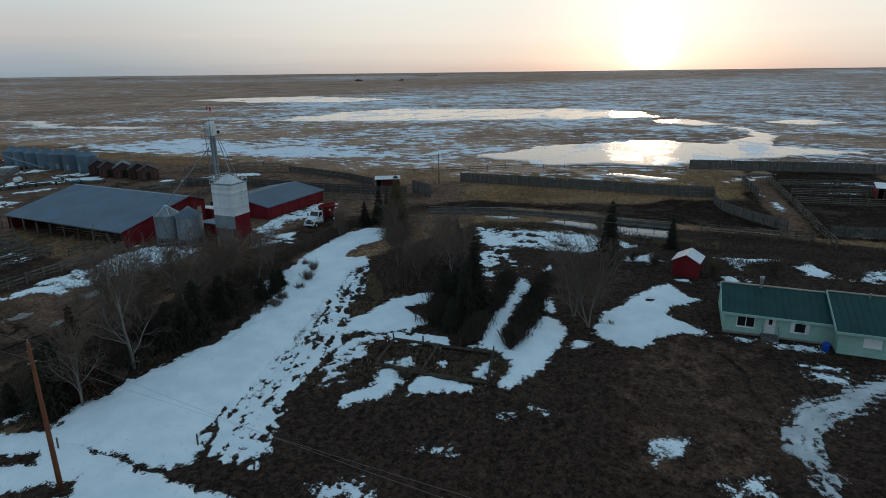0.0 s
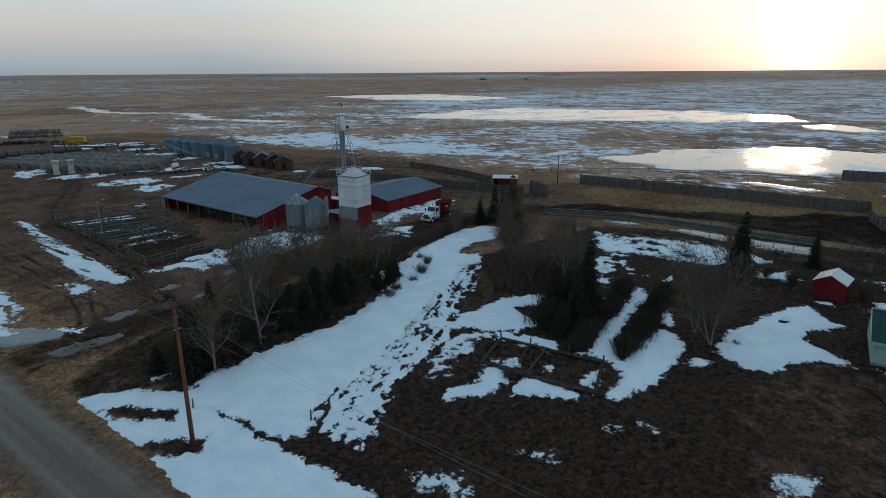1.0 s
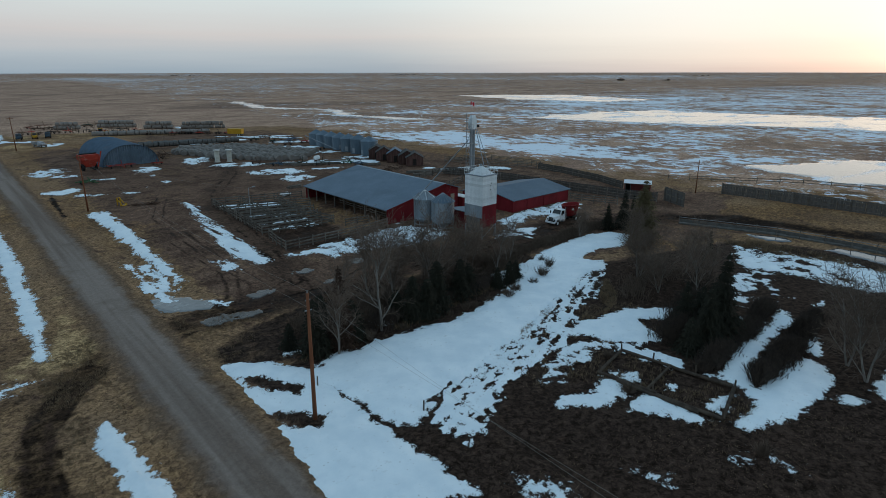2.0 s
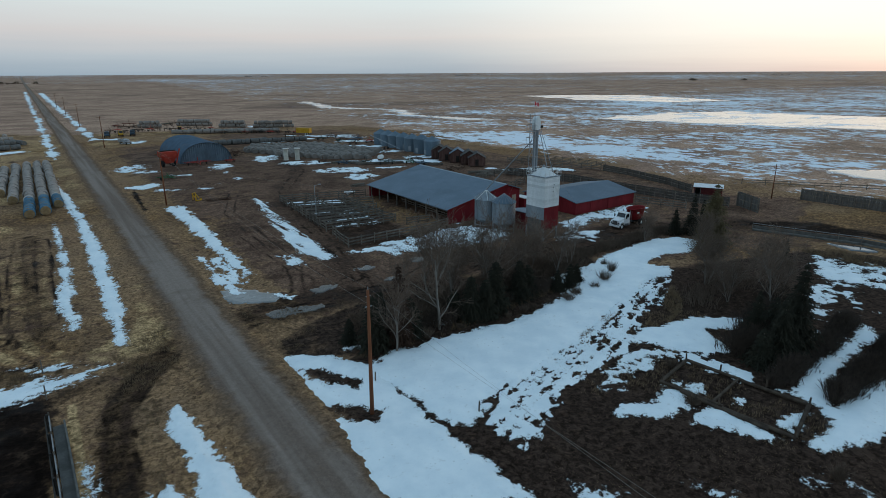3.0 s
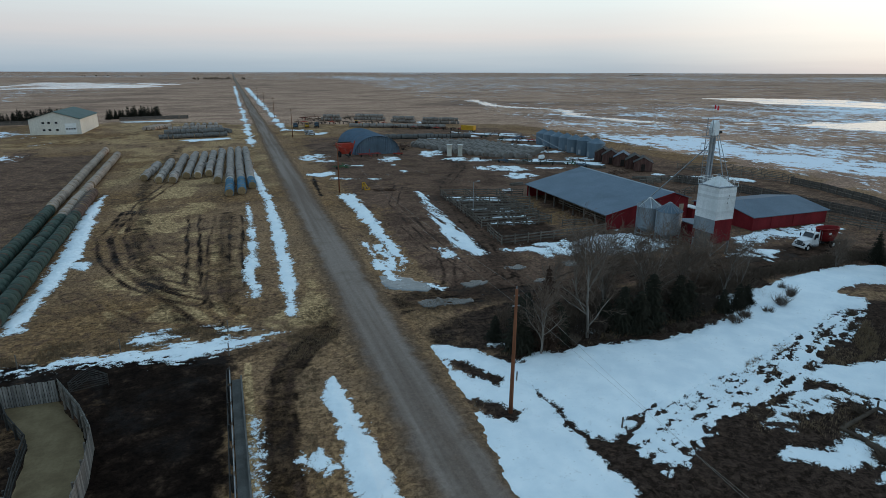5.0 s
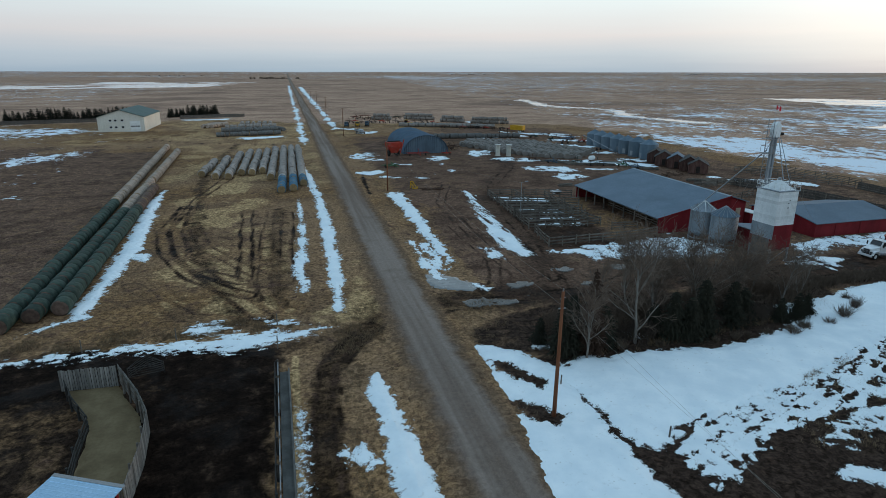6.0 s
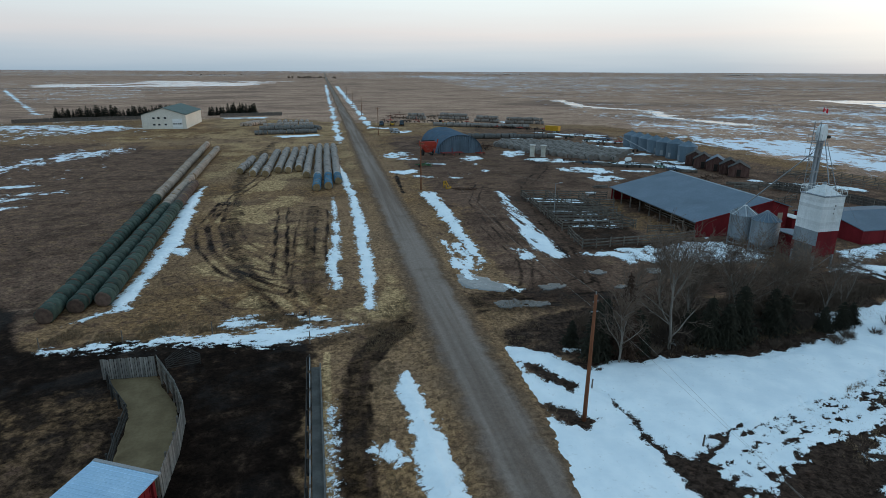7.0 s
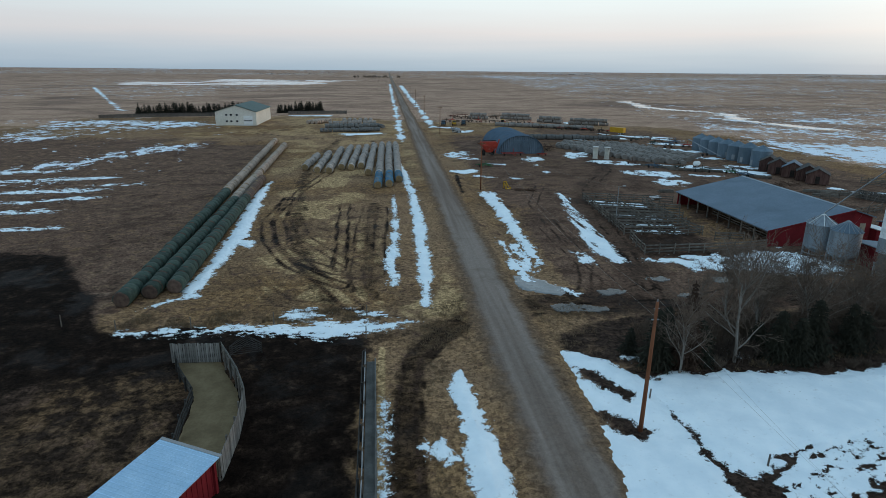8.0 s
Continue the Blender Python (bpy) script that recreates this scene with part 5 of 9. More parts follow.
part("tube", Shape().tube((0, -7, 0.6), (0, 6, 4.4), 0.13, n=8), M_GALV, g)
for s in (-0.9, 0.9):
    w_ = part("wheel", Shape().tube((s, -1, 0.4), (s + 0.18, -1, 0.4), 0.4, n=14), M_BLACK, g)
    part("strut", Shape().beam((s, -1, 0.4), (0, 2, 3.1), 0.06, 0.06), M_STEEL, g)


def granary(x, y, deg, wide, long, eave, ridge, label, roofed):
    b = thing("granary", label, "granary", spin(x, y, deg), "old wooden granaries")
    gable = [(-wide / 2, 0.15), (wide / 2, 0.15), (wide / 2, eave), (0, ridge), (-wide / 2, eave)]
    part("end_wall", Shape().prism(gable, -long / 2, -long / 2 + 0.1), M_OLD, b)
    part("end_wall", Shape().prism(gable, long / 2 - 0.1, long / 2), M_OLD, b)
    for s in (-1, 1):
        part("side_wall", Shape().box(min(s * wide / 2, s * (wide / 2 - 0.1)), max(s * wide / 2, s * (wide / 2 - 0.1)), -long / 2 + 0.105, long / 2 - 0.105, 0.15, eave), M_OLD, b)
        x1 = s * (wide / 2 + 0.25)
        slope = [(0, ridge), (x1, eave - 0.12), (x1, eave - 0.02), (0, ridge + 0.1)]
        part("roof_slope", Shape().prism(slope if s > 0 else slope[::-1], -long / 2 - 0.25, long / 2 + 0.25), roofed, b)
    for i in range(7):
        xx = -wide / 2 + (i + 0.5) * wide / 7
        part("stud", Shape().box(xx - 0.04, xx + 0.04, -long / 2 - 0.06, -long / 2 - 0.004, 0.15, eave), M_OLD, b)
    # flat near-black panel in place of the shade in an open doorway
    part("door", Shape().box(-0.45, 0.45, -long / 2 - 0.08, -long / 2 - 0.006, 0.3, 2.0), M_SHADE, b, "dark panel painted as the shade of an open doorway")
    part("skid", Shape().box(-wide / 2 + 0.2, -wide / 2 + 0.4, -long / 2, long / 2, 0, 0.148), M_WOOD, b)
    part("skid", Shape().box(wide / 2 - 0.4, wide / 2 - 0.2, -long / 2, long / 2, 0, 0.148), M_WOOD, b)
    return b


M_OLD = surface("old_reddish_boards", (0.072, 0.036, 0.030), (0.135, 0.080, 0.068), 1.0, 0.9, 0, 0.5, streak=(3, 3, 0.4), vary=0.3)
M_SHINGLE = surface("dark_old_shingles", (0.045, 0.042, 0.040), (0.10, 0.095, 0.09), 1.6, 0.9, 0, 0.5)
granary(101.2, 146.8, -38, 4.6, 5.2, 2.6, 4.0, "old reddish wooden granary with a worn shingle roof", M_SHINGLE)
granary(100.4, 142.0, -35, 4.6, 5.2, 2.6, 4.1, "old wooden granary with a shade-painted doorway", M_SHINGLE)
granary(101.0, 137.2, -37, 4.6, 5.2, 2.6, 4.0, "old wooden granary with a grey metal roof", M_ROOF)
granary(101.4, 132.4, -34, 4.6, 5.2, 2.5, 3.9, "old grey granary with a sagging shingle roof", M_SHINGLE)
granary(101.2, 128.6, -36, 4.6, 5.4, 2.4, 3.7, "old weathered granary with pale end boards", M_SHINGLE)


def bungalow():
    h = thing("house", "mint-green bungalow with a dark green metal roof", "house", spin(59.6, -2.7, -86.7))
    # x runs along the front, y back from it
    W, D, ze, zr = 9.3, 8.0, 2.3, 3.75
    W2, f2, D2, zr2 = 15.0, -1.55, 10.2, 4.1
    turn = pose(0, 0, 0, 0, 0, 90)
    part("wall", Shape().box(0, W, 0, D, 0, ze), M_MINT, h, "mint green siding with grimy lower edge")
    part("wall", Shape().box(W + 0.003, W + W2, f2, f2 + D2, 0, ze + 0.02), M_MINT, h)

    def gable(x0, x1, y0, d, eave, ridge):
        part("gable", Shape().prism([(y0 + 0.02, eave), (y0 + d - 0.02, eave), (y0 + d / 2, ridge - 0.05)], -x1, -x0).moved(turn), M_MINT, h)
        r = Shape()
        r.prism([(y0 - 0.45, eave - 0.12), (y0 + d / 2, ridge), (y0 + d / 2, ridge + 0.14), (y0 - 0.45, eave + 0.02)], -x1 - (0.0 if x1 < 10 else 0.4), -x0 + 0.35)
        r.prism([(y0 + d / 2 + 0.003, ridge), (y0 + d + 0.45, eave - 0.12), (y0 + d + 0.45, eave + 0.02), (y0 + d / 2 + 0.003, ridge + 0.14)], -x1 - (0.0 if x1 < 10 else 0.4), -x0 + 0.35)
        part("roof", r.moved(turn), M_GREEN, h, "dark green ribbed metal")
        part("ridge_cap", Shape().box(x0 - 0.3, x1, y0 + d / 2 - 0.16, y0 + d / 2 + 0.16, ridge + 0.10, ridge + 0.18), surface("tan_ridge_cap", (0.28, 0.24, 0.19), (0.36, 0.31, 0.25), 1.0, 0.6), h, "tan ridge cap")
        part("fascia", Shape().box(x0 - 0.35, x1 + 0.0, y0 - 0.50, y0 - 0.453, eave - 0.2, eave + 0.03), M_MINT, h)
        for i in range(int((x1 - x0) / 0.6)):
            x = x0 + 0.3 + 0.6 * i
            part("roof_seam", Shape().beam((x, y0 - 0.45, eave + 0.028), (x, y0 + d / 2, ridge + 0.148), 0.05, 0.022), M_GREEN, h)
    gable(0, W, 0, D, ze, zr)
    gable(W + 0.003, W + W2, f2, D2, ze + 0.02, zr2)
    part("barge_board", Shape().beam((W - 0.4, f2 - 0.5, ze + 0.0), (W - 0.4, f2 + D2 / 2, zr2 + 0.12), 0.06, 0.3), M_MINT, h, "pale green verge board")
    part("barge_board", Shape().beam((-0.38, -0.5, ze - 0.04), (-0.38, D / 2, zr + 0.08), 0.06, 0.26), M_MINT, h)
    w1 = wall_window(h, 1.1, 2.7, 0.85, 1.95)
    part("glazing_bar", Shape().box(1.86, 1.94, -0.07, -0.01, 0.92, 1.88), M_TRIM, w1)
    wall_window(h, 6.0, 7.0, 0.9, 1.9)
    for x in (5.72, 7.02):
        part("shutter", Shape().box(x, x + 0.26, -0.05, -0.004, 0.86, 1.94), M_TRIM, h, "white shutter")
    d = part("door", Shape().box(3.55, 4.45, -0.06, -0.004, 0.45, 2.1), M_TRIM, h, "white front door with a small window")
    part("pane", Shape().box(3.85, 4.15, -0.075, -0.062, 1.4, 1.95), M_GLASS, d)
    part("handle", Shape().tube((4.33, -0.12, 1.2), (4.33, -0.06, 1.2), 0.03, n=8), M_STEEL, d)
    wall_window(h, W + 1.9, W + 3.3, 1.0, 1.9, f2, M_TRIM)
    wall_window(h, W + 6.6, W + 8.0, 1.0, 1.9, f2)
    for i in range(3):
        part("step", Shape().box(3.3, 4.7, -1.0 + 0.3 * i, -0.08, 0.15 * i + 0.0, 0.15 * (i + 1)), M_WOOD, h, "grey wooden step")
    for x in (3.3, 4.7):
        part("stair_rail", Shape().beam((x, -1.0, 0.9), (x, -0.1, 1.3), 0.05, 0.05).beam((x, -1.0, 0), (x, -1.0, 0.9), 0.06, 0.06), M_WOOD, h)
    part("foundation", Shape().box(-0.02, W + 0.0, -0.02, -0.002, 0, 0.25), surface("grimy_concrete", (0.16, 0.15, 0.14), (0.26, 0.25, 0.23), 1.5, 0.9), h, "grimy concrete skirting")
    c = part("chimney", Shape().tube((3.3, D / 2 - 0.3, zr - 0.2), (3.3, D / 2 - 0.3, zr + 1.0), 0.16, n=12), M_STEEL, h, "steel flue")
    part("cowl", Shape().tube((3.3, D / 2 - 0.3, zr + 1.0), (3.3, D / 2 - 0.3, zr + 1.2), 0.26, 0.2, 12), M_STEEL, c)
    part("vent_pipe", Shape().tube((W + 3, f2 + D2 / 2 - 0.6, zr2 - 0.3), (W + 3, f2 + D2 / 2 - 0.6, zr2 + 0.5), 0.08, n=8), M_STEEL, h)
    return h


bungalow()
b = thing("barrel", "blue plastic barrel standing by the house corner", "barrel", pose(58.6, -11.25, 0))
part("body", Shape().lathe([(0, 0), (0.28, 0), (0.3, 0.1), (0.29, 0.3), (0.31, 0.33), (0.29, 0.36), (0.29, 0.6), (0.31, 0.63), (0.29, 0.66), (0.29, 0.85), (0.25, 0.92), (0, 0.92)], 18), surface("blue_plastic", (0.01, 0.05, 0.30), (0.015, 0.07, 0.38), 2, 0.4), b, "", True)
part("bung", Shape().tube((0.12, 0, 0.92), (0.12, 0, 0.95), 0.04, n=8), M_BLACK, b)


def garden_shed():
    s = thing("garden_shed", "small red garden shed with a pale metal gable roof", "shed", spin(75.4, 3.2, -98) @ Matrix.Scale(0.94, 4))
    W, L, ze, zr = 3.2, 3.4, 2.2, 3.1
    gable = [(0, 0), (W, 0), (W, ze), (W / 2, zr), (0, ze)]
    part("front_wall", Shape().prism(gable, 0, 0.08), M_RED, s)
    part("back_wall", Shape().prism(gable, L - 0.08, L), M_RED, s)
    part("side_wall", Shape().box(0, 0.08, 0.083, L - 0.083, 0, ze), M_RED, s)
    part("side_wall", Shape().box(W - 0.08, W, 0.083, L - 0.083, 0, ze), M_RED, s)
    part("roof_slope", Shape().prism([(-0.2, ze - 0.08), (W / 2, zr), (W / 2, zr + 0.07), (-0.2, ze - 0.01)], -0.2, L + 0.2), M_PALE, s, "pale metal sheet")
    part("roof_slope", Shape().prism([(W / 2 + 0.003, zr), (W + 0.2, ze - 0.08), (W + 0.2, ze - 0.01), (W / 2 + 0.003, zr + 0.07)], -0.2, L + 0.2), M_PALE, s)
    for side in (-1, 1):
        for i in range(6):
            y = -0.1 + i * (L + 0.2) / 5
            part("roof_seam", Shape().beam((W / 2 + side * (W / 2 + 0.2), y, ze + 0.01), (W / 2, y, zr + 0.09), 0.04, 0.03), M_PALE, s)
    for x in (0.45, 1.62):
        d = part("door", Shape().box(x, x + 1.12, -0.04, -0.004, 0.05, 1.95), M_RED, s)
        part("cross_brace", Shape().beam((x + 0.08, -0.055, 0.15), (x + 1.04, -0.055, 1.85), 0.02, 0.09, (0, 1, 0)), M_RED, d)
    return s


M_PALE = surface("pale_metal_sheet", (0.60, 0.62, 0.64), (0.72, 0.74, 0.76), 1.0, 0.45, 0.2, 0.1, stain=0.2)
garden_shed()


def hall():
    h = thing("hall", "large cream steel hall with a green gable roof", "hall", spin(-77.8, 278.4, 1.1))
    W, L, ze, zr = 18.0, 38.2, 6.1, 9.0
    gable = [(0, 0), (W, 0), (W, ze), (W / 2, zr), (0, ze)]
    part("front_wall", Shape().prism(gable, 0, 0.2), M_CREAM, h, "cream ribbed steel gable")
    part("back_wall", Shape().prism(gable, L - 0.2, L), M_CREAM, h)
    part("side_wall", Shape().box(0, 0.2, 0.205, L - 0.205, 0, ze), M_CREAM, h)
    part("side_wall", Shape().box(W - 0.2, W, 0.205, L - 0.205, 0, ze), M_CREAM, h)
    part("roof", Shape().prism([(-0.4, ze - 0.1), (W / 2, zr), (W / 2, zr + 0.18), (-0.4, ze + 0.08)], -0.4, L + 0.4).prism([(W / 2 + 0.003, zr), (W + 0.4, ze - 0.1), (W + 0.4, ze + 0.08), (W / 2 + 0.003, zr + 0.18)], -0.4, L + 0.4), M_GREEN, h, "green metal roof")
    for i in range(30):
        part("wall_rib", Shape().box(0.5 + i * 0.58, 0.56 + i * 0.58, -0.04, -0.004, 0, ze - 0.2), M_CREAM, h)
    for i in range(24):
        part("wall_rib", Shape().box(W + 0.004, W + 0.04, 1 + i * 1.55, 1.1 + i * 1.55, 0, ze - 0.2), M_CREAM, h)
    for z in (1.5, 4.3):
        for x in (4.4, 6.4, 9.0):
            wall_window(h, x, x + 1.1, z, z + 0.9, -0.04)
    d = part("overhead_door", Shape().box(12.4, 16.4, -0.12, -0.05, 0, 4.4), M_TRIM, h, "white overhead door with small panes")
    for i in range(5):
        part("door_panel", Shape().box(12.45, 16.35, -0.15, -0.123, 0.06 + i * 0.87, 0.88 + i * 0.87), M_TRIM, d)
    for i in range(4):
        part("pane", Shape().box(12.7 + i * 0.92, 13.3 + i * 0.92, -0.165, -0.153, 1.95, 2.5), M_GLASS, d)
    return h


hall()


M_RIBBED = surface("grey_blue_ribbed_steel", (0.095, 0.135, 0.175), (0.135, 0.180, 0.225), 0.5, 0.75, 0.0, 0.1, stain=0.4, stain_colour=(0.06, 0.07, 0.08), streak=(1, 1, 0.2))


def quonset():
    q = thing("quonset", "blue-grey corrugated steel quonset shed with a rounded roof", "quonset", spin(34.3, 181.3, 1.3))
    W, L, H = 14.6, 27.8, 5.7
    n = 26
    arch = [(W / 2 - W / 2 * math.copysign(abs(math.cos(math.pi * i / n)) ** 0.95, math.cos(math.pi * i / n)), H * max(0.0, math.sin(math.pi * i / n)) ** 0.92) for i in range(n + 1)]
    shell = Shape()
    for j in range(57):
        off = 0.05 if j % 2 else 0.0
        y = -0.2 + (L + 0.4) * j / 56
        c = Vector((W / 2, 0, 1.0))
        for x, z in arch:
            d = (Vector((x, 0, z)) - c).normalized() * off
            shell.v.append((x + d.x, y, z + d.z))
    for j in range(56):
        for i in range(n):
            a, b = j * (n + 1) + i, (j + 1) * (n + 1) + i
            shell.f.append((a, a + 1, b + 1, b))
    s = part("arch_roof", shell, M_BLUE, q, "rounded corrugated roof")
    s.modifiers.new("thick", "SOLIDIFY").thickness = 0.06
    wall = Shape()
    m = 96
    ps = []
    for i in range(m + 1):
        x = 0.05 + (W - 0.1) * i / m
        z = H * max(0.0, (1 - abs(2 * x / W - 1) ** (2 / 0.95)) ** 0.46) - 0.05
        dy = (0.0, 0.16, 0.16, 0.0)[i % 4]
        ps += [(x, 0.25 + dy, 0.0), (x, 0.25 + dy, max(z, 0.02)), (x, 0.45, 0.0), (x, 0.45, max(z, 0.02))]
    wall.add(ps, [f for i in range(m) for f in ((4 * i, 4 * i + 4, 4 * i + 5, 4 * i + 1), (4 * i + 2, 4 * i + 3, 4 * i + 7, 4 * i + 6), (4 * i + 1, 4 * i + 5, 4 * i + 7, 4 * i + 3))])
    part("end_wall", wall, M_RIBBED, q, "ribbed steel end wall")
    back = Shape().prism([(x, max(z, 0.0)) for x, z in arch], L - 0.4, L - 0.25)
    part("end_wall", back, M_BLUE, q)
    door = part("door", Shape().box(4.9, 9.7, 0.16, 0.235, 0, 4.0), M_RIBBED, q, "tall sliding steel door")
    for i in range(12):
        part("door_rib", Shape().box(5.0 + 0.4 * i, 5.16 + 0.4 * i, 0.08, 0.157, 0.02, 3.98), M_RIBBED, door)
    part("door_track", Shape().box(4.0, 10.6, 0.12, 0.235, 4.02, 4.12), M_RIBBED, q)
    return q


quonset()


def calf_shed():
    s = thing("calf_shed", "red shed with a pale blue-white ribbed metal roof", "shed", spin(-10.7, 31.3, 180 - 21))
    # x runs west along the north edge, y runs south
    W, L, hi, lo = 4.0, 9.0, 2.75, 2.35
    part("wall", Shape().prism([(0.15, 0), (W - 0.15, 0), (W - 0.15, hi - 0.02), (0.15, lo - 0.02)], 0.25, L), M_RED, s, "red steel wall")
    part("roof", Shape().prism([(-0.1, lo - 0.02), (W + 0.15, hi), (W + 0.15, hi + 0.06), (-0.1, lo + 0.04)], -0.05, L + 0.2), M_SKYROOF, s, "pale blue-white metal sheets")
    n = 30
    for i in range(n):
        y = 0.05 + i * (L + 0.05) / n
        part("roof_rib", Shape().beam((-0.1, y, lo + 0.045), (W + 0.15, y, hi + 0.065), 0.05, 0.014), M_SKYROOF, s)
    part("edge_trim", Shape().prism([(-0.12, lo - 0.06), (W + 0.17, hi - 0.04), (W + 0.17, hi + 0.09), (-0.12, lo + 0.07)], -0.30, -0.053), surface("grey_flashing", (0.24, 0.24, 0.24), (0.33, 0.33, 0.33), 1.0, 0.6), s, "grey edge flashing")
    part("corner_post", Shape().box(0.0, 0.145, 0.2, 0.4, 0, lo), M_RED, s)
    for i in range(20):
        y = 0.5 + i * 0.43
        part("wall_rib", Shape().box(0.11, 0.148, y, y + 0.06, 0, lo - 0.05), M_RED, s)
    return s


M_SKYROOF = surface("pale_ribbed_roof_sheet", (0.35, 0.53, 0.70), (0.42, 0.60, 0.76), 0.7, 0.5, 0.0, 0.05, stain=0.1)
calf_shed()


M_OXBLOOD = surface("dark_old_red_boards", (0.055, 0.011, 0.011), (0.105, 0.022, 0.021), 0.8, 0.8, 0, 0.3, stain=0.5)


def loafing_shed(x, y, deg, W, D, label):
    s = thing("field_shed", label, "shed", spin(x, y, deg) @ Matrix.Diagonal((1, 1, 0.82, 1)))
    part("back_wall", Shape().box(0, W, D - 0.1, D, 0, 2.9), M_RED, s)
    for a in (0, W - 0.1):
        part("side_wall", Shape().box(a, a + 0.1, 0, D - 0.103, 0, 2.58), M_RED, s)
    part("front_boards", Shape().box(1.3, W - 0.103, 0, 0.1, 0, 2.58), M_OXBLOOD, s)
    part("roof", Shape().add([(x, y, z + dz) for dz in (0, 0.1) for x, y, z in ((-0.2, -0.25, 2.62), (W + 0.2, -0.25, 2.62), (W + 0.2, D + 0.2, 2.98), (-0.2, D + 0.2, 2.98))], [(3, 2, 1, 0), (4, 5, 6, 7), (0, 1, 5, 4), (1, 2, 6, 5), (2, 3, 7, 6), (3, 0, 4, 7)]), M_PALE, s, "pale snowy roof sheet")
    # dark sheet over half the back wall paints the shade of the open bay
    part("inside_wall", Shape().box(0.105, W * 0.5, D - 0.2, D - 0.105, 0, 2.0), M_SHADE, s)
    for a in (0.12, 1.15):
        part("post", Shape().box(a, a + 0.12, 0.0, 0.12, 0, 2.6), M_WOOD, s)
    return s


loafing_shed(110.5, 67.8, -60, 5.3, 2.4, "small dark red field shed with a pale flat roof")
loafing_shed(138.0, -29.8, -95, 7.0, 5.0, "brown open-fronted shed at the cattle pens")


# ---- trees and brush ----
RNG = random.Random(7)


def twist(d, angle, rng):
    """A direction turned by an angle away from d, to any side."""
    side = d.orthogonal().normalized()
    side = Matrix.Rotation(rng.uniform(0, 2 * math.pi), 3, d) @ side
    return (d * math.cos(angle) + side * math.sin(angle)).normalized()


def bare_tree_mesh(seed, tall, spread, stems=1, limbs=8):
    rng = random.Random(seed)
    wood, twigs = Shape(), Shape()

    def grow(p, d, length, r, level):
        bits = 4 if level == 0 else 3 if level == 1 else 2
        for i in range(bits):
            bend = twist(d, 0.10 + 0.10 * level, rng)
            d = (bend + Vector((0, 0, (0.03, 0.10, 0.04, 0.0)[level]))).normalized()
            q = p + d * (length / bits)
            r1 = max(r * (0.80 if level < 2 else 0.65), 0.013)
            (wood if level < 2 else twigs).tube(p, q, r, r1, 7 if level == 0 else 5 if level == 1 else 3, False)
            if level < 3:
                kids = {0: limbs // 2 if i else 1, 1: 3, 2: 4}[level]
                for _ in range(kids):
                    out = twist(d, rng.uniform(0.5, 1.05) * spread, rng)
                    out.z = max(out.z, -0.05) + 0.15 if level < 1 else max(out.z, -0.30) + 0.06
                    grow(p.lerp(q, rng.uniform(0.25, 1.0)), out.normalized(), length * rng.uniform(0.40, 0.62), r1 * 0.55, level + 1)
            p, r = q, r1
    for k in range(stems):
        a = rng.uniform(0, 6.28)
        lean = Vector((math.cos(a), math.sin(a), 0)) * (0.12 if stems == 1 else 0.25)
        grow(Vector((lean.x * 0.2, lean.y * 0.2, -0.1)), (Vector((0, 0, 1)) + lean).normalized(), tall * rng.uniform(0.70, 0.80), 0.017 * tall / math.sqrt(stems), 0)
    return wood.mesh("trunk", M_BARK), twigs.mesh("branches", M_TWIGPALE)


M_TWIGPALE = surface("grey_brown_twigs", (0.112, 0.080, 0.060), (0.200, 0.148, 0.116), 3.0, 0.9, 0, 0.3)
TREES = [bare_tree_mesh(11, 9, 0.85), bare_tree_mesh(12, 9, 0.75), bare_tree_mesh(13, 8, 0.95, 2), bare_tree_mesh(14, 8, 0.8, 3, 6), bare_tree_mesh(15, 9, 1.0, 2), bare_tree_mesh(16, 8, 0.9, 2, 7)]
TALL = [9, 9, 8, 8, 9, 8]


def bare_tree(k, x, y, tall, label, group=""):
    t = thing("bare_tree", label, "tree", Matrix.Translation((x, y, float(ground_z(np.array(x), np.array(y))) - 0.03)) @ Matrix.Rotation(RNG.uniform(0, 6.28), 4, "Z") @ Matrix.Scale(tall / TALL[k], 4), group)
    part("trunk", TREES[k][0], None, t, "pale grey bark")
    part("crown", TREES[k][1], None, t, "bare branching twigs")
    return t


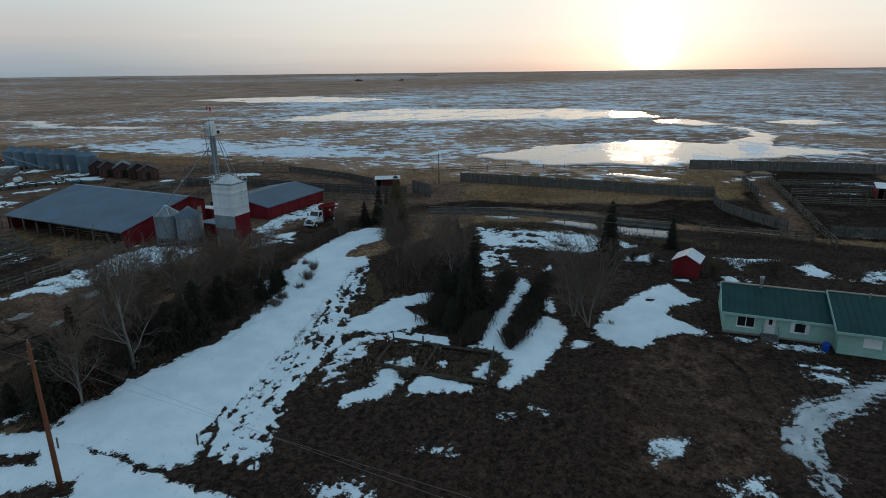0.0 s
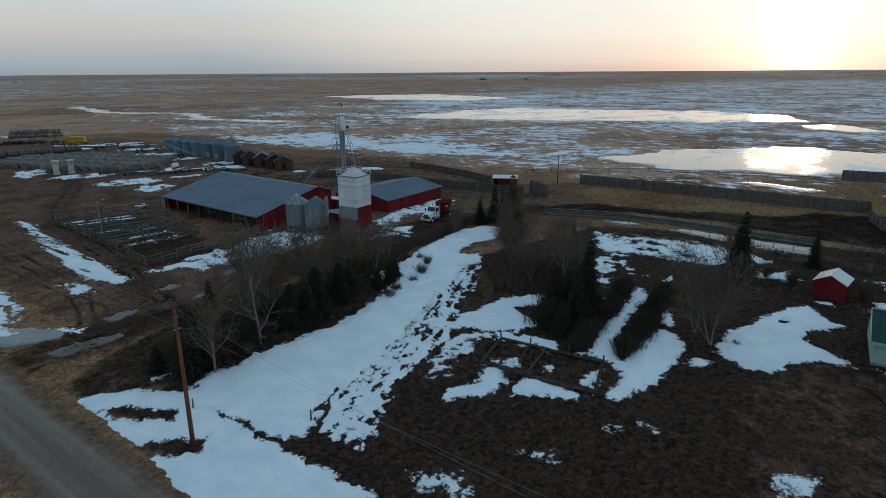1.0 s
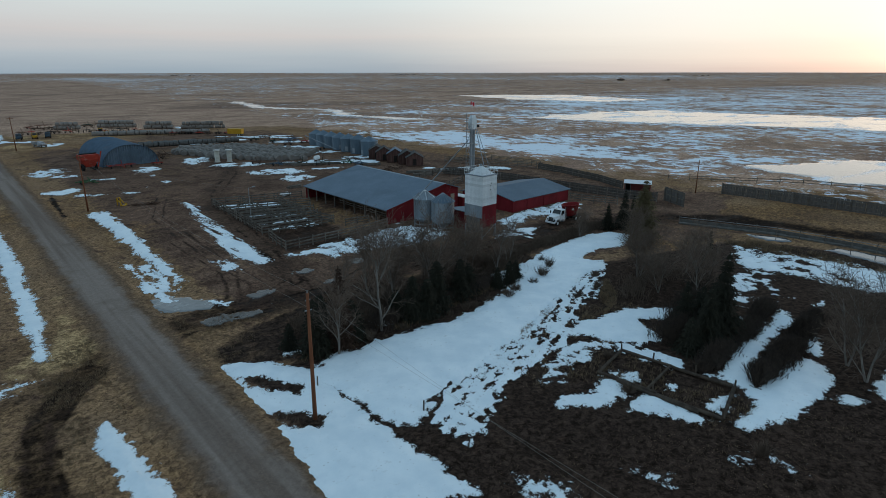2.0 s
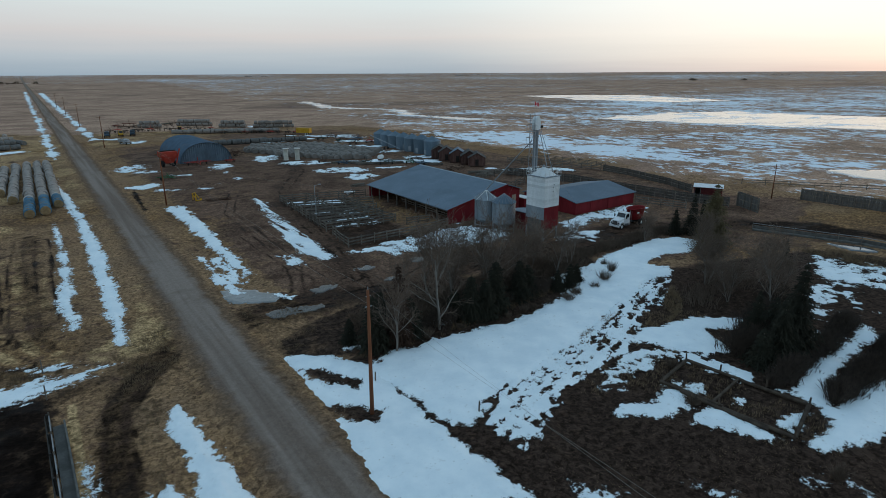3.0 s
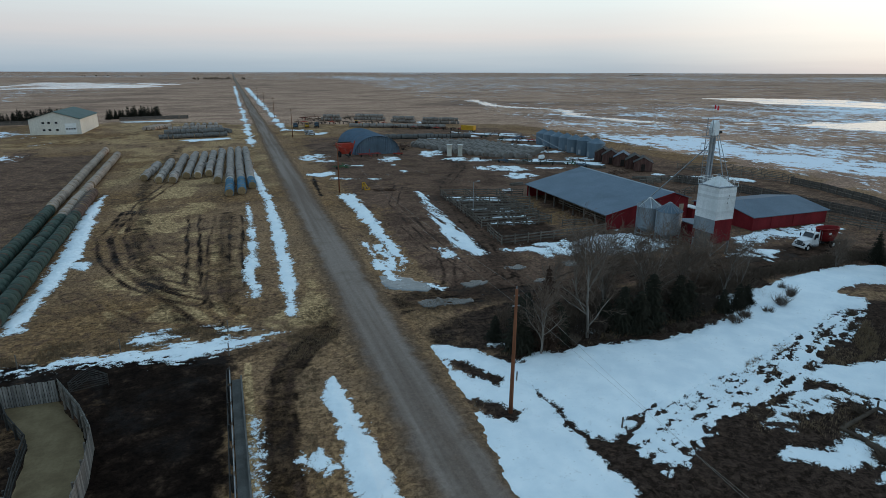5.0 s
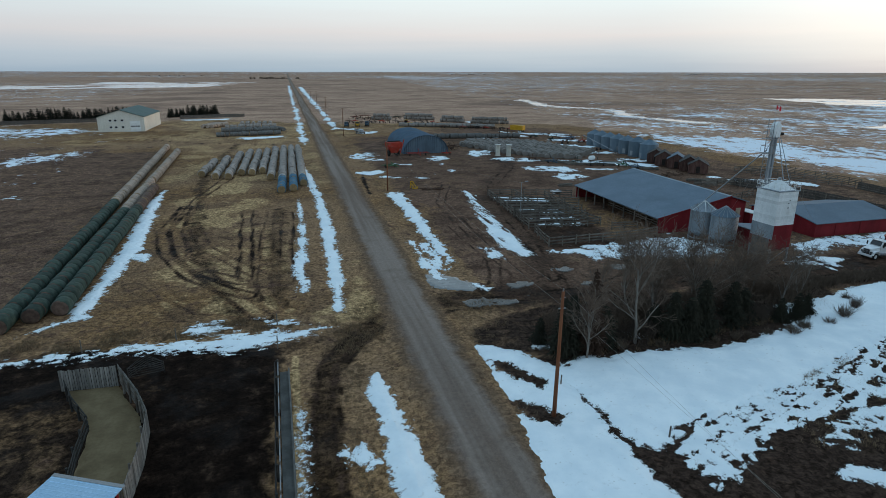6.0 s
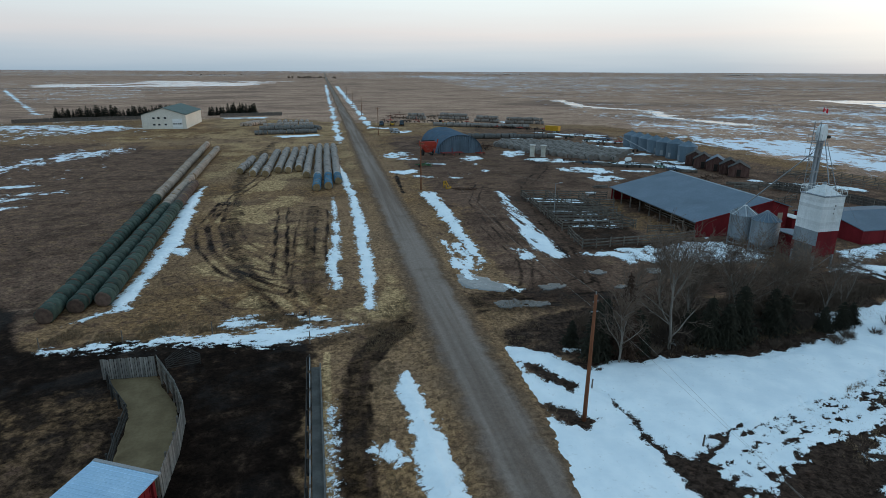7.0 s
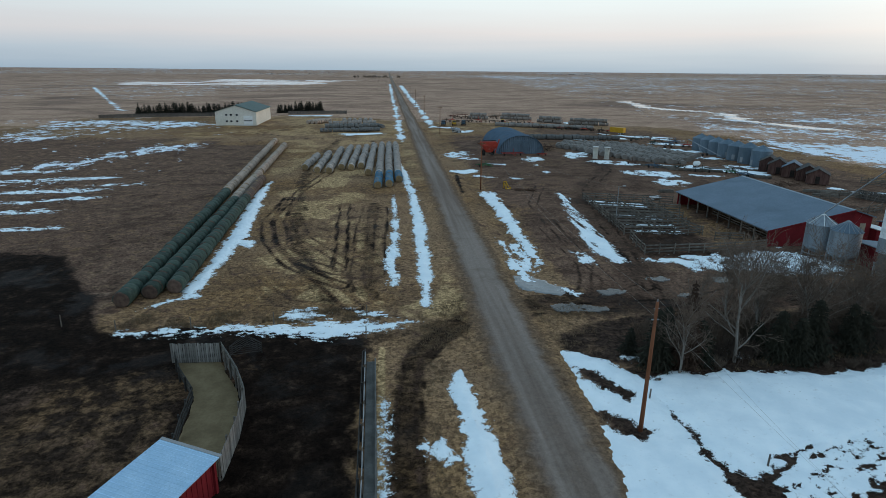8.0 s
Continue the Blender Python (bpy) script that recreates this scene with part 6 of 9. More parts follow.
def spruce_mesh(seed, tall, wide, power=0.85):
    rng = random.Random(seed)
    trunk, crown = Shape(), Shape()
    trunk.tube((0, 0, -0.1), (0, 0, tall * 0.97), 0.016 * tall, 0.015, 7)
    levels = int(tall * 3.8)
    for i in range(levels):
        f = (i + rng.random() * 0.6) / levels
        z = tall * (0.05 + 0.93 * f)
        reach = wide * (1 - f) ** power * rng.uniform(0.75, 1.15) + 0.12
        n = max(6, int(13 * (1 - 0.5 * f)))
        a0 = rng.uniform(0, 6.28)
        for j in range(n):
            a = a0 + 6.283 * (j + rng.uniform(-0.3, 0.3)) / n
            r = reach * rng.uniform(0.62, 1.1)
            drop = r * rng.uniform(0.12, 0.42) * (1 - 0.5 * f)
            d, s = Vector((math.cos(a), math.sin(a), 0)), Vector((-math.sin(a), math.cos(a), 0))
            tip = Vector((0, 0, z - drop)) + d * r
            steps = 4
            for q in range(steps):
                u = (q + 0.5) / steps
                base = Vector((0, 0, z - drop * u * u + 0.05)) + d * (r * u * 0.92)
                w_ = r * 0.30 * (1.1 - u) + 0.10
                for side in (-1, 1):
                    e = base + s * side * w_ + d * w_ * rng.uniform(0.4, 0.9) - Vector((0, 0, w_ * rng.uniform(0.15, 0.6)))
                    up = Vector((0, 0, 0.05 + 0.05 * rng.random()))
                    b0, b1 = base - d * w_ * 0.35, base + d * w_ * 0.45
                    crown.add([b0, b1, e, base + up], [(0, 1, 2), (0, 2, 3), (3, 2, 1)])
            crown.add([Vector((0, 0, z)) + d * r * 0.6 + s * 0.07, Vector((0, 0, z)) + d * r * 0.6 - s * 0.07, tip, Vector((0, 0, z + 0.07)) + d * r * 0.6], [(0, 1, 2), (1, 3, 2), (3, 0, 2)])
    crown.tube((0, 0, tall * 0.93), (0, 0, tall * 1.02), 0.06, 0.01, 5)
    return trunk.mesh("trunk", M_BARK), crown.mesh("crown", M_NEEDLE)


SPRUCES = [spruce_mesh(21, 8, 2.5), spruce_mesh(22, 8, 2.9), spruce_mesh(23, 8, 2.0), spruce_mesh(24, 4, 2.2), spruce_mesh(27, 4.5, 2.1, 0.5), spruce_mesh(28, 5, 1.9, 0.6)]
SPRUCE_TALL = [8, 8, 8, 4, 4.5, 5]
RUSTY = [spruce_mesh(25, 8, 2.6, 0.65)]
RUSTY[0][1].materials.clear()
RUSTY[0][1].materials.append(surface("olive_brown_needles", (0.066, 0.050, 0.024), (0.118, 0.094, 0.047), 2.0, 0.85, 0, 0.4))
TOP = [spruce_mesh(26, 6, 1.4)]
TOP[0][1].materials.clear()
TOP[0][1].materials.append(surface("reddish_dying_needles", (0.035, 0.020, 0.014), (0.065, 0.038, 0.026), 2.0, 0.85, 0, 0.4))


def spruce(k, x, y, tall, label, group="", kit=None, base=None):
    kit = kit or SPRUCES
    t = thing("spruce", label, "tree", Matrix.Translation((x, y, float(ground_z(np.array(x), np.array(y))) - 0.05)) @ Matrix.Rotation(RNG.uniform(0, 6.28), 4, "Z") @ Matrix.Scale(tall / (base or SPRUCE_TALL[k]), 4), group)
    part("trunk", kit[k][0], None, t)
    part("crown", kit[k][1], None, t, "dark needle crown")
    return t


def shrub_mesh(seed, tall, wide, stems, mat, name="twigs"):
    rng = random.Random(seed)
    s = Shape()
    for _ in range(stems):
        a, lean = rng.uniform(0, 6.28), rng.uniform(0.05, 0.9) * wide / tall
        d = Vector((math.cos(a) * lean, math.sin(a) * lean, 1)).normalized()
        p = Vector((math.cos(a), math.sin(a), 0)) * rng.uniform(0, 0.18 * wide)
        p.z = -0.05
        h = tall * rng.uniform(0.6, 1.05)
        q = p + d * h * 0.5
        s.tube(p, q, 0.020, 0.014, 3, False)
        for _ in range(3):
            e = q + twist(d, rng.uniform(0.1, 0.5), rng) * h * rng.uniform(0.35, 0.55)
            s.tube(q, e, 0.014, 0.007, 3, False)
            f = p.lerp(q, rng.uniform(0.4, 0.95))
            e = f + twist(d, rng.uniform(0.2, 0.7), rng) * h * rng.uniform(0.25, 0.45)
            s.tube(f, e, 0.012, 0.006, 3, False)
    return s.mesh(name, mat)


SHRUBS = [shrub_mesh(31, 1.6, 1.4, 46, M_TWIG), shrub_mesh(32, 2.2, 1.6, 60, M_TWIG), shrub_mesh(33, 1.2, 1.5, 40, M_TWIG), shrub_mesh(34, 2.8, 1.8, 70, M_TWIGPALE)]


def shrub(k, x, y, size, label="bare brown shrub with many thin stems", group=""):
    return single("shrub", SHRUBS[k], None, label, "shrub", Matrix.Translation((x, y, float(ground_z(np.array(x), np.array(y))))) @ Matrix.Rotation(RNG.uniform(0, 6.28), 4, "Z") @ Matrix.Scale(size, 4), group)


M_HEDGE = surface("dark_hedge_twigs", (0.042, 0.031, 0.025), (0.098, 0.074, 0.059), 3.0, 0.9, 0, 0.3)

# shelterbelt between the drive and the snowfield
BELT = "trees of the shelterbelt"
bare_tree(0, 30.7, 44.8, 10.2, "tall bare poplar with pale bark in the shelterbelt", BELT)
bare_tree(1, 24.6, 42.9, 6.9, "slim bare young tree at the snow's edge", BELT)
for k, x, y, tall in [(4, 40.8, 48.8, 8.6), (2, 36.0, 49.6, 8.0), (2, 45.4, 49.8, 7.4), (1, 52.0, 49.4, 6.6), (0, 34.0, 52.0, 7.8), (1, 28.6, 49.4, 6.6), (4, 48.6, 51.0, 6.6), (2, 38.6, 53.4, 7.0), (1, 43.0, 53.0, 7.2), (5, 55.8, 50.8, 5.4)]:
    bare_tree(k, x, y, tall, "bare grey-brown tree in the shelterbelt", BELT)
for k, x, y, tall in [(5, 23.2, 44.6, 5.6), (4, 27.4, 45.0, 4.2), (5, 25.0, 46.6, 5.0), (5, 34.9, 45.0, 5.0), (4, 36.4, 44.4, 4.4), (5, 38.4, 45.2, 5.8), (5, 42.4, 45.9, 5.0), (4, 44.4, 46.6, 3.8), (4, 33.6, 46.2, 3.4), (3, 48.6, 45.9, 2.6), (3, 50.4, 45.6, 3.1), (4, 52.2, 46.2, 2.6), (3, 22.0, 47.4, 2.6)]:
    spruce(k, x, y, tall, "dark dense spruce under the bare trees", BELT)
spruce(0, 25.8, 44.3, 8.1, "spruce with a reddish dying top", BELT, TOP, 6)
for k, x, y, s in [(0, 46.8, 42.4, 0.9), (2, 49.0, 43.2, 0.9), (2, 44.4, 43.0, 0.8), (2, 42.2, 43.2, 0.7), (0, 40.6, 43.0, 0.7), (2, 38.4, 43.0, 0.6), (2, 32.6, 43.6, 0.7), (0, 28.6, 43.8, 0.8)]:
    shrub(k, x, y, s, "low bare brown shrub at the snow's edge", "shrubs in the snow")
for i in range(26):
    x = RNG.uniform(22.5, 62)
    shrub(RNG.choice([0, 1, 2, 3]), x, RNG.uniform(44.2, 47.5) + 0.12 * (x - 22) + RNG.uniform(0, 4), RNG.uniform(0.8, 1.3), "bare brown shrub under the shelterbelt trees", "shelterbelt shrubs")
for x, y, k, s in [(55.5, 44.6, 0, 1.1), (52.6, 43.6, 2, 0.9), (58.8, 46.3, 1, 0.8), (49.2, 43.6, 2, 1.0), (47.2, 43.2, 2, 0.7), (42.0, 43.0, 2, 0.5), (60.3, 48.7, 0, 0.7)]:
    shrub(k, x, y, s, "rounded bare shrub standing in the snow", "shrubs in the snow")


def brush(name, label, line, half, tall, count, seed, mat=None):
    """A strip of brush along a line: many thin stems, one mesh."""
    rng = random.Random(seed)
    s = Shape()
    seg = [(Vector((*a, 0)), Vector((*b, 0))) for a, b in zip(line, line[1:])]
    lens = [(b - a).length for a, b in seg]
    for _ in range(count):
        a, b = rng.choices(seg, lens)[0]
        d = (b - a).normalized()
        at_ = rng.random()
        p = a.lerp(b, at_)
        off = max(-1.6, min(1.6, rng.gauss(0, 0.5))) * half * (0.75 + 0.35 * math.sin(p.x * 1.3 + seed) * math.sin(p.y * 0.9 + p.x * 0.4))
        p = p + Vector((-d.y, d.x, 0)) * off
        p.z = float(ground_z(np.array(p.x), np.array(p.y))) - 0.05
        h = tall * rng.uniform(0.5, 1.05) * max(0.35, 1 - 0.4 * abs(off) / half) * (0.85 + 0.2 * math.sin(p.x * 0.9 + 2 * seed))
        u = twist(Vector((0, 0, 1)), rng.uniform(0, 0.6), rng)
        q = p + u * h * 0.55
        s.tube(p, q, 0.024, 0.018, 3, False)
        for _ in range(4):
            e = q + twist(u, rng.uniform(0.1, 0.55), rng) * h * rng.uniform(0.3, 0.5)
            s.tube(p.lerp(q, rng.uniform(0.5, 1.0)), e, 0.016, 0.009, 3, False)
    return single(name, s, mat or M_TWIG, label, "hedge", None, "", "stuff")


brush("undergrowth", "dark tangled undergrowth beneath the shelterbelt trees", [(22.5, 46.2), (30, 45.6), (40, 46.0), (50, 47.2)], 1.7, 2.1, 1900, 40, M_HEDGE)
brush("hedge", "clipped row of dense dark bare hedge", [(46.4, 19.6), (56, 20.2), (66.8, 21.8)], 1.15, 1.9, 3600, 41, M_HEDGE)
brush("hedge", "second row of dense dark bare hedge", [(48.0, 15.6), (57, 15.9), (67.0, 17.2)], 1.25, 2.1, 4000, 42, M_HEDGE)
brush("undergrowth", "brown tangled brush behind the shelterbelt", [(24, 49.4), (34, 49.2), (46, 50.6), (58, 51.6)], 2.6, 2.7, 2000, 49)
brush("hedge", "dark brush beside the muddy drive", [(54, 53.5), (62, 53.5), (72, 54.0), (80, 54.5), (84, 52)], 1.8, 1.7, 2400, 43)
brush("hedge", "bare willow brush along the ditch pond", [(88.5, 36), (91.2, 26), (91.6, 14), (91, 5), (89, 0), (91.5, -11), (94, -30)], 1.0, 1.1, 900, 44)
brush("hedge", "scrub behind the garden shed", [(82, 3), (83, -6), (88, -16), (89, -28)], 1.6, 1.1, 800, 45)
brush("hedge", "tangled bare bushes in the garden", [(57, 33), (61, 35), (66, 36), (69, 33)], 2.4, 1.8, 380, 46, M_TWIGPALE)
brush("hedge", "dark thicket round the garden spruces", [(49.5, 23.4), (54, 25), (60, 26.6), (66, 29)], 2.4, 3.2, 2300, 47, M_HEDGE)
brush("hedge", "scrubby brush at the pen fences", [(97, -2), (98, -12), (96, -22), (100, -36)], 1.4, 1.1, 700, 48)

# garden trees
GARDEN = "garden spruces"
for k, x, y, tall in [(3, 49.6, 22.2, 3.6), (1, 51.6, 21.6, 6.4), (1, 53.0, 24.6, 5.6), (0, 54.2, 21.6, 8.9), (3, 56.6, 24.6, 4.2)]:
    spruce(k, x, y, tall, "tall dark garden spruce", GARDEN)
for k, x, y, tall, text in [(0, 84.3, 51.3, 6.6, "dark spruce by the drive"), (2, 83.4, 49.2, 6.2, "dark narrow spruce by the drive"), (1, 81.5, 52.5, 4.6, "small dark spruce by the drive"), (0, 76.3, 11.2, 9.0, "tall spruce near the garden shed"), (2, 87.6, 4.2, 5.2, "small dark spruce by the ditch"), (2, 77.0, 33.5, 4.6, "small dark spruce in the garden")]:
    spruce(k, x, y, tall, text)
spruce(0, 80.0, 45.4, 9.6, "broad olive-brown conifer in the garden", "", RUSTY, 8)
for k, x, y, tall, text in [(4, 55.4, 9.6, 8.4, "spreading bare tree with pale branches by the lawn"), (5, 57.5, 11.6, 7.8, "bare pale tree by the lawn"), (3, 66.0, 37.0, 5.8, "pale thin-stemmed tree clump"), (3, 63.5, 36.0, 5.2, "pale thin-stemmed tree clump"), (2, 71.0, 33.5, 6.2, "bare grey tree in the garden"), (4, 66.0, 29.0, 6.2, "bare dark garden tree"), (1, 62.0, 27.5, 6.6, "bare dark garden tree"), (3, 74.2, 52.6, 4.2, "small pale bare tree"), (3, 79.5, 13.0, 5.6, "bare tree beside the spruce"), (3, 76.0, 44.5, 5.4, "pale bare garden tree"), (3, 61.5, 32.0, 5.0, "pale bare garden tree")]:
    bare_tree(k, x, y, tall, text)
for x, y, k, s in [(38.4, 11.3, 0, 0.8), (38.9, 21.8, 2, 0.9), (42.8, 26.4, 2, 0.8), (77.2, -1.6, 1, 1.2), (78.6, 5.6, 1, 1.0), (56.6, 7.6, 2, 0.6), (80.5, -8.5, 1, 1.2), (81.5, -17.5, 3, 0.9), (79.5, 8.5, 1, 1.1), (81.0, -2.2, 0, 1.0), (62.8, 12.5, 2, 0.8), (60.5, 40.2, 2, 0.8), (57.0, 37.5, 0, 0.7)]:
    shrub(k, x, y, s, "bare brown garden shrub", "garden shrubs")

# spruces sheltering the hall
for i in range(76):
    x = -134 + i * 1.26
    if -79 < x < -64:
        continue
    spruce((1, 4, 1, 5)[i % 4], x + RNG.uniform(-0.6, 0.6), 335 + 0.36 * (x + 134) + RNG.uniform(-3, 3), RNG.uniform(4.6, 7.4), "dark spruce in a row behind the hall", "spruces behind the hall")


def far_grove(x, y, long, tall, count, seed, deg=0):
    rng = random.Random(seed)
    s = Shape()
    for _ in range(count):
        px_, py_ = rng.uniform(-long / 2, long / 2), rng.uniform(-12, 12)
        h = tall * rng.uniform(0.5, 1.1)
        for _ in range(14):
            c = Vector((px_ + rng.gauss(0, h * 0.22), py_ + rng.gauss(0, h * 0.22), h * rng.uniform(0.25, 1.0)))
            r = h * rng.uniform(0.12, 0.25)
            s.add([c + Vector(v) * r for v in ((1, 0, 0), (-0.5, 0.9, 0), (-0.5, -0.9, 0), (0, 0, 0.9), (0, 0, -0.8))], [(0, 1, 3), (1, 2, 3), (2, 0, 3), (1, 0, 4), (2, 1, 4), (0, 2, 4)])
        s.tube((px_, py_, 0), (px_, py_, h * 0.6), 0.2, 0.1, 4, False)
    single("far_trees", s, M_TWIG, "distant dark clump of farm trees", "trees", spin(x, y, deg), "", "stuff")


far_grove(1500, 960, 70, 6, 18, 61, 40)
far_grove(1560, 860, 30, 5, 8, 62, 40)
far_grove(-30, 1900, 150, 7, 40, 63)
far_grove(-420, 2600, 260, 7, 40, 64)
far_grove(900, 2900, 260, 10, 60, 65, 15)
far_grove(1900, 2500, 300, 11, 60, 66, 30)
far_grove(2900, 200, 160, 9, 40, 67, 90)
far_grove(2600, 1300, 200, 9, 40, 68, 60)


def tufts(label, area, count, seed, tall=0.35, blades=6, mat=None):
    """Dry grass blades scattered over an area."""
    rng = random.Random(seed)
    s = Shape()
    x0, x1 = min(p[0] for p in area), max(p[0] for p in area)
    y0, y1 = min(p[1] for p in area), max(p[1] for p in area)
    x = np.array([rng.uniform(x0, x1) for _ in range(count * 3)])
    y = np.array([rng.uniform(y0, y1) for _ in range(count * 3)])
    ok = (inside(x, y, area) > 0) & (fbm(x / 2.2, y / 2.2, 3, seed) > -0.1)
    z = ground_z(x, y)
    for px_, py_, pz in list(zip(x[ok], y[ok], z[ok]))[:count]:
        for _ in range(blades):
            a = rng.uniform(0, 6.28)
            h = tall * rng.uniform(0.5, 1.2)
            b = Vector((px_ + rng.gauss(0, 0.10), py_ + rng.gauss(0, 0.10), pz - 0.03))
            d = Vector((math.cos(a), math.sin(a), 0))
            w_ = Vector((-d.y, d.x, 0)) * 0.018
            s.add([b - w_, b + w_, b + d * h * 0.45 + Vector((0, 0, h))], [(0, 1, 2)])
    single("dry_grass", s, mat or M_GRASSTUFT, label, "grass", None, "", "stuff")


tufts("tufts of dry grass along the east road verge", [(15, 22), (17, 22), (17, 48), (26, 57), (15, 62), (14, 48)], 1300, 71, 0.22)
tufts("tufts of dry grass along the west road verge", [(2.6, 24), (3.6, 24), (3.6, 40), (5.5, 48), (7.6, 46), (7.6, 62), (2.8, 58), (2.6, 40)], 1500, 72, 0.22)
tufts("dry grass strip on the snowfield", [(38.4, 34.2), (46, 35.9), (49, 37.2), (48.6, 37.9), (46, 37.0), (38.4, 35.1)], 420, 73, 0.3)
tufts("brown weeds standing in the worn snow", [(47.5, 33.2), (54, 35), (60, 38.8), (61, 37.6), (55, 33.4), (50, 32)], 700, 81, 0.5, 6)
tufts("dry weeds poking through the garden snow", [(30, 33), (52, 37), (58, 30), (50, 25), (34, 27)], 1600, 74, 0.2, 5)
tufts("dry grass round the wooden garden bed", [(37, 27.5), (44.5, 28.5), (45.5, 14), (39.0, 13)], 500, 75, 0.3)
tufts("dry grass under the shelterbelt", [(21, 44), (30, 43.2), (60, 47), (62, 52), (40, 45.5), (24, 46.5)], 1800, 76, 0.4)
tufts("dry grass on the western field", [(-26, 57), (2, 58), (1, 120), (-20, 120)], 4200, 77, 0.22, 5)
tufts("tall dry grass along the ditch pond", [(88, 37), (92.5, 34), (92.5, -2), (89, -2)], 1500, 78, 0.6)
tufts("dead grass scattered on the dark lawn", [(22, 24), (56, 8), (56, -6), (30, -12), (22, 5)], 2600, 79, 0.10, 4)
tufts("dry grass by the pen fence", [(-28, 55.5), (-1, 56.5), (0, 60), (-26, 60)], 1500, 80, 0.3)


# ---- poles and wires ----
def utility_pole(x, y, tall, label, r=0.17, arm=False, lean=0.0):
    p = thing("utility_pole", label, "utility pole", pose(x, y, float(ground_z(np.array(x), np.array(y))), lean, 0, 0), "poles along the road")
    part("pole", Shape().tube((0, 0, -0.2), (0, 0, tall), r, r * 0.62, 12), M_POLE, p, "", True)
    part("insulator", Shape().tube((0, 0, tall), (0, 0, tall + 0.22), 0.05, 0.035, 8), M_STEEL, p)
    part("bolt", Shape().tube((-0.2, 0, tall - 0.5), (0.22, 0, tall - 0.5), 0.02, n=6), M_STEEL, p)
    part("bracket", Shape().beam((-0.28, 0, tall - 1.3), (0.28, 0, tall - 1.3), 0.06, 0.08), M_STEEL, p)
    if arm:
        part("cross_arm", Shape().box(-0.9, 0.9, -0.07, 0.05, tall - 0.5, tall - 0.38), M_POLE, p)
    return p


utility_pole(17.9, 35.3, 10.2, "tall reddish-brown wooden utility pole in the snow", 0.17, False, 1.0)
utility_pole(20.0, 125.2, 10.6, "reddish wooden utility pole beside the road", 0.16, True)
utility_pole(21.0, 240.0, 11.0, "wooden utility pole farther along the road", 0.16, True)
utility_pole(21.0, 345.0, 11.0, "distant wooden utility pole along the road", 0.16, True)
utility_pole(21.0, 450.0, 11.0, "distant wooden utility pole along the road", 0.16, True)
utility_pole(21.0, 560.0, 11.0, "distant wooden utility pole along the road", 0.16, True)
utility_pole(121.9, 57.6, 7.0, "weathered wooden pole out in the pasture", 0.12)
utility_pole(18.3, -45.0, 10.2, "wooden utility pole south of the farm", 0.17)

l = thing("yard_light", "thin grey yard light pole among the corrals", "yard light", pose(39.0, 95.0, 0))
part("pole", Shape().tube((0, 0, 0), (0, 0, 6.3), 0.08, 0.06, 8), M_STEEL, l)
part("arm", Shape().beam((0, 0, 6.2), (0.9, 0, 6.4), 0.05, 0.05), M_STEEL, l)
part("lamp", Shape().box(0.7, 1.2, -0.13, 0.13, 6.3, 6.46), M_STEEL, l)


def wire(label, a, b, sag, n=14, r=0.006):
    s = Shape()
    a, b = Vector(a), Vector(b)
    for i in range(n + 1):
        p = a.lerp(b, i / n) - Vector((0, 0, sag * 4 * (i / n) * (1 - i / n)))
        s.v += [(p.x + r * c, p.y, p.z + r * q) for c, q in ((1, 0), (0, 1), (-1, 0), (0, -1))]
        if i:
            s.f += [(4 * i - 4 + j, 4 * i - 4 + (j + 1) % 4, 4 * i + (j + 1) % 4, 4 * i + j) for j in range(4)]
    return single("power_line", s, M_WIRE, label, "wire", None, "power lines")


M_WIRE = surface("pale_aluminium_wire", (0.26, 0.24, 0.21), (0.34, 0.31, 0.28), 2.0, 0.6, 0.3, 0.0)
wire("thin power line sagging above the verge", (17.9, 35.1, 10.4), (18.3, -45, 10.3), 2.4)
wire("lower power line sagging above the verge", (18.2, 35.1, 8.9), (19.6, -45, 8.9), 0.9)
wire("thin power line over the yard entrance", (17.9, 35.3, 10.3), (20.0, 125.2, 10.7), 1.5)
wire("lower power line over the yard entrance", (18.1, 35.3, 8.9), (20.8, 125.2, 10.2), 1.6)
wire("power line along the road", (20.0, 125.2, 10.7), (21.0, 240.0, 11.1), 1.5)
wire("power line along the distant road", (21.0, 240.0, 11.1), (21.0, 345.0, 11.1), 1.5)
wire("service line to the cattle yard", (20.0, 125.2, 10.0), (39.0, 95.0, 6.2), 0.8)


# ---- fences ----
def along(line, step):
    """Points every step along a line, with the direction there."""
    out = []
    for a, b in zip(line, line[1:]):
        a, b = Vector((*a, 0)), Vector((*b, 0))
        n = max(1, round((b - a).length / step))
        out += [(a.lerp(b, i / n), (b - a).normalized()) for i in range(n)]
    b = Vector((*line[-1], 0))
    return out + [(b, out[-1][1])]


def gz(p):
    return float(ground_z(np.array(p[0]), np.array(p[1])))


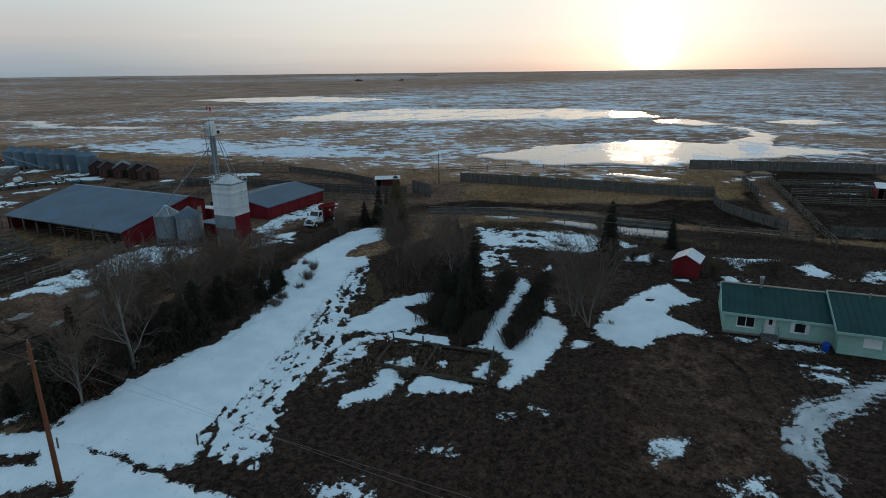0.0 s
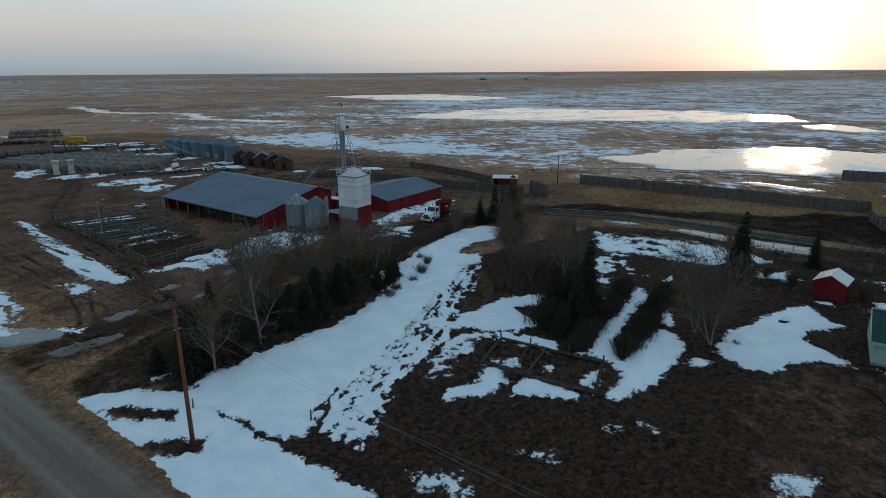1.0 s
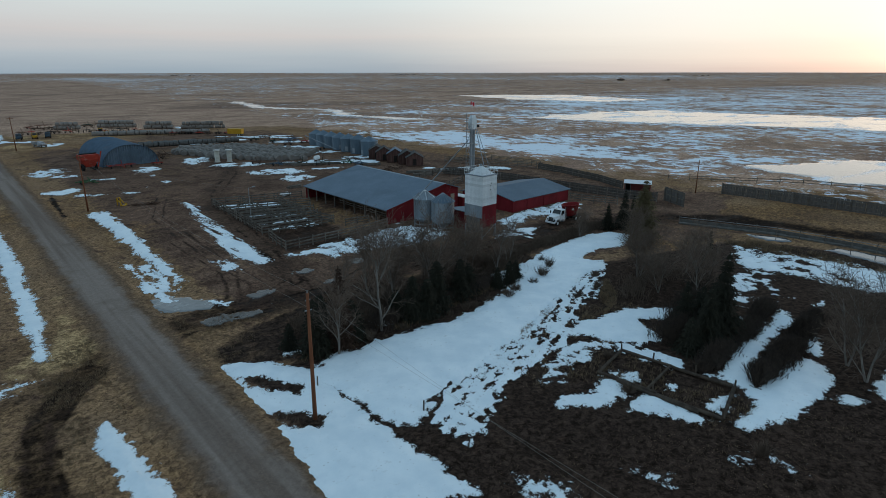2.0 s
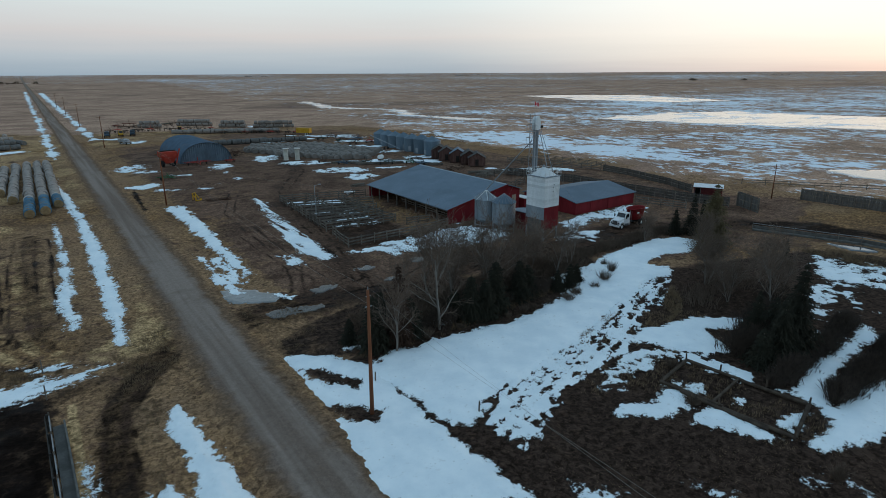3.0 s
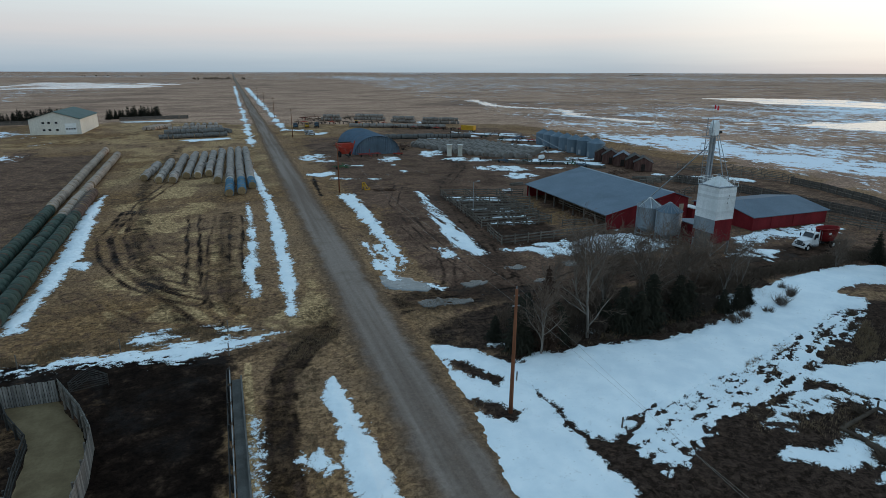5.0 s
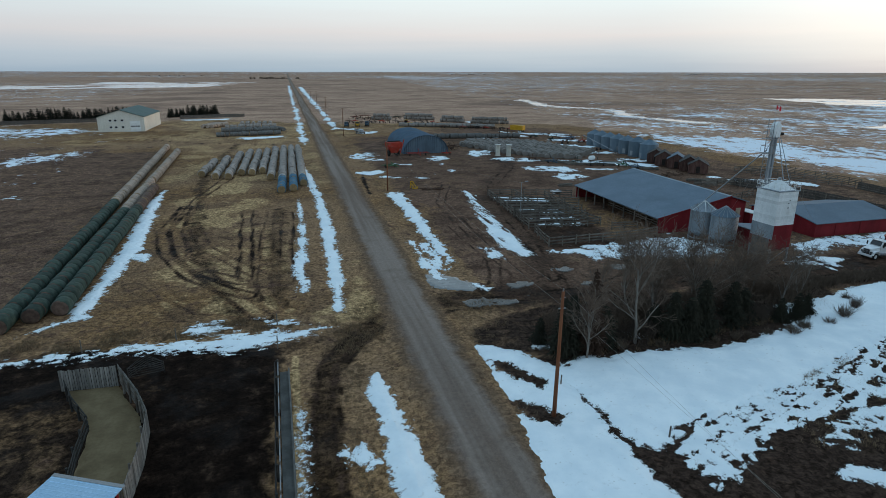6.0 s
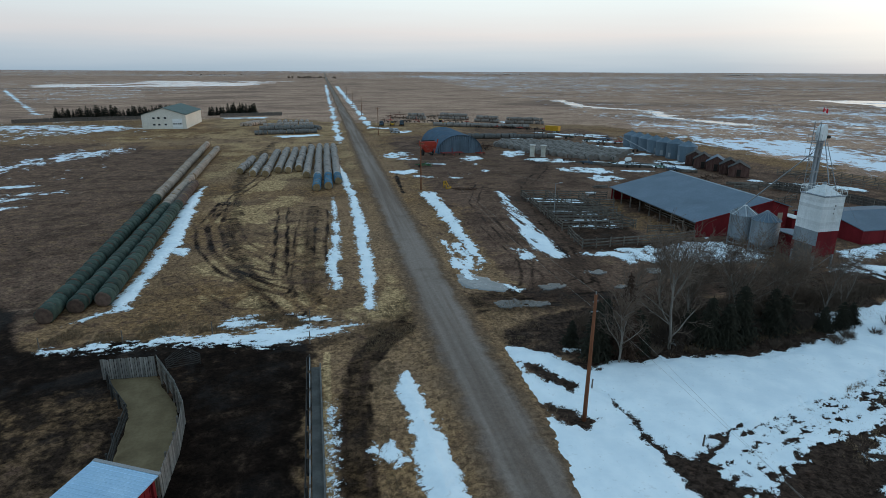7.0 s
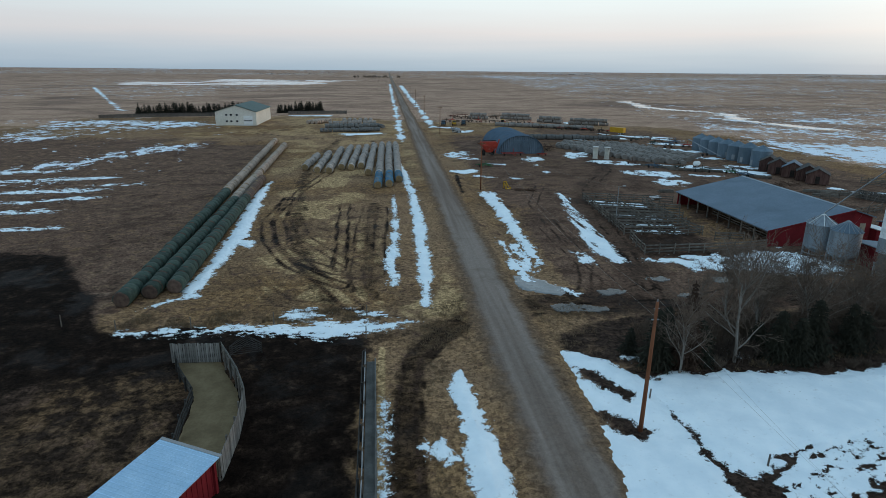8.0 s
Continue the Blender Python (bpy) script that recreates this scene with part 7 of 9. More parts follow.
def rail_fence(label, line, tall=1.45, rails=3, step=2.6, group="corral fences", mat=None):
    f = thing("fence", label, "fence", None, group)
    rng = random.Random(int(line[0][0] * 31 + line[0][1] * 17))
    ps = along(line, step)
    for p, d in ps:
        h = tall + rng.uniform(0.0, 0.18)
        z = gz(p)
        part("post", Shape().tube((p.x, p.y, z - 0.1), (p.x + rng.gauss(0, 0.03), p.y + rng.gauss(0, 0.03), z + h), 0.09, 0.08, 7), mat or M_RAIL, f)
    for (p, d), (q, _) in zip(ps, ps[1:]):
        side = Vector((-d.y, d.x, 0)) * 0.11
        for k in range(rails):
            z = tall * (k + 0.8) / (rails + 0.1)
            part("rail", Shape().beam(p + side + Vector((0, 0, gz(p) + z + rng.gauss(0, 0.025))) - d * 0.08, q + side + Vector((0, 0, gz(q) + z + rng.gauss(0, 0.025))) + d * 0.08, 0.05, 0.19 if rails == 3 else 0.14), mat or M_RAIL, f)
    return f


M_DARKBOARD = surface("dark_weathered_boards", (0.072, 0.066, 0.061), (0.142, 0.131, 0.122), 1.2, 0.9, 0, 0.5, stain=0.4, streak=(4, 4, 0.4), vary=0.25)


def windbreak(label, line, tall=2.4, boards=True, board=0.2, gap=0.03, group="windbreak fences", mat=None, step=2.4):
    """A tall fence of upright boards on posts and rails; far ones have their boards in one mesh."""
    f = thing("windbreak_fence", label, "fence", None, group)
    rng = random.Random(int(line[0][0] * 13 + line[0][1] * 7) + 3)
    for p, d in along(line, step):
        part("post", Shape().tube((p.x, p.y, gz(p) - 0.1), (p.x, p.y, gz(p) + tall * 0.97), 0.09, 0.08, 7), M_RAIL, f)
    for a, b in zip(line, line[1:]):
        d = (Vector((*b, 0)) - Vector((*a, 0))).normalized()
        s = Vector((-d.y, d.x, 0)) * 0.12
        for z in (0.4, tall * 0.5, tall - 0.35):
            part("rail", Shape().beam(Vector((*a, gz(a) + z)) + s, Vector((*b, gz(b) + z)) + s, 0.05, 0.14), M_RAIL, f)
    joined = Shape()
    for p, d in along(line, board + gap):
        s = Vector((-d.y, d.x, 0)) * (0.17 + rng.gauss(0, 0.006))
        c = p + s
        h = tall + rng.gauss(0, 0.03)
        m = Matrix.Translation((c.x, c.y, gz(p))) @ Matrix.Rotation(math.atan2(d.y, d.x), 4, "Z") @ Matrix.Rotation(rng.gauss(0, 0.008), 4, "Y")
        if boards:
            part("board", Shape().box(-board / 2, board / 2, -0.012, 0.012, 0.06, h, m), mat or M_WOOD, f)
        else:
            joined.box(-board / 2, board / 2, -0.012, 0.012, 0.06, h, m)
    if not boards:
        tagged(part("boarding", joined, mat or M_WOOD, f, "upright grey boards"), kind="stuff")
    return f


# corrals west of the barn
rail_fence("weathered rail fence of the corral", [(39.2, 113.9), (51.5, 110.8), (56, 109)])
rail_fence("weathered rail fence along the corral alley", [(39.2, 113.9), (38.9, 107), (38.0, 95), (37.3, 87.0)])
rail_fence("weathered rail fence dividing the corral", [(38.9, 107.2), (48.8, 103.6), (54, 102)])
rail_fence("grey rail fence dividing the corral", [(38.6, 101.2), (47, 99.2), (52, 98.0)])
rail_fence("grey rail fence across the corral", [(38.0, 95.6), (44, 94.6), (50.3, 93.8)])
rail_fence("grey rail fence of the sorting pen", [(37.6, 91.0), (44, 90.4), (49.6, 90.0)])
rail_fence("weathered rail fence by the sorting gate", [(37.3, 87.0), (43, 86.6), (50.0, 86.2)])
rail_fence("weathered rail fence inside the corral", [(38.8, 104.2), (47, 101.5), (53, 100)])
rail_fence("old rail fence inside the corral", [(38.3, 98.4), (45, 97.0), (51.5, 95.8)])
rail_fence("old rail fence across the sorting pens", [(37.8, 93.2), (44, 92.4), (50, 91.8)])
rail_fence("old rail fence beside the sorting pens", [(44.5, 113), (44.0, 104), (43.4, 94), (43.2, 86.7)])
rail_fence("cross rail fence of the corral", [(50.2, 109.8), (49.4, 101), (49.0, 90), (49.6, 86.3)])
rail_fence("grey rail fence of the loading pen", [(37.3, 84.5), (36.6, 80.5), (36.2, 76.6)])
rail_fence("weathered rail fence facing the drive", [(36.2, 76.6), (43, 77.0), (50, 77.2), (55.5, 78.2)])
rail_fence("short rail fence inside the barn yard", [(50.3, 83.0), (54.8, 82.6)], 1.3)
rail_fence("weathered rail fence behind the barn", [(76, 92), (84, 96), (93, 100)], 1.5)
rail_fence("stacked rail panels behind the barn", [(88, 110), (96, 112), (102, 110), (108, 106)], 1.6, 5)
rail_fence("rail fence beside the red shed", [(96.2, 71.2), (97.6, 66.5), (99, 62)], 1.4)
rail_fence("rail fence of the long pasture", [(112, 126), (118, 112), (122, 102)], 1.6, 4, 3.0)
rail_fence("rail fence round the northern yard", [(112, 128), (124, 124), (126, 104)], 1.5, 4, 3.0)
windbreak("long grey board windbreak beyond the red shed", [(97.5, 112), (102.6, 94), (103.6, 77), (105.0, 66), (107.5, 58.5)], 1.9, False, 0.2, 0.03, "windbreak fences", M_DARKBOARD)
windbreak("outer board windbreak of the grass lane", [(121.6, 101), (121.2, 93), (117.8, 79.6), (114.6, 71)], 1.7, False, 0.22, 0.03, "windbreak fences", M_DARKBOARD)
windbreak("grey board windbreak at the end of the lane", [(109.8, 58.2), (106.8, 52.6)], 2.8, False, 0.25)
windbreak("tall grey board windbreak in the pasture", [(125.1, 53.5), (126.3, 27.8), (126.0, 5.7), (127.5, -0.8)], 2.3, False, 0.30, 0.012, "windbreak fences", M_DARKBOARD)
windbreak("curved grey board fence of the holding pen", [(127.5, -0.8), (121.3, -1.0), (115.3, -2.6), (109.4, -7.0), (104.2, -11.7)], 1.8, False, 0.22, 0.05)
windbreak("far grey board windbreak by the slough", [(163.6, 5.4), (169.6, -22.9), (172, -60)], 2.5, False, 0.3, 0.012, "windbreak fences", M_DARKBOARD)
windbreak("short board fence beside the alley", [(146.8, -6.3), (131.2, -8.8)], 1.8, False)
windbreak("grey board fence of the feedlot", [(103.1, -17.6), (104.4, -26), (106, -60)], 1.9, False, 0.25)
rail_fence("pale rail fence of the cattle alley", [(152, -11.5), (144.2, -12.6), (126.6, -14.4), (109.1, -16.1), (104.3, -16.4)], 1.5, 4, 3.0, "feedlot fences")
rail_fence("pale rail fence at the lot gate", [(107.9, -15.9), (102, -16.8), (96.6, -17.4)], 1.4, 3, 2.6, "feedlot fences")
rail_fence("rail fence across the feedlot", [(136.7, -15.2), (140.4, -32), (145, -62)], 1.5, 4, 3.2, "feedlot fences")
rail_fence("second rail fence across the feedlot", [(147.0, -13.6), (150.5, -34), (156, -66)], 1.5, 4, 3.2, "feedlot fences")
rail_fence("third rail fence across the feedlot", [(127.5, -15.2), (131, -33), (136, -62)], 1.5, 4, 3.2, "feedlot fences")
rail_fence("low rail fence along the lane", [(99.9, 0.6), (99.5, -10.5), (101, -15)], 1.2, 3, 2.8, "feedlot fences")
rail_fence("wire and post fence by the frozen slough", [(133, 70), (150, 46), (158, 20), (160, 6)], 1.1, 2, 5.0, "pasture fences")
windbreak("long weathered board fence before the spruces", [(-146, 318), (-134, 324), (-84, 338)], 1.9, False, 0.6, 0.05, "windbreak fences", M_DARKBOARD, 6)
windbreak("weathered board fence east of the hall", [(-56, 346), (-40, 352), (-24, 354)], 1.9, False, 0.5, 0.05, "windbreak fences", M_DARKBOARD, 5)


M_IRON = surface("dark_iron", (0.030, 0.028, 0.026), (0.065, 0.060, 0.055), 2.0, 0.7, 0.2, 0.2)


def feed_bunk(label, line, tall=0.75):
    """A long concrete trough with a neck rail above it."""
    f = thing("feed_bunk", label, "feed bunk", None, "feed bunks")
    for a, b in zip(line, line[1:]):
        d = (Vector((*b, 0)) - Vector((*a, 0))).normalized()
        s = Vector((-d.y, d.x, 0))
        A, B = Vector((*a, 0)), Vector((*b, 0))
        part("trough_wall", Shape().beam(A + Vector((0, 0, tall / 2)), B + Vector((0, 0, tall / 2)), 0.12, tall), M_CONC, f, "grey concrete lip")
        part("trough_floor", Shape().beam(A + s * 0.42 + Vector((0, 0, 0.14)), B + s * 0.42 + Vector((0, 0, 0.14)), 0.70, 0.24), M_CONC, f)
        part("neck_rail", Shape().tube(A + s * 0.85 + Vector((0, 0, 1.25)), B + s * 0.85 + Vector((0, 0, 1.25)), 0.045, n=6), M_STEEL, f)
    for p, d in along(line, 3.0):
        s = Vector((-d.y, d.x, 0)) * 0.85
        part("post", Shape().tube(p + s, p + s + Vector((0, 0, 1.5)), 0.06, n=6), M_RAIL, f)
    return f


M_CONC = surface("worn_concrete", (0.09, 0.084, 0.076), (0.16, 0.15, 0.137), 1.0, 0.9, 0, 0.3)
feed_bunk("long concrete feed bunk along the feed lane", [(99.4, 4.9), (99.4, 12.9), (100.2, 22.7), (99.5, 33.0), (94.8, 46.9)])
rail_fence("dark steel feeding rail beside the cattle pen", [(-2.2, 2), (-2.2, 30), (-2.5, 46.9)], 1.25, 3, 2.8, "pen rails", M_IRON)
feed_bunk("long grey feed bunk beside the cattle pen", [(-1.15, 2), (-1.15, 30), (-1.5, 46.9)], 0.6)

# calf pen in front of the calf shed
M_PENBOARD = surface("pale_weathered_slats", (0.145, 0.138, 0.128), (0.265, 0.252, 0.235), 1.2, 0.9, 0, 0.5, stain=0.4, streak=(4, 4, 0.4), vary=0.3)
PEN = "pen windbreak panels"
windbreak("grey slatted windbreak panel of the calf pen", [(-15.2, 48.4), (-19.3, 48.5)], 1.9, True, 0.14, 0.04, PEN, M_PENBOARD, 2.0)
windbreak("curved grey slatted windbreak of the calf pen", [(-15.2, 48.4), (-12.7, 43.6), (-11.4, 40.4), (-11.0, 36.5), (-11.0, 32.2)], 1.9, True, 0.14, 0.035, PEN, M_PENBOARD, 2.0)
rail_fence("dark steel rail fence of the calf pen", [(-19.3, 48.5), (-17.6, 45), (-15.7, 41.9), (-15.3, 38), (-14.6, 33.5)], 1.2, 3, 2.4, "pen rails", M_IRON)
single("straw_bedding", grid_mesh("straw_bedding", np.arange(-20, -10.5, 0.3), np.arange(32, 49, 0.3), 0.22 * ease(inside(*np.meshgrid(np.arange(-20, -10.5, 0.3), np.arange(32, 49, 0.3)), [(-19.3, 48.4), (-15.2, 48.4), (-12.6, 43.6), (-11.3, 40.3), (-10.9, 32.4), (-14.9, 32.6), (-15.3, 38), (-15.7, 41.9)]), -0.3, 0.5) - 0.10 + 0.03 * fbm(*[c / 0.8 for c in np.meshgrid(np.arange(-20, -10.5, 0.3), np.arange(32, 49, 0.3))], 3, 91)), None, "trodden pale straw bedding in the calf pen", "straw", None, "", "stuff").data.materials.append(surface("trodden_straw", (0.150, 0.103, 0.055), (0.235, 0.168, 0.094), 0.5, 0.95, 0, 0.6, 10))


def gate_creep():
    c = thing("creep_panel", "triangular steel panel pen standing in the mud", "panel", spin(-14.6, 49.2, 14) @ Matrix.Diagonal((1.25, 1.1, 0.8, 1)))
    for z in (0.25, 0.5, 0.75, 1.0, 1.25):
        part("bar", Shape().tube((0, 0, z), (2.2, 0, z), 0.025, n=5), M_IRON, c)
        part("bar", Shape().tube((2.2, 0, z), (1.2, 1.6, z), 0.025, n=5), M_IRON, c)
        part("bar", Shape().tube((1.2, 1.6, z), (0, 0, z), 0.025, n=5), M_IRON, c)
    for x, y in ((0, 0), (2.2, 0), (1.2, 1.6)):
        part("corner_post", Shape().tube((x, y, 0), (x, y, 1.35), 0.035, n=6), M_IRON, c)
        part("brace", Shape().tube((x, y, 1.3), (1.15, 0.55, 2.2), 0.025, n=5), M_IRON, c)


gate_creep()
for x, y in [(-2.6, 57.5), (-2.5, 52.2), (-12, 56.2), (-20, 55.6), (-27, 55.2), (-33, 57)]:
    single("fence_post", Shape().tube((0, 0, -0.1), (0.02, 0.01, 1.3), 0.06, 0.05, 7), M_RAIL, "slim weathered fence post in old snow", "post", pose(x, y, gz((x, y))), "pen fence posts")
for x, y in [(20.3, 39.2), (24.6, 30.6)]:
    single("fence_post", Shape().tube((0, 0, -0.1), (0.05, 0.02, 1.0), 0.07, 0.06, 7), M_RAIL, "short weathered post standing in the snow", "post", pose(x, y, 0))


def garden_bed():
    g_ = thing("garden_bed", "sunken garden bed edged with old logs and posts", "garden bed")
    rng = random.Random(17)
    cs = [(39.9, 25.3), (44.9, 26.3), (45.9, 16.4), (40.6, 15.0)]
    for a, b in zip(cs, cs[1:] + cs[:1]):
        a, b = Vector((*a, 0.16)), Vector((*b, 0.16))
        n = 2 if (b - a).length > 6 else 1
        for i in range(n):
            p, q = a.lerp(b, i / n), a.lerp(b, (i + 1) / n)
            part("log", Shape().tube(p + Vector((rng.gauss(0, 0.06), rng.gauss(0, 0.06), 0)), q + Vector((rng.gauss(0, 0.06), rng.gauss(0, 0.06), 0.02)), rng.uniform(0.14, 0.18), rng.uniform(0.11, 0.15), 10), M_LOG, g_)
    for x, y in cs + [(45.7, 19.6), (45.4, 23.4), (40.2, 20.4)]:
        part("post", Shape().tube((x, y, -0.1), (x + rng.gauss(0, 0.05), y, rng.uniform(0.7, 1.05)), 0.08, 0.07, 7), M_LOG, g_)
    part("log", Shape().tube((40.2, 21.0, 0.14), (45.6, 21.8, 0.16), 0.13, 0.11, 9), M_LOG, g_)
    part("log", Shape().tube((39.7, 23.4, 0.15), (40.2, 16.6, 0.15), 0.16, 0.12, 9), M_LOG, g_)


M_LOG = surface("weathered_brown_logs", (0.045, 0.032, 0.024), (0.100, 0.076, 0.058), 1.4, 0.9, 0, 0.6, streak=(1, 1, 1), vary=0.2)
garden_bed()


# ---- bales ----
def bale_mesh(seed, r=0.92, half=0.74, mats=None):
    rng = random.Random(seed)
    s = Shape()
    n = 18
    prof = [(-half, 0.0), (-half, r * 0.55), (-half - 0.01, r * 0.90), (-half + 0.06, r), (-half * 0.3, r * 1.015), (half * 0.4, r * 1.01), (half - 0.06, r), (half + 0.01, r * 0.90), (half, r * 0.55), (half, 0.0)]
    lump = [1 + rng.gauss(0, 0.012) for _ in range(n)]
    for i in range(n):
        a = 2 * math.pi * i / n
        c, q = math.cos(a) * lump[i], math.sin(a) * lump[i]
        if q < -0.8:
            q *= 0.96
        for y, rr in prof:
            s.v.append((c * rr, y, q * rr + r * 0.95))
    k = len(prof)
    for i in range(n):
        j = (i + 1) % n
        s.f += [(i * k + m, i * k + m + 1, j * k + m + 1, j * k + m) for m in range(k - 1)]
    me = s.mesh("bale", None, True)
    for m in mats:
        me.materials.append(m)
    for p in me.polygons:
        c = p.center
        p.material_index = 1 if abs(c.y) > half - 0.09 and math.hypot(c.x, c.z - r * 0.95) < r * 0.93 else 0
    return me


M_HAY = surface("cut_hay_ends", (0.20, 0.135, 0.070), (0.32, 0.225, 0.125), 2.5, 0.95, 0, 0.8, 8, vary=0.2)
M_NETGREEN = surface("dark_green_net_wrap", (0.026, 0.042, 0.034), (0.055, 0.078, 0.062), 1.8, 0.75, 0, 0.5, 9, vary=0.28)
M_NETGREY = surface("weathered_grey_net_wrap", (0.25, 0.215, 0.190), (0.43, 0.375, 0.335), 1.8, 0.85, 0, 0.6, 9, vary=0.22)
M_NETPINK = surface("faded_tan_net_wrap", (0.25, 0.195, 0.155), (0.40, 0.315, 0.255), 1.8, 0.85, 0, 0.6, 9, vary=0.2)
M_NETBROWN = surface("brown_rotting_net_wrap", (0.070, 0.045, 0.036), (0.14, 0.095, 0.075), 1.8, 0.85, 0, 0.6, 9, vary=0.25)
M_NETBLUE = surface("blue_net_wrap", (0.035, 0.105, 0.165), (0.065, 0.16, 0.235), 1.8, 0.75, 0, 0.5, 9, vary=0.2)
M_NETDULL = surface("dull_grey_net_wrap", (0.090, 0.087, 0.082), (0.170, 0.164, 0.156), 1.8, 0.85, 0, 0.6, 9, vary=0.25)
M_NETOLD = surface("old_rotting_bale_wrap", (0.175, 0.152, 0.135), (0.290, 0.258, 0.232), 0.35, 0.9, 0, 0.6, 12, vary=0.2)
BALES = {k: [bale_mesh(100 + i, mats=[m, M_HAY if k != "green" else M_NETBROWN]) for i in range(3)] for k, m in (("green", M_NETGREEN), ("grey", M_NETGREY), ("tan", M_NETPINK), ("brown", M_NETBROWN), ("blue", M_NETBLUE), ("dull", M_NETDULL))}
BALE_WORDS = {"green": "round hay bale wrapped in dark green net", "grey": "round hay bale in weathered grey net wrap", "tan": "round hay bale in faded tan net wrap", "brown": "round hay bale with brown rotting wrap", "blue": "round hay bale wrapped in blue net", "dull": "round hay bale in dull grey wrap"}
BALE_RNG = random.Random(5)


def bale(kind, x, y, z, deg, group):
    m = Matrix.Translation((x + BALE_RNG.gauss(0, 0.05), y, gz((x, y)) + z - 0.03)) @ Matrix.Rotation(radians(deg + BALE_RNG.gauss(0, 1.5)), 4, "Z") @ Matrix.Diagonal((BALE_RNG.uniform(0.95, 1.04), 1.0, BALE_RNG.uniform(0.93, 1.03), 1))
    return single("hay_bale", BALES[kind][BALE_RNG.randrange(3)], None, BALE_WORDS[kind], "bale", m, group)


REST = {}


def set_bale(kind, x, y, z, deg, group, single_out):
    """One bale: a thing of its own, or one of the many that stand too far off."""
    if single_out:
        bale(kind, x, y, z, deg, group)
    else:
        REST.setdefault(kind, []).append((x, y, z - 0.03, deg))


def bale_row(a, b, kinds, group, singles=999):
    """Bales end to end from a to b; kinds: (share of the way, kind) in order."""
    a, b = Vector((*a, 0)), Vector((*b, 0))
    n = int((b - a).length / 1.53)
    deg = math.degrees(math.atan2(b.y - a.y, b.x - a.x)) - 90
    for i in range(n):
        f = (i + 0.5) / n
        p = a.lerp(b, f)
        kind = next(k for share, k in kinds if f <= share)
        set_bale(kind, p.x, p.y, 0, deg, group, i < singles)


LONG = "long rows of wrapped bales"
bale_row((-29.0, 61.6), (-39.6, 212), [(0.40, "green"), (1.0, "tan")], LONG)
bale_row((-27.0, 64.0), (-34.2, 199), [(0.36, "green"), (1.0, "tan")], LONG)
bale_row((-24.9, 65.6), (-29.0, 136), [(0.70, "green"), (1.0, "brown")], LONG)
TEN = "rows of bales by the road"
for i, (x0, y0, x1, y1, blue) in enumerate([(-21.6, 152.5, -20.6, 174, 0), (-17.9, 147.5, -17.6, 179, 0), (-14.9, 146.8, -14.9, 189, 0), (-12.2, 152.5, -12.2, 193, 0), (-9.7, 151.8, -9.6, 193, 0), (-7.3, 153.8, -7.0, 195, 0), (-5.0, 143.5, -4.6, 198, 0), (-2.4, 127.3, -2.2, 201, 0.19), (0.1, 128.6, 0.1, 202, 0.19), (2.3, 134.6, 2.4, 202, 0.11)]):
    bale_row((x0, y0), (x1, y1), [(blue, "blue"), (1.0, "grey")], TEN, 10 if blue else 3)
for i in range(16):
    x, y = -27 + i * 1.55, 248 + 0.28 * (i + 1)
    REST.setdefault("dull", []).append((x, y, 0, 90))
    if 0 < i < 15:
        REST["dull"].append((x, y + 0.9, 1.62, 90))
for i in range(13):
    REST["dull"] += [(-25 + i * 1.6, 262 + 0.3 * i, 0, 90), (-25 + i * 1.6, 263.6 + 0.3 * i, 0, 90)]
    REST["grey"].append((-25 + i * 1.6, 265 + 0.3 * i, 1.5, 90))
for i in range(6):
    REST["grey"] += [(-21.5 + i * 2.6, 296 + j * 1.55, 0, 0) for j in range(5)]
for j in range(3):
    REST.setdefault("tan", []).extend((-33.5 - j * 2.1 + 0.6 * i, 288 + i * 1.5, 0, -20) for i in range(9))
REST["dull"] += [(-2.5 - 0.6 * i, 266 + i * 1.5, 0, 20) for i in range(7)]


def bale_field(label, spots, kind, seed, deg=0):
    """Many bales too far off to count, in one mesh."""
    rng = random.Random(seed)
    s = Shape()
    src = BALES["dull" if kind == "old" else kind]
    data = [([v.co.copy() for v in me.vertices], [tuple(p.vertices) for p in me.polygons]) for me in src]
    for x, y, z, *turned in spots:
        vs, fs = data[rng.randrange(3)]
        m = Matrix.Translation((x + rng.gauss(0, 0.12), y + rng.gauss(0, 0.12), z)) @ Matrix.Rotation(radians((turned[0] if turned else deg) + rng.gauss(0, 2)), 4, "Z") @ Matrix.Scale(rng.uniform(0.9, 1.04), 4)
        s.add([m @ v for v in vs], fs)
    return single("hay_bales", s, {"grey": M_NETGREY, "dull": M_NETDULL, "tan": M_NETPINK, "old": M_NETOLD}[kind], label, "bales", None, "", "stuff")


for kind in sorted(REST):
    bale_field({'grey': 'rows of weathered grey net-wrapped bales', 'dull': 'stacks of dull grey bales beyond the field', 'tan': 'faded tan bales beyond the field'}[kind], REST[kind], kind, 80)
fx, fy = np.meshgrid(np.arange(54, 98, 1.80), np.arange(150, 215, 1.52))
fx = fx + 0.15 * (fy - 180)
ok = inside(fx, fy, [(57, 197), (63, 209), (85, 203), (95, 171), (83, 158), (73, 163), (64, 178)]) > 0.5
bale_field("packed field of old grey hay bales", [(a, b, -0.35 + 0.18 * math.sin(a * 0.9 + b * 0.31)) for a, b in zip(fx[ok], fy[ok])], "old", 81, -8)
def stack(a, b, layers=1):
    """Places of bales lying side by side from a to b."""
    n = int(math.dist(a, b) / 1.6)
    return [(a[0] + (b[0] - a[0]) * (i + 0.5 * k) / n, a[1] + (b[1] - a[1]) * (i + 0.5 * k) / n, 1.55 * k) for k in range(layers) for i in range(n - k)]


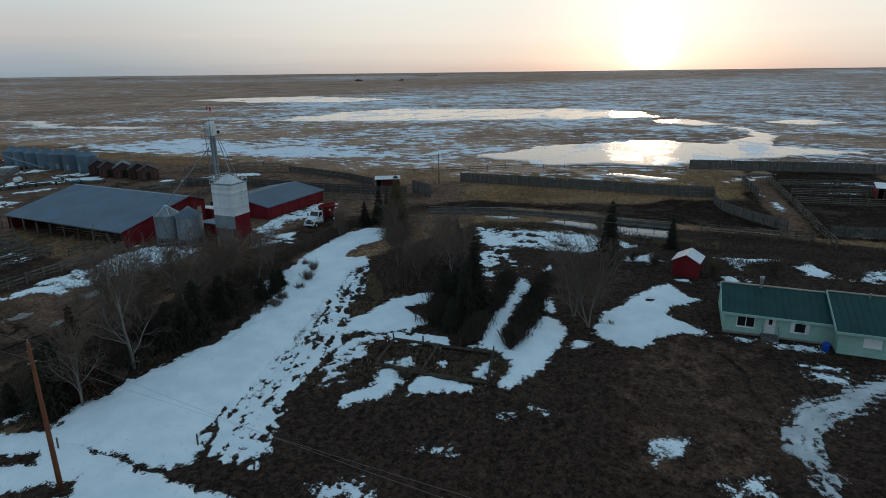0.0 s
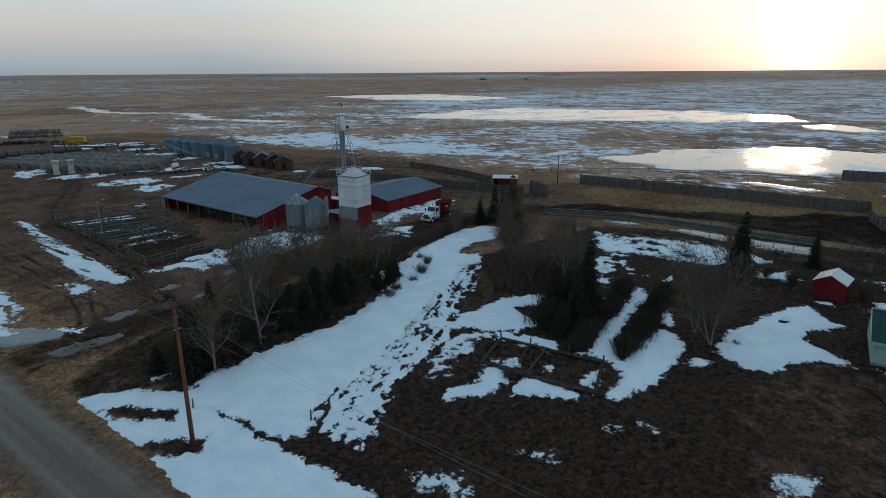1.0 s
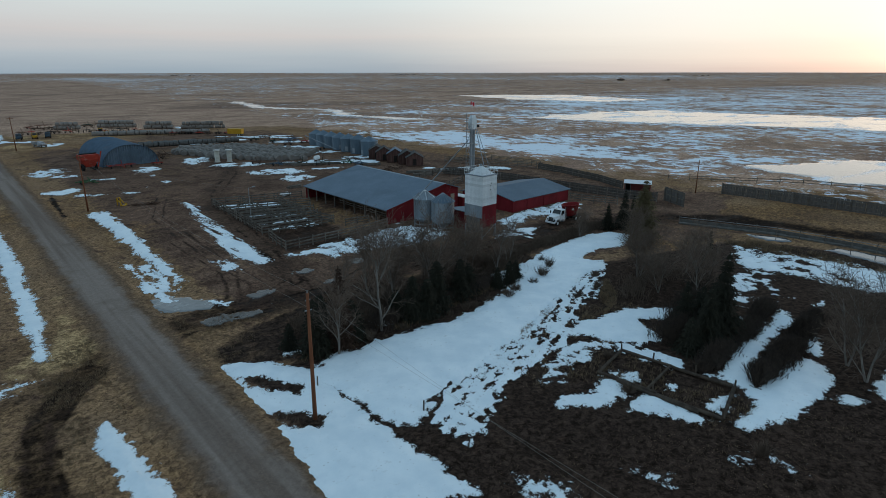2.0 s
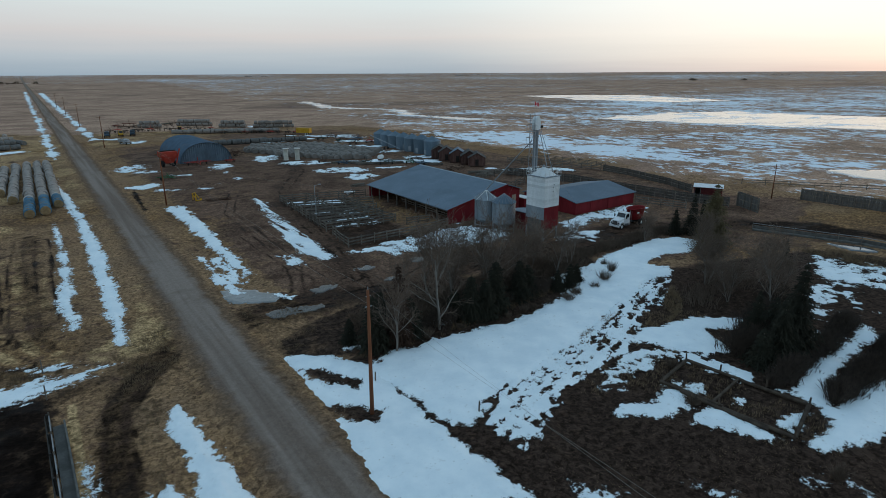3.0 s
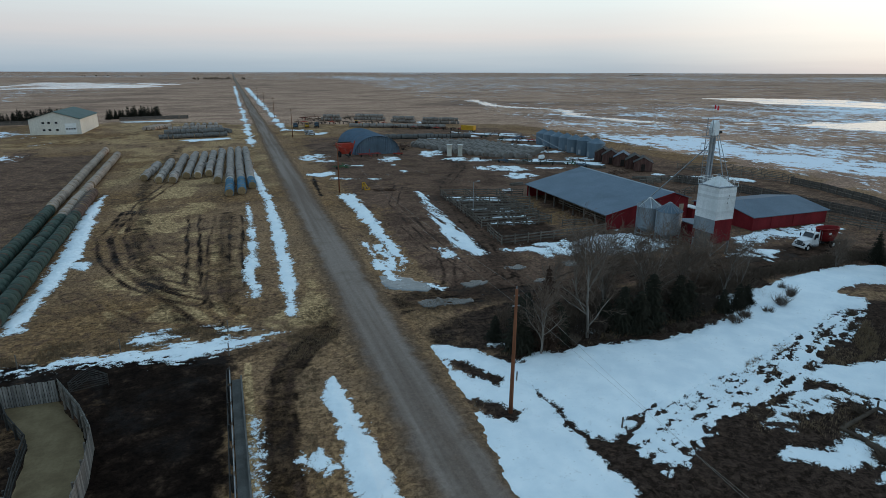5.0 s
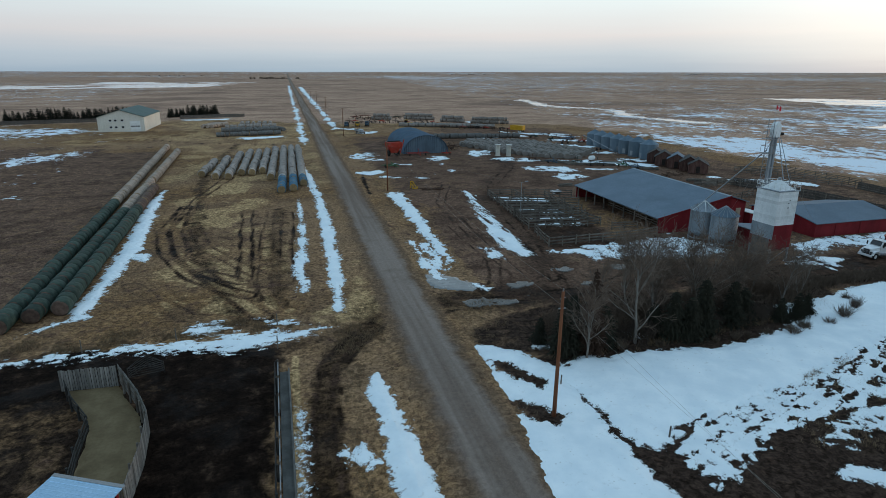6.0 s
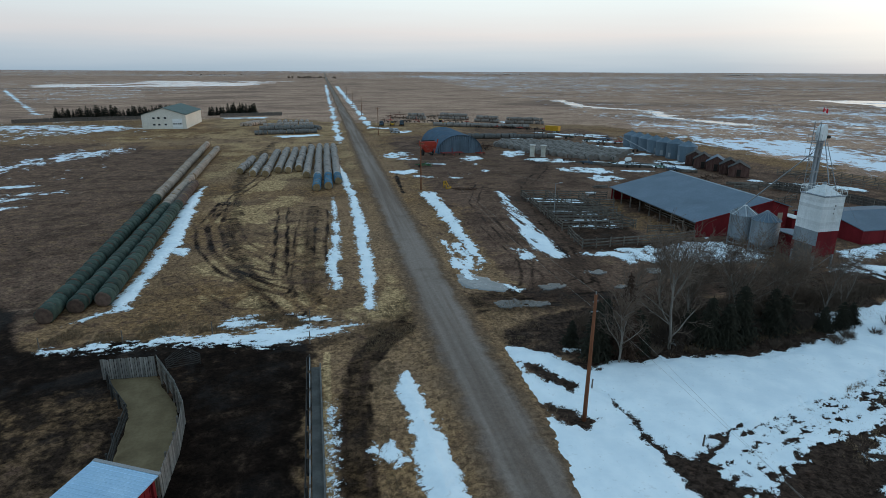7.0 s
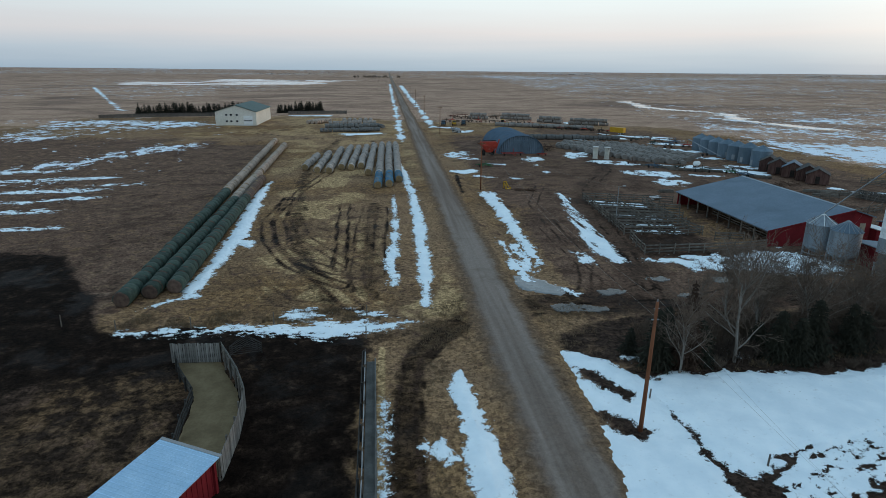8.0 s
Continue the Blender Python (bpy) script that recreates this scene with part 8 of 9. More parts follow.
bale_field("single row of dark old bales behind the quonset", stack((49.3, 222), (88.5, 217.4)) + stack((50, 224), (74, 221.4)), "dull", 82, 84)
bale_field("long row of old grey bales", stack((51, 276), (92, 256.5)) + stack((53, 278), (92, 259)), "old", 83, 65)
bale_field("short distant stack of grey bales", stack((44, 318), (54, 314), 2), "old", 84, 70)
bale_field("distant double stack of grey bales", stack((61.5, 318), (76, 308), 2), "old", 85, 55)
bale_field("long distant stack of grey bales", stack((76.7, 297), (87, 288), 2), "old", 86, 50)
bale_field("far end stack of grey bales", stack((89, 285), (106, 276), 2), "old", 87, 62)


# ---- vehicles and machinery ----
def wheel(parent, x, y, r, wide, rim=None, name="wheel"):
    """A wheel whose axle runs along y, at the place of its hub."""
    t = Shape()
    prof = [(r * 0.62, -wide / 2), (r * 0.92, -wide / 2), (r, -wide * 0.36), (r, wide * 0.36), (r * 0.92, wide / 2), (r * 0.62, wide / 2), (r * 0.62, -wide / 2)]
    t.lathe(prof, 18)
    t.moved(Matrix.Translation((x, y, r)) @ Matrix.Rotation(radians(90), 4, "X"))
    w_ = part(name, t, M_BLACK, parent, "", True)
    part("rim", Shape().lathe([(0, -wide * 0.2), (r * 0.3, -wide * 0.32), (r * 0.615, -wide * 0.28), (r * 0.615, wide * 0.28), (r * 0.3, wide * 0.32), (0, wide * 0.2)], 14).moved(Matrix.Translation((x, y, r)) @ Matrix.Rotation(radians(90), 4, "X")), rim or M_TRIM, w_)
    return w_


M_TRUCKWHITE = surface("white_truck_paint", (0.70, 0.71, 0.72), (0.78, 0.79, 0.80), 1.5, 0.35, 0, 0.03, stain=0.15, stain_colour=(0.4, 0.37, 0.33))
M_TUBRED = surface("dark_red_steel_tub", (0.16, 0.012, 0.014), (0.24, 0.022, 0.024), 1.0, 0.5, 0, 0.1, stain=0.45, stain_colour=(0.07, 0.03, 0.03))
M_REDPAINT = surface("faded_red_machine_paint", (0.27, 0.032, 0.020), (0.38, 0.052, 0.034), 1.5, 0.6, 0, 0.1, stain=0.4)
M_GREENPAINT = surface("dull_green_machine_paint", (0.02, 0.075, 0.03), (0.035, 0.12, 0.05), 1.5, 0.6, 0, 0.1, stain=0.4)
M_DULLRED = surface("dull_rusty_red_paint", (0.085, 0.026, 0.020), (0.14, 0.045, 0.034), 1.5, 0.8, 0, 0.1, stain=0.5)
M_OLDGREEN = surface("dark_old_green_paint", (0.018, 0.034, 0.028), (0.035, 0.060, 0.048), 1.5, 0.7, 0, 0.1, stain=0.5)
M_RUST = surface("rusty_iron", (0.060, 0.036, 0.026), (0.13, 0.075, 0.05), 2.0, 0.9, 0.1, 0.4)


def feed_truck(x, y, deg):
    """The truck points along -x."""
    t = thing("feed_truck", "white feed truck with a big dark red mixer tub", "truck", spin(x, y, deg) @ Matrix.Scale(0.88, 4))
    part("chassis", Shape().box(-4.0, 4.6, -0.5, -0.25, 0.75, 1.05).box(-4.0, 4.6, 0.25, 0.5, 0.75, 1.05).box(-1.0, -0.8, -0.25, 0.25, 0.75, 1.05).box(3.6, 3.8, -0.25, 0.25, 0.75, 1.05), M_BLACK, t, "dark steel frame")
    hood = Shape().add([(-4.1, -0.85, 0.95), (-4.1, 0.85, 0.95), (-4.1, 0.75, 1.75), (-4.1, -0.75, 1.75), (-2.55, -1.0, 0.95), (-2.55, 1.0, 0.95), (-2.55, 0.95, 2.0), (-2.55, -0.95, 2.0)], [(3, 2, 1, 0), (4, 5, 6, 7), (0, 1, 5, 4), (1, 2, 6, 5), (2, 3, 7, 6), (3, 0, 4, 7)])
    soft_edges(part("hood", hood, M_TRUCKWHITE, t, "white hood"), 0.1, 3)
    part("grille", Shape().box(-4.16, -4.104, -0.5, 0.5, 1.0, 1.6), M_BLACK, t)
    for i in range(5):
        part("grille_bar", Shape().box(-4.19, -4.163, -0.48, 0.48, 1.05 + i * 0.11, 1.09 + i * 0.11), M_STEEL, t)
    soft_edges(part("bumper", Shape().box(-4.42, -4.2, -1.15, 1.15, 0.5, 0.85), M_TRUCKWHITE, t), 0.05)
    for s in (-1, 1):
        part("headlight", Shape().box(-4.15, -4.0, s * 0.78 - 0.15, s * 0.78 + 0.15, 1.05, 1.3), M_GLASS, t)
        f = Shape()
        out = [(-4.1, 0.75), (-3.95, 1.2), (-3.6, 1.42), (-3.1, 1.42), (-2.75, 1.2), (-2.6, 0.75), (-2.72, 0.75), (-2.85, 1.12), (-3.15, 1.3), (-3.55, 1.3), (-3.85, 1.12), (-3.98, 0.75)]
        f.prism(out[::-1], min(s * 0.85, s * 1.2), max(s * 0.85, s * 1.2))
        part("fender", f, M_TRUCKWHITE, t)
    cab = Shape().add([(-2.53, -1.05, 0.95), (-2.53, 1.05, 0.95), (-2.53, 1.0, 2.05), (-2.53, -1.0, 2.05), (-2.1, 0.92, 2.85), (-2.1, -0.92, 2.85), (-0.9, -1.05, 0.95), (-0.9, 1.05, 0.95), (-0.9, 0.95, 2.9), (-0.9, -0.95, 2.9)], [(3, 2, 1, 0), (5, 4, 2, 3), (6, 7, 8, 9), (0, 1, 7, 6), (9, 8, 4, 5), (1, 2, 4, 8, 7), (0, 6, 9, 5, 3)])
    c = soft_edges(part("cab", cab, M_TRUCKWHITE, t, "white cab"), 0.06, 3)
    part("windshield", Shape().add([(-2.54, -0.88, 2.10), (-2.54, 0.88, 2.10), (-2.16, 0.8, 2.78), (-2.16, -0.8, 2.78), (-2.50, -0.88, 2.10), (-2.50, 0.88, 2.10), (-2.12, 0.8, 2.78), (-2.12, -0.8, 2.78)], [(3, 2, 1, 0), (4, 5, 6, 7), (0, 1, 5, 4), (2, 3, 7, 6), (1, 2, 6, 5), (3, 0, 4, 7)]), M_GLASS, c)
    for s in (-1, 1):
        part("side_window", Shape().add([(-2.25, s * 1.025, 2.05), (-1.25, s * 1.025, 2.05), (-1.25, s * 0.985, 2.68), (-2.0, s * 0.975, 2.68), (-2.25, s * 0.99, 2.05), (-1.25, s * 0.99, 2.05), (-1.25, s * 0.95, 2.68), (-2.0, s * 0.94, 2.68)], [(0, 1, 2, 3), (7, 6, 5, 4), (0, 4, 5, 1), (2, 6, 7, 3), (1, 5, 6, 2), (3, 7, 4, 0)]), M_GLASS, c)
        part("door_seam", Shape().box(-1.2, -1.17, min(s * 1.052, s * 1.065), max(s * 1.052, s * 1.065), 1.0, 2.0), M_BLACK, c)
        m_ = part("mirror", Shape().box(-2.55, -2.45, s * 1.35 - 0.1, s * 1.35 + 0.1, 1.95, 2.5), M_BLACK, c)
        part("mirror_arm", Shape().beam((-2.4, s * 1.0, 2.3), (-2.5, s * 1.35, 2.3), 0.03, 0.03), M_STEEL, m_)
        part("fuel_tank", Shape().tube((-2.2, s * 0.85, 0.75), (-1.0, s * 0.85, 0.75), 0.3, n=14), M_STEEL, t, "", True)
        part("exhaust_pipe", Shape().tube((-0.75, s * 0.8, 1.0), (-0.75, s * 0.8, 3.2), 0.07, n=10), M_STEEL, t)
        wheel(t, -3.35, s * 0.98, 0.52, 0.3)
        for xx in (2.6, 3.95):
            wheel(t, xx, s * 0.95, 0.52, 0.5)
        part("marker_lamp", Shape().tube((-1.8, s * 0.5, 2.9), (-1.8, s * 0.5, 2.96), 0.05, n=8), M_YELLOW, c)
    part("visor", Shape().box(-2.3, -2.05, -0.85, 0.85, 2.86, 2.93), M_TRUCKWHITE, c)
    # oval mixer tub, open at the top
    tub = Shape()
    n = 40
    prof = [(0.72, 1.10), (0.76, 1.15), (0.95, 2.2), (1.06, 3.2), (1.10, 3.22), (1.10, 3.32), (1.03, 3.32), (1.02, 3.22), (0.92, 2.2), (0.74, 1.25), (0.0, 1.25)]
    for i in range(n):
        a = 2 * math.pi * i / n
        tub.v += [(2.05 + r * 2.25 * math.cos(a), r * 1.22 * math.sin(a), z) for r, z in prof]
    k = len(prof)
    for i in range(n):
        j = (i + 1) % n
        tub.f += [(i * k + m, j * k + m, j * k + m + 1, i * k + m + 1) for m in range(k - 1)]
    m_ = part("mixer_tub", tub, M_TUBRED, t, "dark red oval tub", True)
    part("feed", Shape().lathe([(0, 0.25), (0.5, 0.12), (0.98, 0.0)], 28).moved(Matrix.Translation((2.05, 0, 2.35)) @ Matrix.Diagonal((2.1, 1.14, 1.0, 1))), surface("chopped_dark_feed", (0.06, 0.045, 0.03), (0.11, 0.085, 0.055), 4.0, 0.95, 0, 0.6), m_, "dark chopped feed")
    part("tub_stripe", Shape().box(0.9, 1.5, -1.24, -1.215, 2.4, 2.7), M_TRIM, m_, "small pale plate")
    part("ladder", Shape().beam((-0.35, -0.9, 1.0), (-0.35, -0.9, 3.0), 0.04, 0.04).beam((-0.35, -0.5, 1.0), (-0.35, -0.5, 3.0), 0.04, 0.04), M_STEEL, t)
    part("gearbox", Shape().box(-0.6, -0.2, -0.45, 0.45, 1.05, 1.9), M_RUST, t)
    part("mudguard", Shape().box(1.8, 4.7, -1.25, -0.65, 1.06, 1.10), M_BLACK, t)
    return t


feed_truck(80.4, 60.6, 2)


def grain_cart(x, y, deg):
    c = thing("grain_cart", "big red grain cart parked beside the quonset", "grain cart", spin(x, y, deg))
    tub = Shape().add([(-1.0, -0.8, 1.0), (1.0, -0.8, 1.0), (1.0, 0.8, 1.0), (-1.0, 0.8, 1.0), (-2.2, -1.6, 3.0), (2.2, -1.6, 3.0), (2.2, 1.6, 3.0), (-2.2, 1.6, 3.0), (-2.2, -1.6, 4.3), (2.2, -1.6, 4.3), (2.2, 1.6, 4.3), (-2.2, 1.6, 4.3)], [(3, 2, 1, 0), (0, 1, 5, 4), (1, 2, 6, 5), (2, 3, 7, 6), (3, 0, 4, 7), (4, 5, 9, 8), (5, 6, 10, 9), (6, 7, 11, 10), (7, 4, 8, 11), (8, 9, 10, 11)])
    soft_edges(part("tub", tub, M_REDPAINT, c, "faded red steel tub"), 0.08)
    part("tarp_bow", Shape().tube((-2.2, 0, 4.4), (2.2, 0, 4.4), 0.2, n=8), M_BLACK, c)
    part("drawbar", Shape().beam((0, -3.4, 0.6), (0, -0.6, 0.9), 0.2, 0.2), M_BLACK, c)
    part("auger", Shape().tube((1.6, -1.4, 1.0), (2.7, -1.9, 5.0), 0.17, n=10), M_REDPAINT, c)
    for s in (-1.5, 1.5):
        w_ = Shape().lathe([(0.45, -0.3), (0.85, -0.3), (0.95, -0.2), (0.95, 0.2), (0.85, 0.3), (0.45, 0.3), (0.45, -0.3)], 16)
        part("wheel", w_.moved(Matrix.Translation((s, 0.2, 0.95)) @ Matrix.Rotation(radians(90), 4, "Y")), M_BLACK, c)
        part("axle", Shape().tube((0, 0.2, 0.95), (s, 0.2, 0.95), 0.09, n=8), M_STEEL, c)
    return c


grain_cart(30.6, 178.2, 10)


def implement(x, y, deg, wide, deep, paint, label, tines=9, tall=1.1):
    """A toolbar on wheels with tines, a drawbar and folded wings."""
    c = thing("farm_implement", label, "implement", spin(x, y, deg), "parked farm implements")
    for yy in (0, deep):
        part("toolbar", Shape().beam((-wide / 2, yy, tall * 0.62), (wide / 2, yy, tall * 0.62), 0.14, 0.14), paint, c)
    for i in range(4):
        xx = -wide / 2 + (i + 0.5) * wide / 4
        part("frame_bar", Shape().beam((xx, 0, tall * 0.62), (xx, deep, tall * 0.62), 0.1, 0.12), paint, c)
    for i in range(tines):
        xx = -wide / 2 + (i + 0.5) * wide / tines
        part("tine", Shape().beam((xx, deep * (i % 2), tall * 0.6), (xx, deep * (i % 2) - 0.25, 0.05), 0.05, 0.07), M_RUST, c)
    part("drawbar", Shape().beam((-0.5, 0, tall * 0.6), (0, -2.0, 0.45), 0.1, 0.1).beam((0.5, 0, tall * 0.6), (0, -2.0, 0.45), 0.1, 0.1), paint, c)
    part("mast", Shape().beam((0, 0.1, tall * 0.6), (0, deep * 0.4, tall * 1.5), 0.12, 0.12), paint, c)
    for s in (-wide * 0.36, wide * 0.36):
        w_ = Shape().lathe([(0.18, -0.1), (0.36, -0.12), (0.4, -0.07), (0.4, 0.07), (0.36, 0.12), (0.18, 0.1), (0.18, -0.1)], 14)
        part("wheel", w_.moved(Matrix.Translation((s, deep * 0.5, 0.4)) @ Matrix.Rotation(radians(90), 4, "Y")), M_BLACK, c)
    return c


implement(38.0, 176.0, 4, 7.0, 1.8, M_REDPAINT, "red disc implement parked before the quonset", 11, 1.5)
implement(26.5, 155.5, 35, 4.6, 2.2, M_GREENPAINT, "green tillage implement in the yard", 7, 1.1)
implement(47.0, 176.5, -10, 3.0, 1.4, M_REDPAINT, "small red implement by the quonset", 5, 1.0)
implement(51.0, 186.0, 30, 5.0, 3.0, M_RUST, "rusty harrow standing in the yard", 9, 1.8)
implement(54.0, 190.5, 60, 4.2, 3.0, M_RUST, "rusty cultivator standing in the yard", 8, 1.6)
implement(68.3, 158.5, 0, 2.6, 1.4, M_RUST, "rusty old implement beside the drums", 5, 1.3)
implement(93.0, 146.5, 15, 4.0, 2.0, M_RUST, "rusty drill parked near the granaries", 8, 1.1)
implement(99.5, 200.0, 40, 5.0, 2.0, M_BLUE, "blue implement near the grain bins", 8, 1.8)
implement(96.0, 193.0, 20, 4.0, 2.0, M_RUST, "rusty rake near the grain bins", 7, 1.4)
implement(104.0, 196.0, 20, 4.0, 2.0, M_REDPAINT, "red rake near the grain bins", 7, 1.4)
implement(88.0, 142.0, -10, 3.0, 1.6, M_GREENPAINT, "green implement behind the barn", 6, 1.1)
SCRAP = random.Random(33)
for x, y in [(37, 330), (42, 336), (44, 320), (49, 330), (54, 333), (56, 317), (62, 327), (67, 332), (39, 322), (50, 320), (59, 325), (72, 326)]:
    implement(x, y, SCRAP.uniform(0, 180), SCRAP.uniform(5, 8), SCRAP.uniform(2, 3.5), SCRAP.choice([M_RUST, M_RUST, M_DULLRED, M_OLDGREEN]), "old implement in the far machinery row", 9, SCRAP.uniform(1.3, 2.0))
for x, y in [(72, 152), (78, 150), (82, 146), (90, 138), (96, 205), (101, 212), (104, 205), (93, 215), (88, 236), (82, 262), (76, 258), (70, 266), (88, 258), (99, 220)]:
    implement(x, y, SCRAP.uniform(0, 180), SCRAP.uniform(3, 5), SCRAP.uniform(1.4, 2.4), SCRAP.choice([M_RUST, M_RUST, M_BLUE, M_OLDGREEN]), "rusty old implement parked among snow", 7, SCRAP.uniform(1.0, 1.8))
for i in range(14):
    implement(30 + i * 3.1 + BALE_RNG.uniform(-0.5, 0.5), 300 - i * 0.8 + BALE_RNG.uniform(-2, 2), BALE_RNG.uniform(0, 90), 3.2, 2.0, [M_RUST, M_REDPAINT, M_RUST, M_BLACK][i % 4], "old machine in the distant scrap row", 6, BALE_RNG.uniform(1.2, 2.2))
for i in range(9):
    implement(72 + i * 2.9, 268 - i * 2.6 + BALE_RNG.uniform(-1, 1), BALE_RNG.uniform(0, 90), 2.6, 1.6, [M_RUST, M_BLACK, M_REDPAINT][i % 3], "dark scrap machine among the bale rows", 5, BALE_RNG.uniform(1.0, 1.6))


def bale_loader(x, y, deg):
    c = thing("loader_attachment", "yellow loader attachment standing on bare ground", "loader", spin(x, y, deg) @ Matrix.Scale(0.68, 4))
    for s in (-0.5, 0.5):
        part("upright", Shape().beam((s, 0, 0), (s, 0.1, 2.3), 0.2, 0.25), M_YELLOW, c)
        part("arm", Shape().beam((s, 0, 1.9), (s + 0.1, -1.4, 0.6), 0.18, 0.22), M_YELLOW, c)
    part("cross_beam", Shape().beam((-0.6, 0.05, 2.2), (0.6, 0.05, 2.2), 0.2, 0.2).beam((-0.6, 0, 1.1), (0.6, 0, 1.1), 0.18, 0.18), M_YELLOW, c)
    part("foot", Shape().box(-0.8, 0.8, -1.7, 0.3, 0, 0.12), M_RUST, c)
    part("bucket", Shape().prism([(-0.9, 0.1), (0.9, 0.1), (0.9, 0.75), (0.7, 0.3), (-0.7, 0.3), (-0.9, 0.75)], -2.2, -1.5), M_YELLOW, c)
    part("hose_reel", Shape().tube((-0.2, 0.3, 1.5), (0.2, 0.3, 1.5), 0.3, n=12), M_BLACK, c)


bale_loader(25.6, 126.2, 25)
for dx, dy, text in ((3.0, -2.5, "heap of dark scrap iron in the snow"), (5.5, -2.8, "low pile of scrap iron and planks")):
    h = thing("scrap_heap", text, "scrap", pose(25.6 + dx, 126.2 + dy, 0))
    for i in range(14):
        a = BALE_RNG.uniform(0, 3.14)
        c0 = Vector((BALE_RNG.uniform(-1.1, 1.1), BALE_RNG.uniform(-0.6, 0.6), BALE_RNG.uniform(0.06, 0.3)))
        d0 = Vector((math.cos(a), math.sin(a), BALE_RNG.uniform(-0.1, 0.1))) * BALE_RNG.uniform(0.5, 1.2)
        part("iron_bar", Shape().beam(c0 - d0, c0 + d0, 0.1, 0.12), M_RUST, h)

for x, y, text in ((61.6, 170.2, "tall pale concrete drum standing on end"), (64.6, 168.8, "second tall pale drum with a flat lid")):
    d = thing("drum", text, "drum", pose(x, y, 0), "pale drums in the yard")
    part("body", Shape().lathe([(0, 0), (0.85, 0), (0.85, 0.2), (0.70, 0.25), (0.70, 3.4), (0.0, 3.4)], 20), surface("pale_concrete_drum", (0.36, 0.33, 0.28), (0.48, 0.45, 0.39), 1.0, 0.9), d, "", True)
    part("lid", Shape().lathe([(0, 3.403), (0.95, 3.403), (0.95, 3.6), (0, 3.6)], 20), surface("pale_lid", (0.5, 0.48, 0.45), (0.6, 0.58, 0.55), 1.0, 0.8), d)


def old_truck(x, y, deg, long, paint, label, box=True, bonnet=1.3, tall=2.3):
    t = thing("old_truck", label, "truck", spin(x, y, deg), "parked trucks by the road")
    cabx = -long / 2 + bonnet
    soft_edges(part("bonnet", Shape().box(-long / 2, cabx, -0.8, 0.8, 0.6, 1.25), paint, t), 0.12, 3)
    c = soft_edges(part("cab", Shape().add([(cabx, -0.95, 0.6), (cabx, 0.95, 0.6), (cabx, 0.95, 1.35), (cabx, -0.95, 1.35), (cabx + 0.4, 0.8, tall), (cabx + 0.4, -0.8, tall), (cabx + 1.7, -0.95, 0.6), (cabx + 1.7, 0.95, 0.6), (cabx + 1.6, 0.8, tall), (cabx + 1.6, -0.8, tall)], [(3, 2, 1, 0), (5, 4, 2, 3), (6, 7, 8, 9), (0, 1, 7, 6), (9, 8, 4, 5), (1, 2, 4, 8, 7), (0, 6, 9, 5, 3)]), paint, t), 0.05)
    part("windshield", Shape().add([(cabx + 0.02, -0.75, 1.42), (cabx + 0.02, 0.75, 1.42), (cabx + 0.34, 0.7, tall - 0.12), (cabx + 0.34, -0.7, tall - 0.12), (cabx + 0.06, -0.75, 1.42), (cabx + 0.06, 0.75, 1.42), (cabx + 0.38, 0.7, tall - 0.12), (cabx + 0.38, -0.7, tall - 0.12)], [(3, 2, 1, 0), (4, 5, 6, 7), (0, 1, 5, 4), (2, 3, 7, 6), (1, 2, 6, 5), (3, 0, 4, 7)]), M_GLASS, c)
    if box:
        part("box", Shape().box(cabx + 1.9, long / 2, -1.05, -0.98, 0.95, 1.9).box(cabx + 1.9, long / 2, 0.98, 1.05, 0.95, 1.9).box(cabx + 1.9, long / 2, -0.98, 0.98, 0.9, 1.0).box(cabx + 1.9, cabx + 1.97, -0.98, 0.98, 1.0, 1.9), M_RUST if box == 1 else paint, t)
    part("frame", Shape().box(-long / 2 + 0.1, long / 2 - 0.05, -0.4, 0.4, 0.5, 0.7), M_BLACK, t)
    for xx in (-long / 2 + 0.75, long / 2 - 1.0):
        for s in (-1, 1):
            wheel(t, xx, s * 0.85, 0.42, 0.28)
    return t


M_DARKBLUE = surface("dull_dark_blue_paint", (0.03, 0.05, 0.07), (0.05, 0.08, 0.11), 1.5, 0.5)
M_SILVER = surface("dusty_silver_paint", (0.25, 0.27, 0.29), (0.34, 0.36, 0.38), 1.5, 0.4, 0.3)
old_truck(26.3, 281.0, 80, 6.5, M_DARKBLUE, "old dark grain truck parked off the road")
old_truck(31.4, 281.5, 85, 6.5, M_YELLOW, "old yellow truck with a white top")
old_truck(35.9, 281.5, 80, 6.0, M_DARKBLUE, "old dark truck in the yard")
old_truck(28.6, 247.5, 115, 5.4, M_SILVER, "dusty silver pickup parked by the road", 2, 1.2, 1.85)


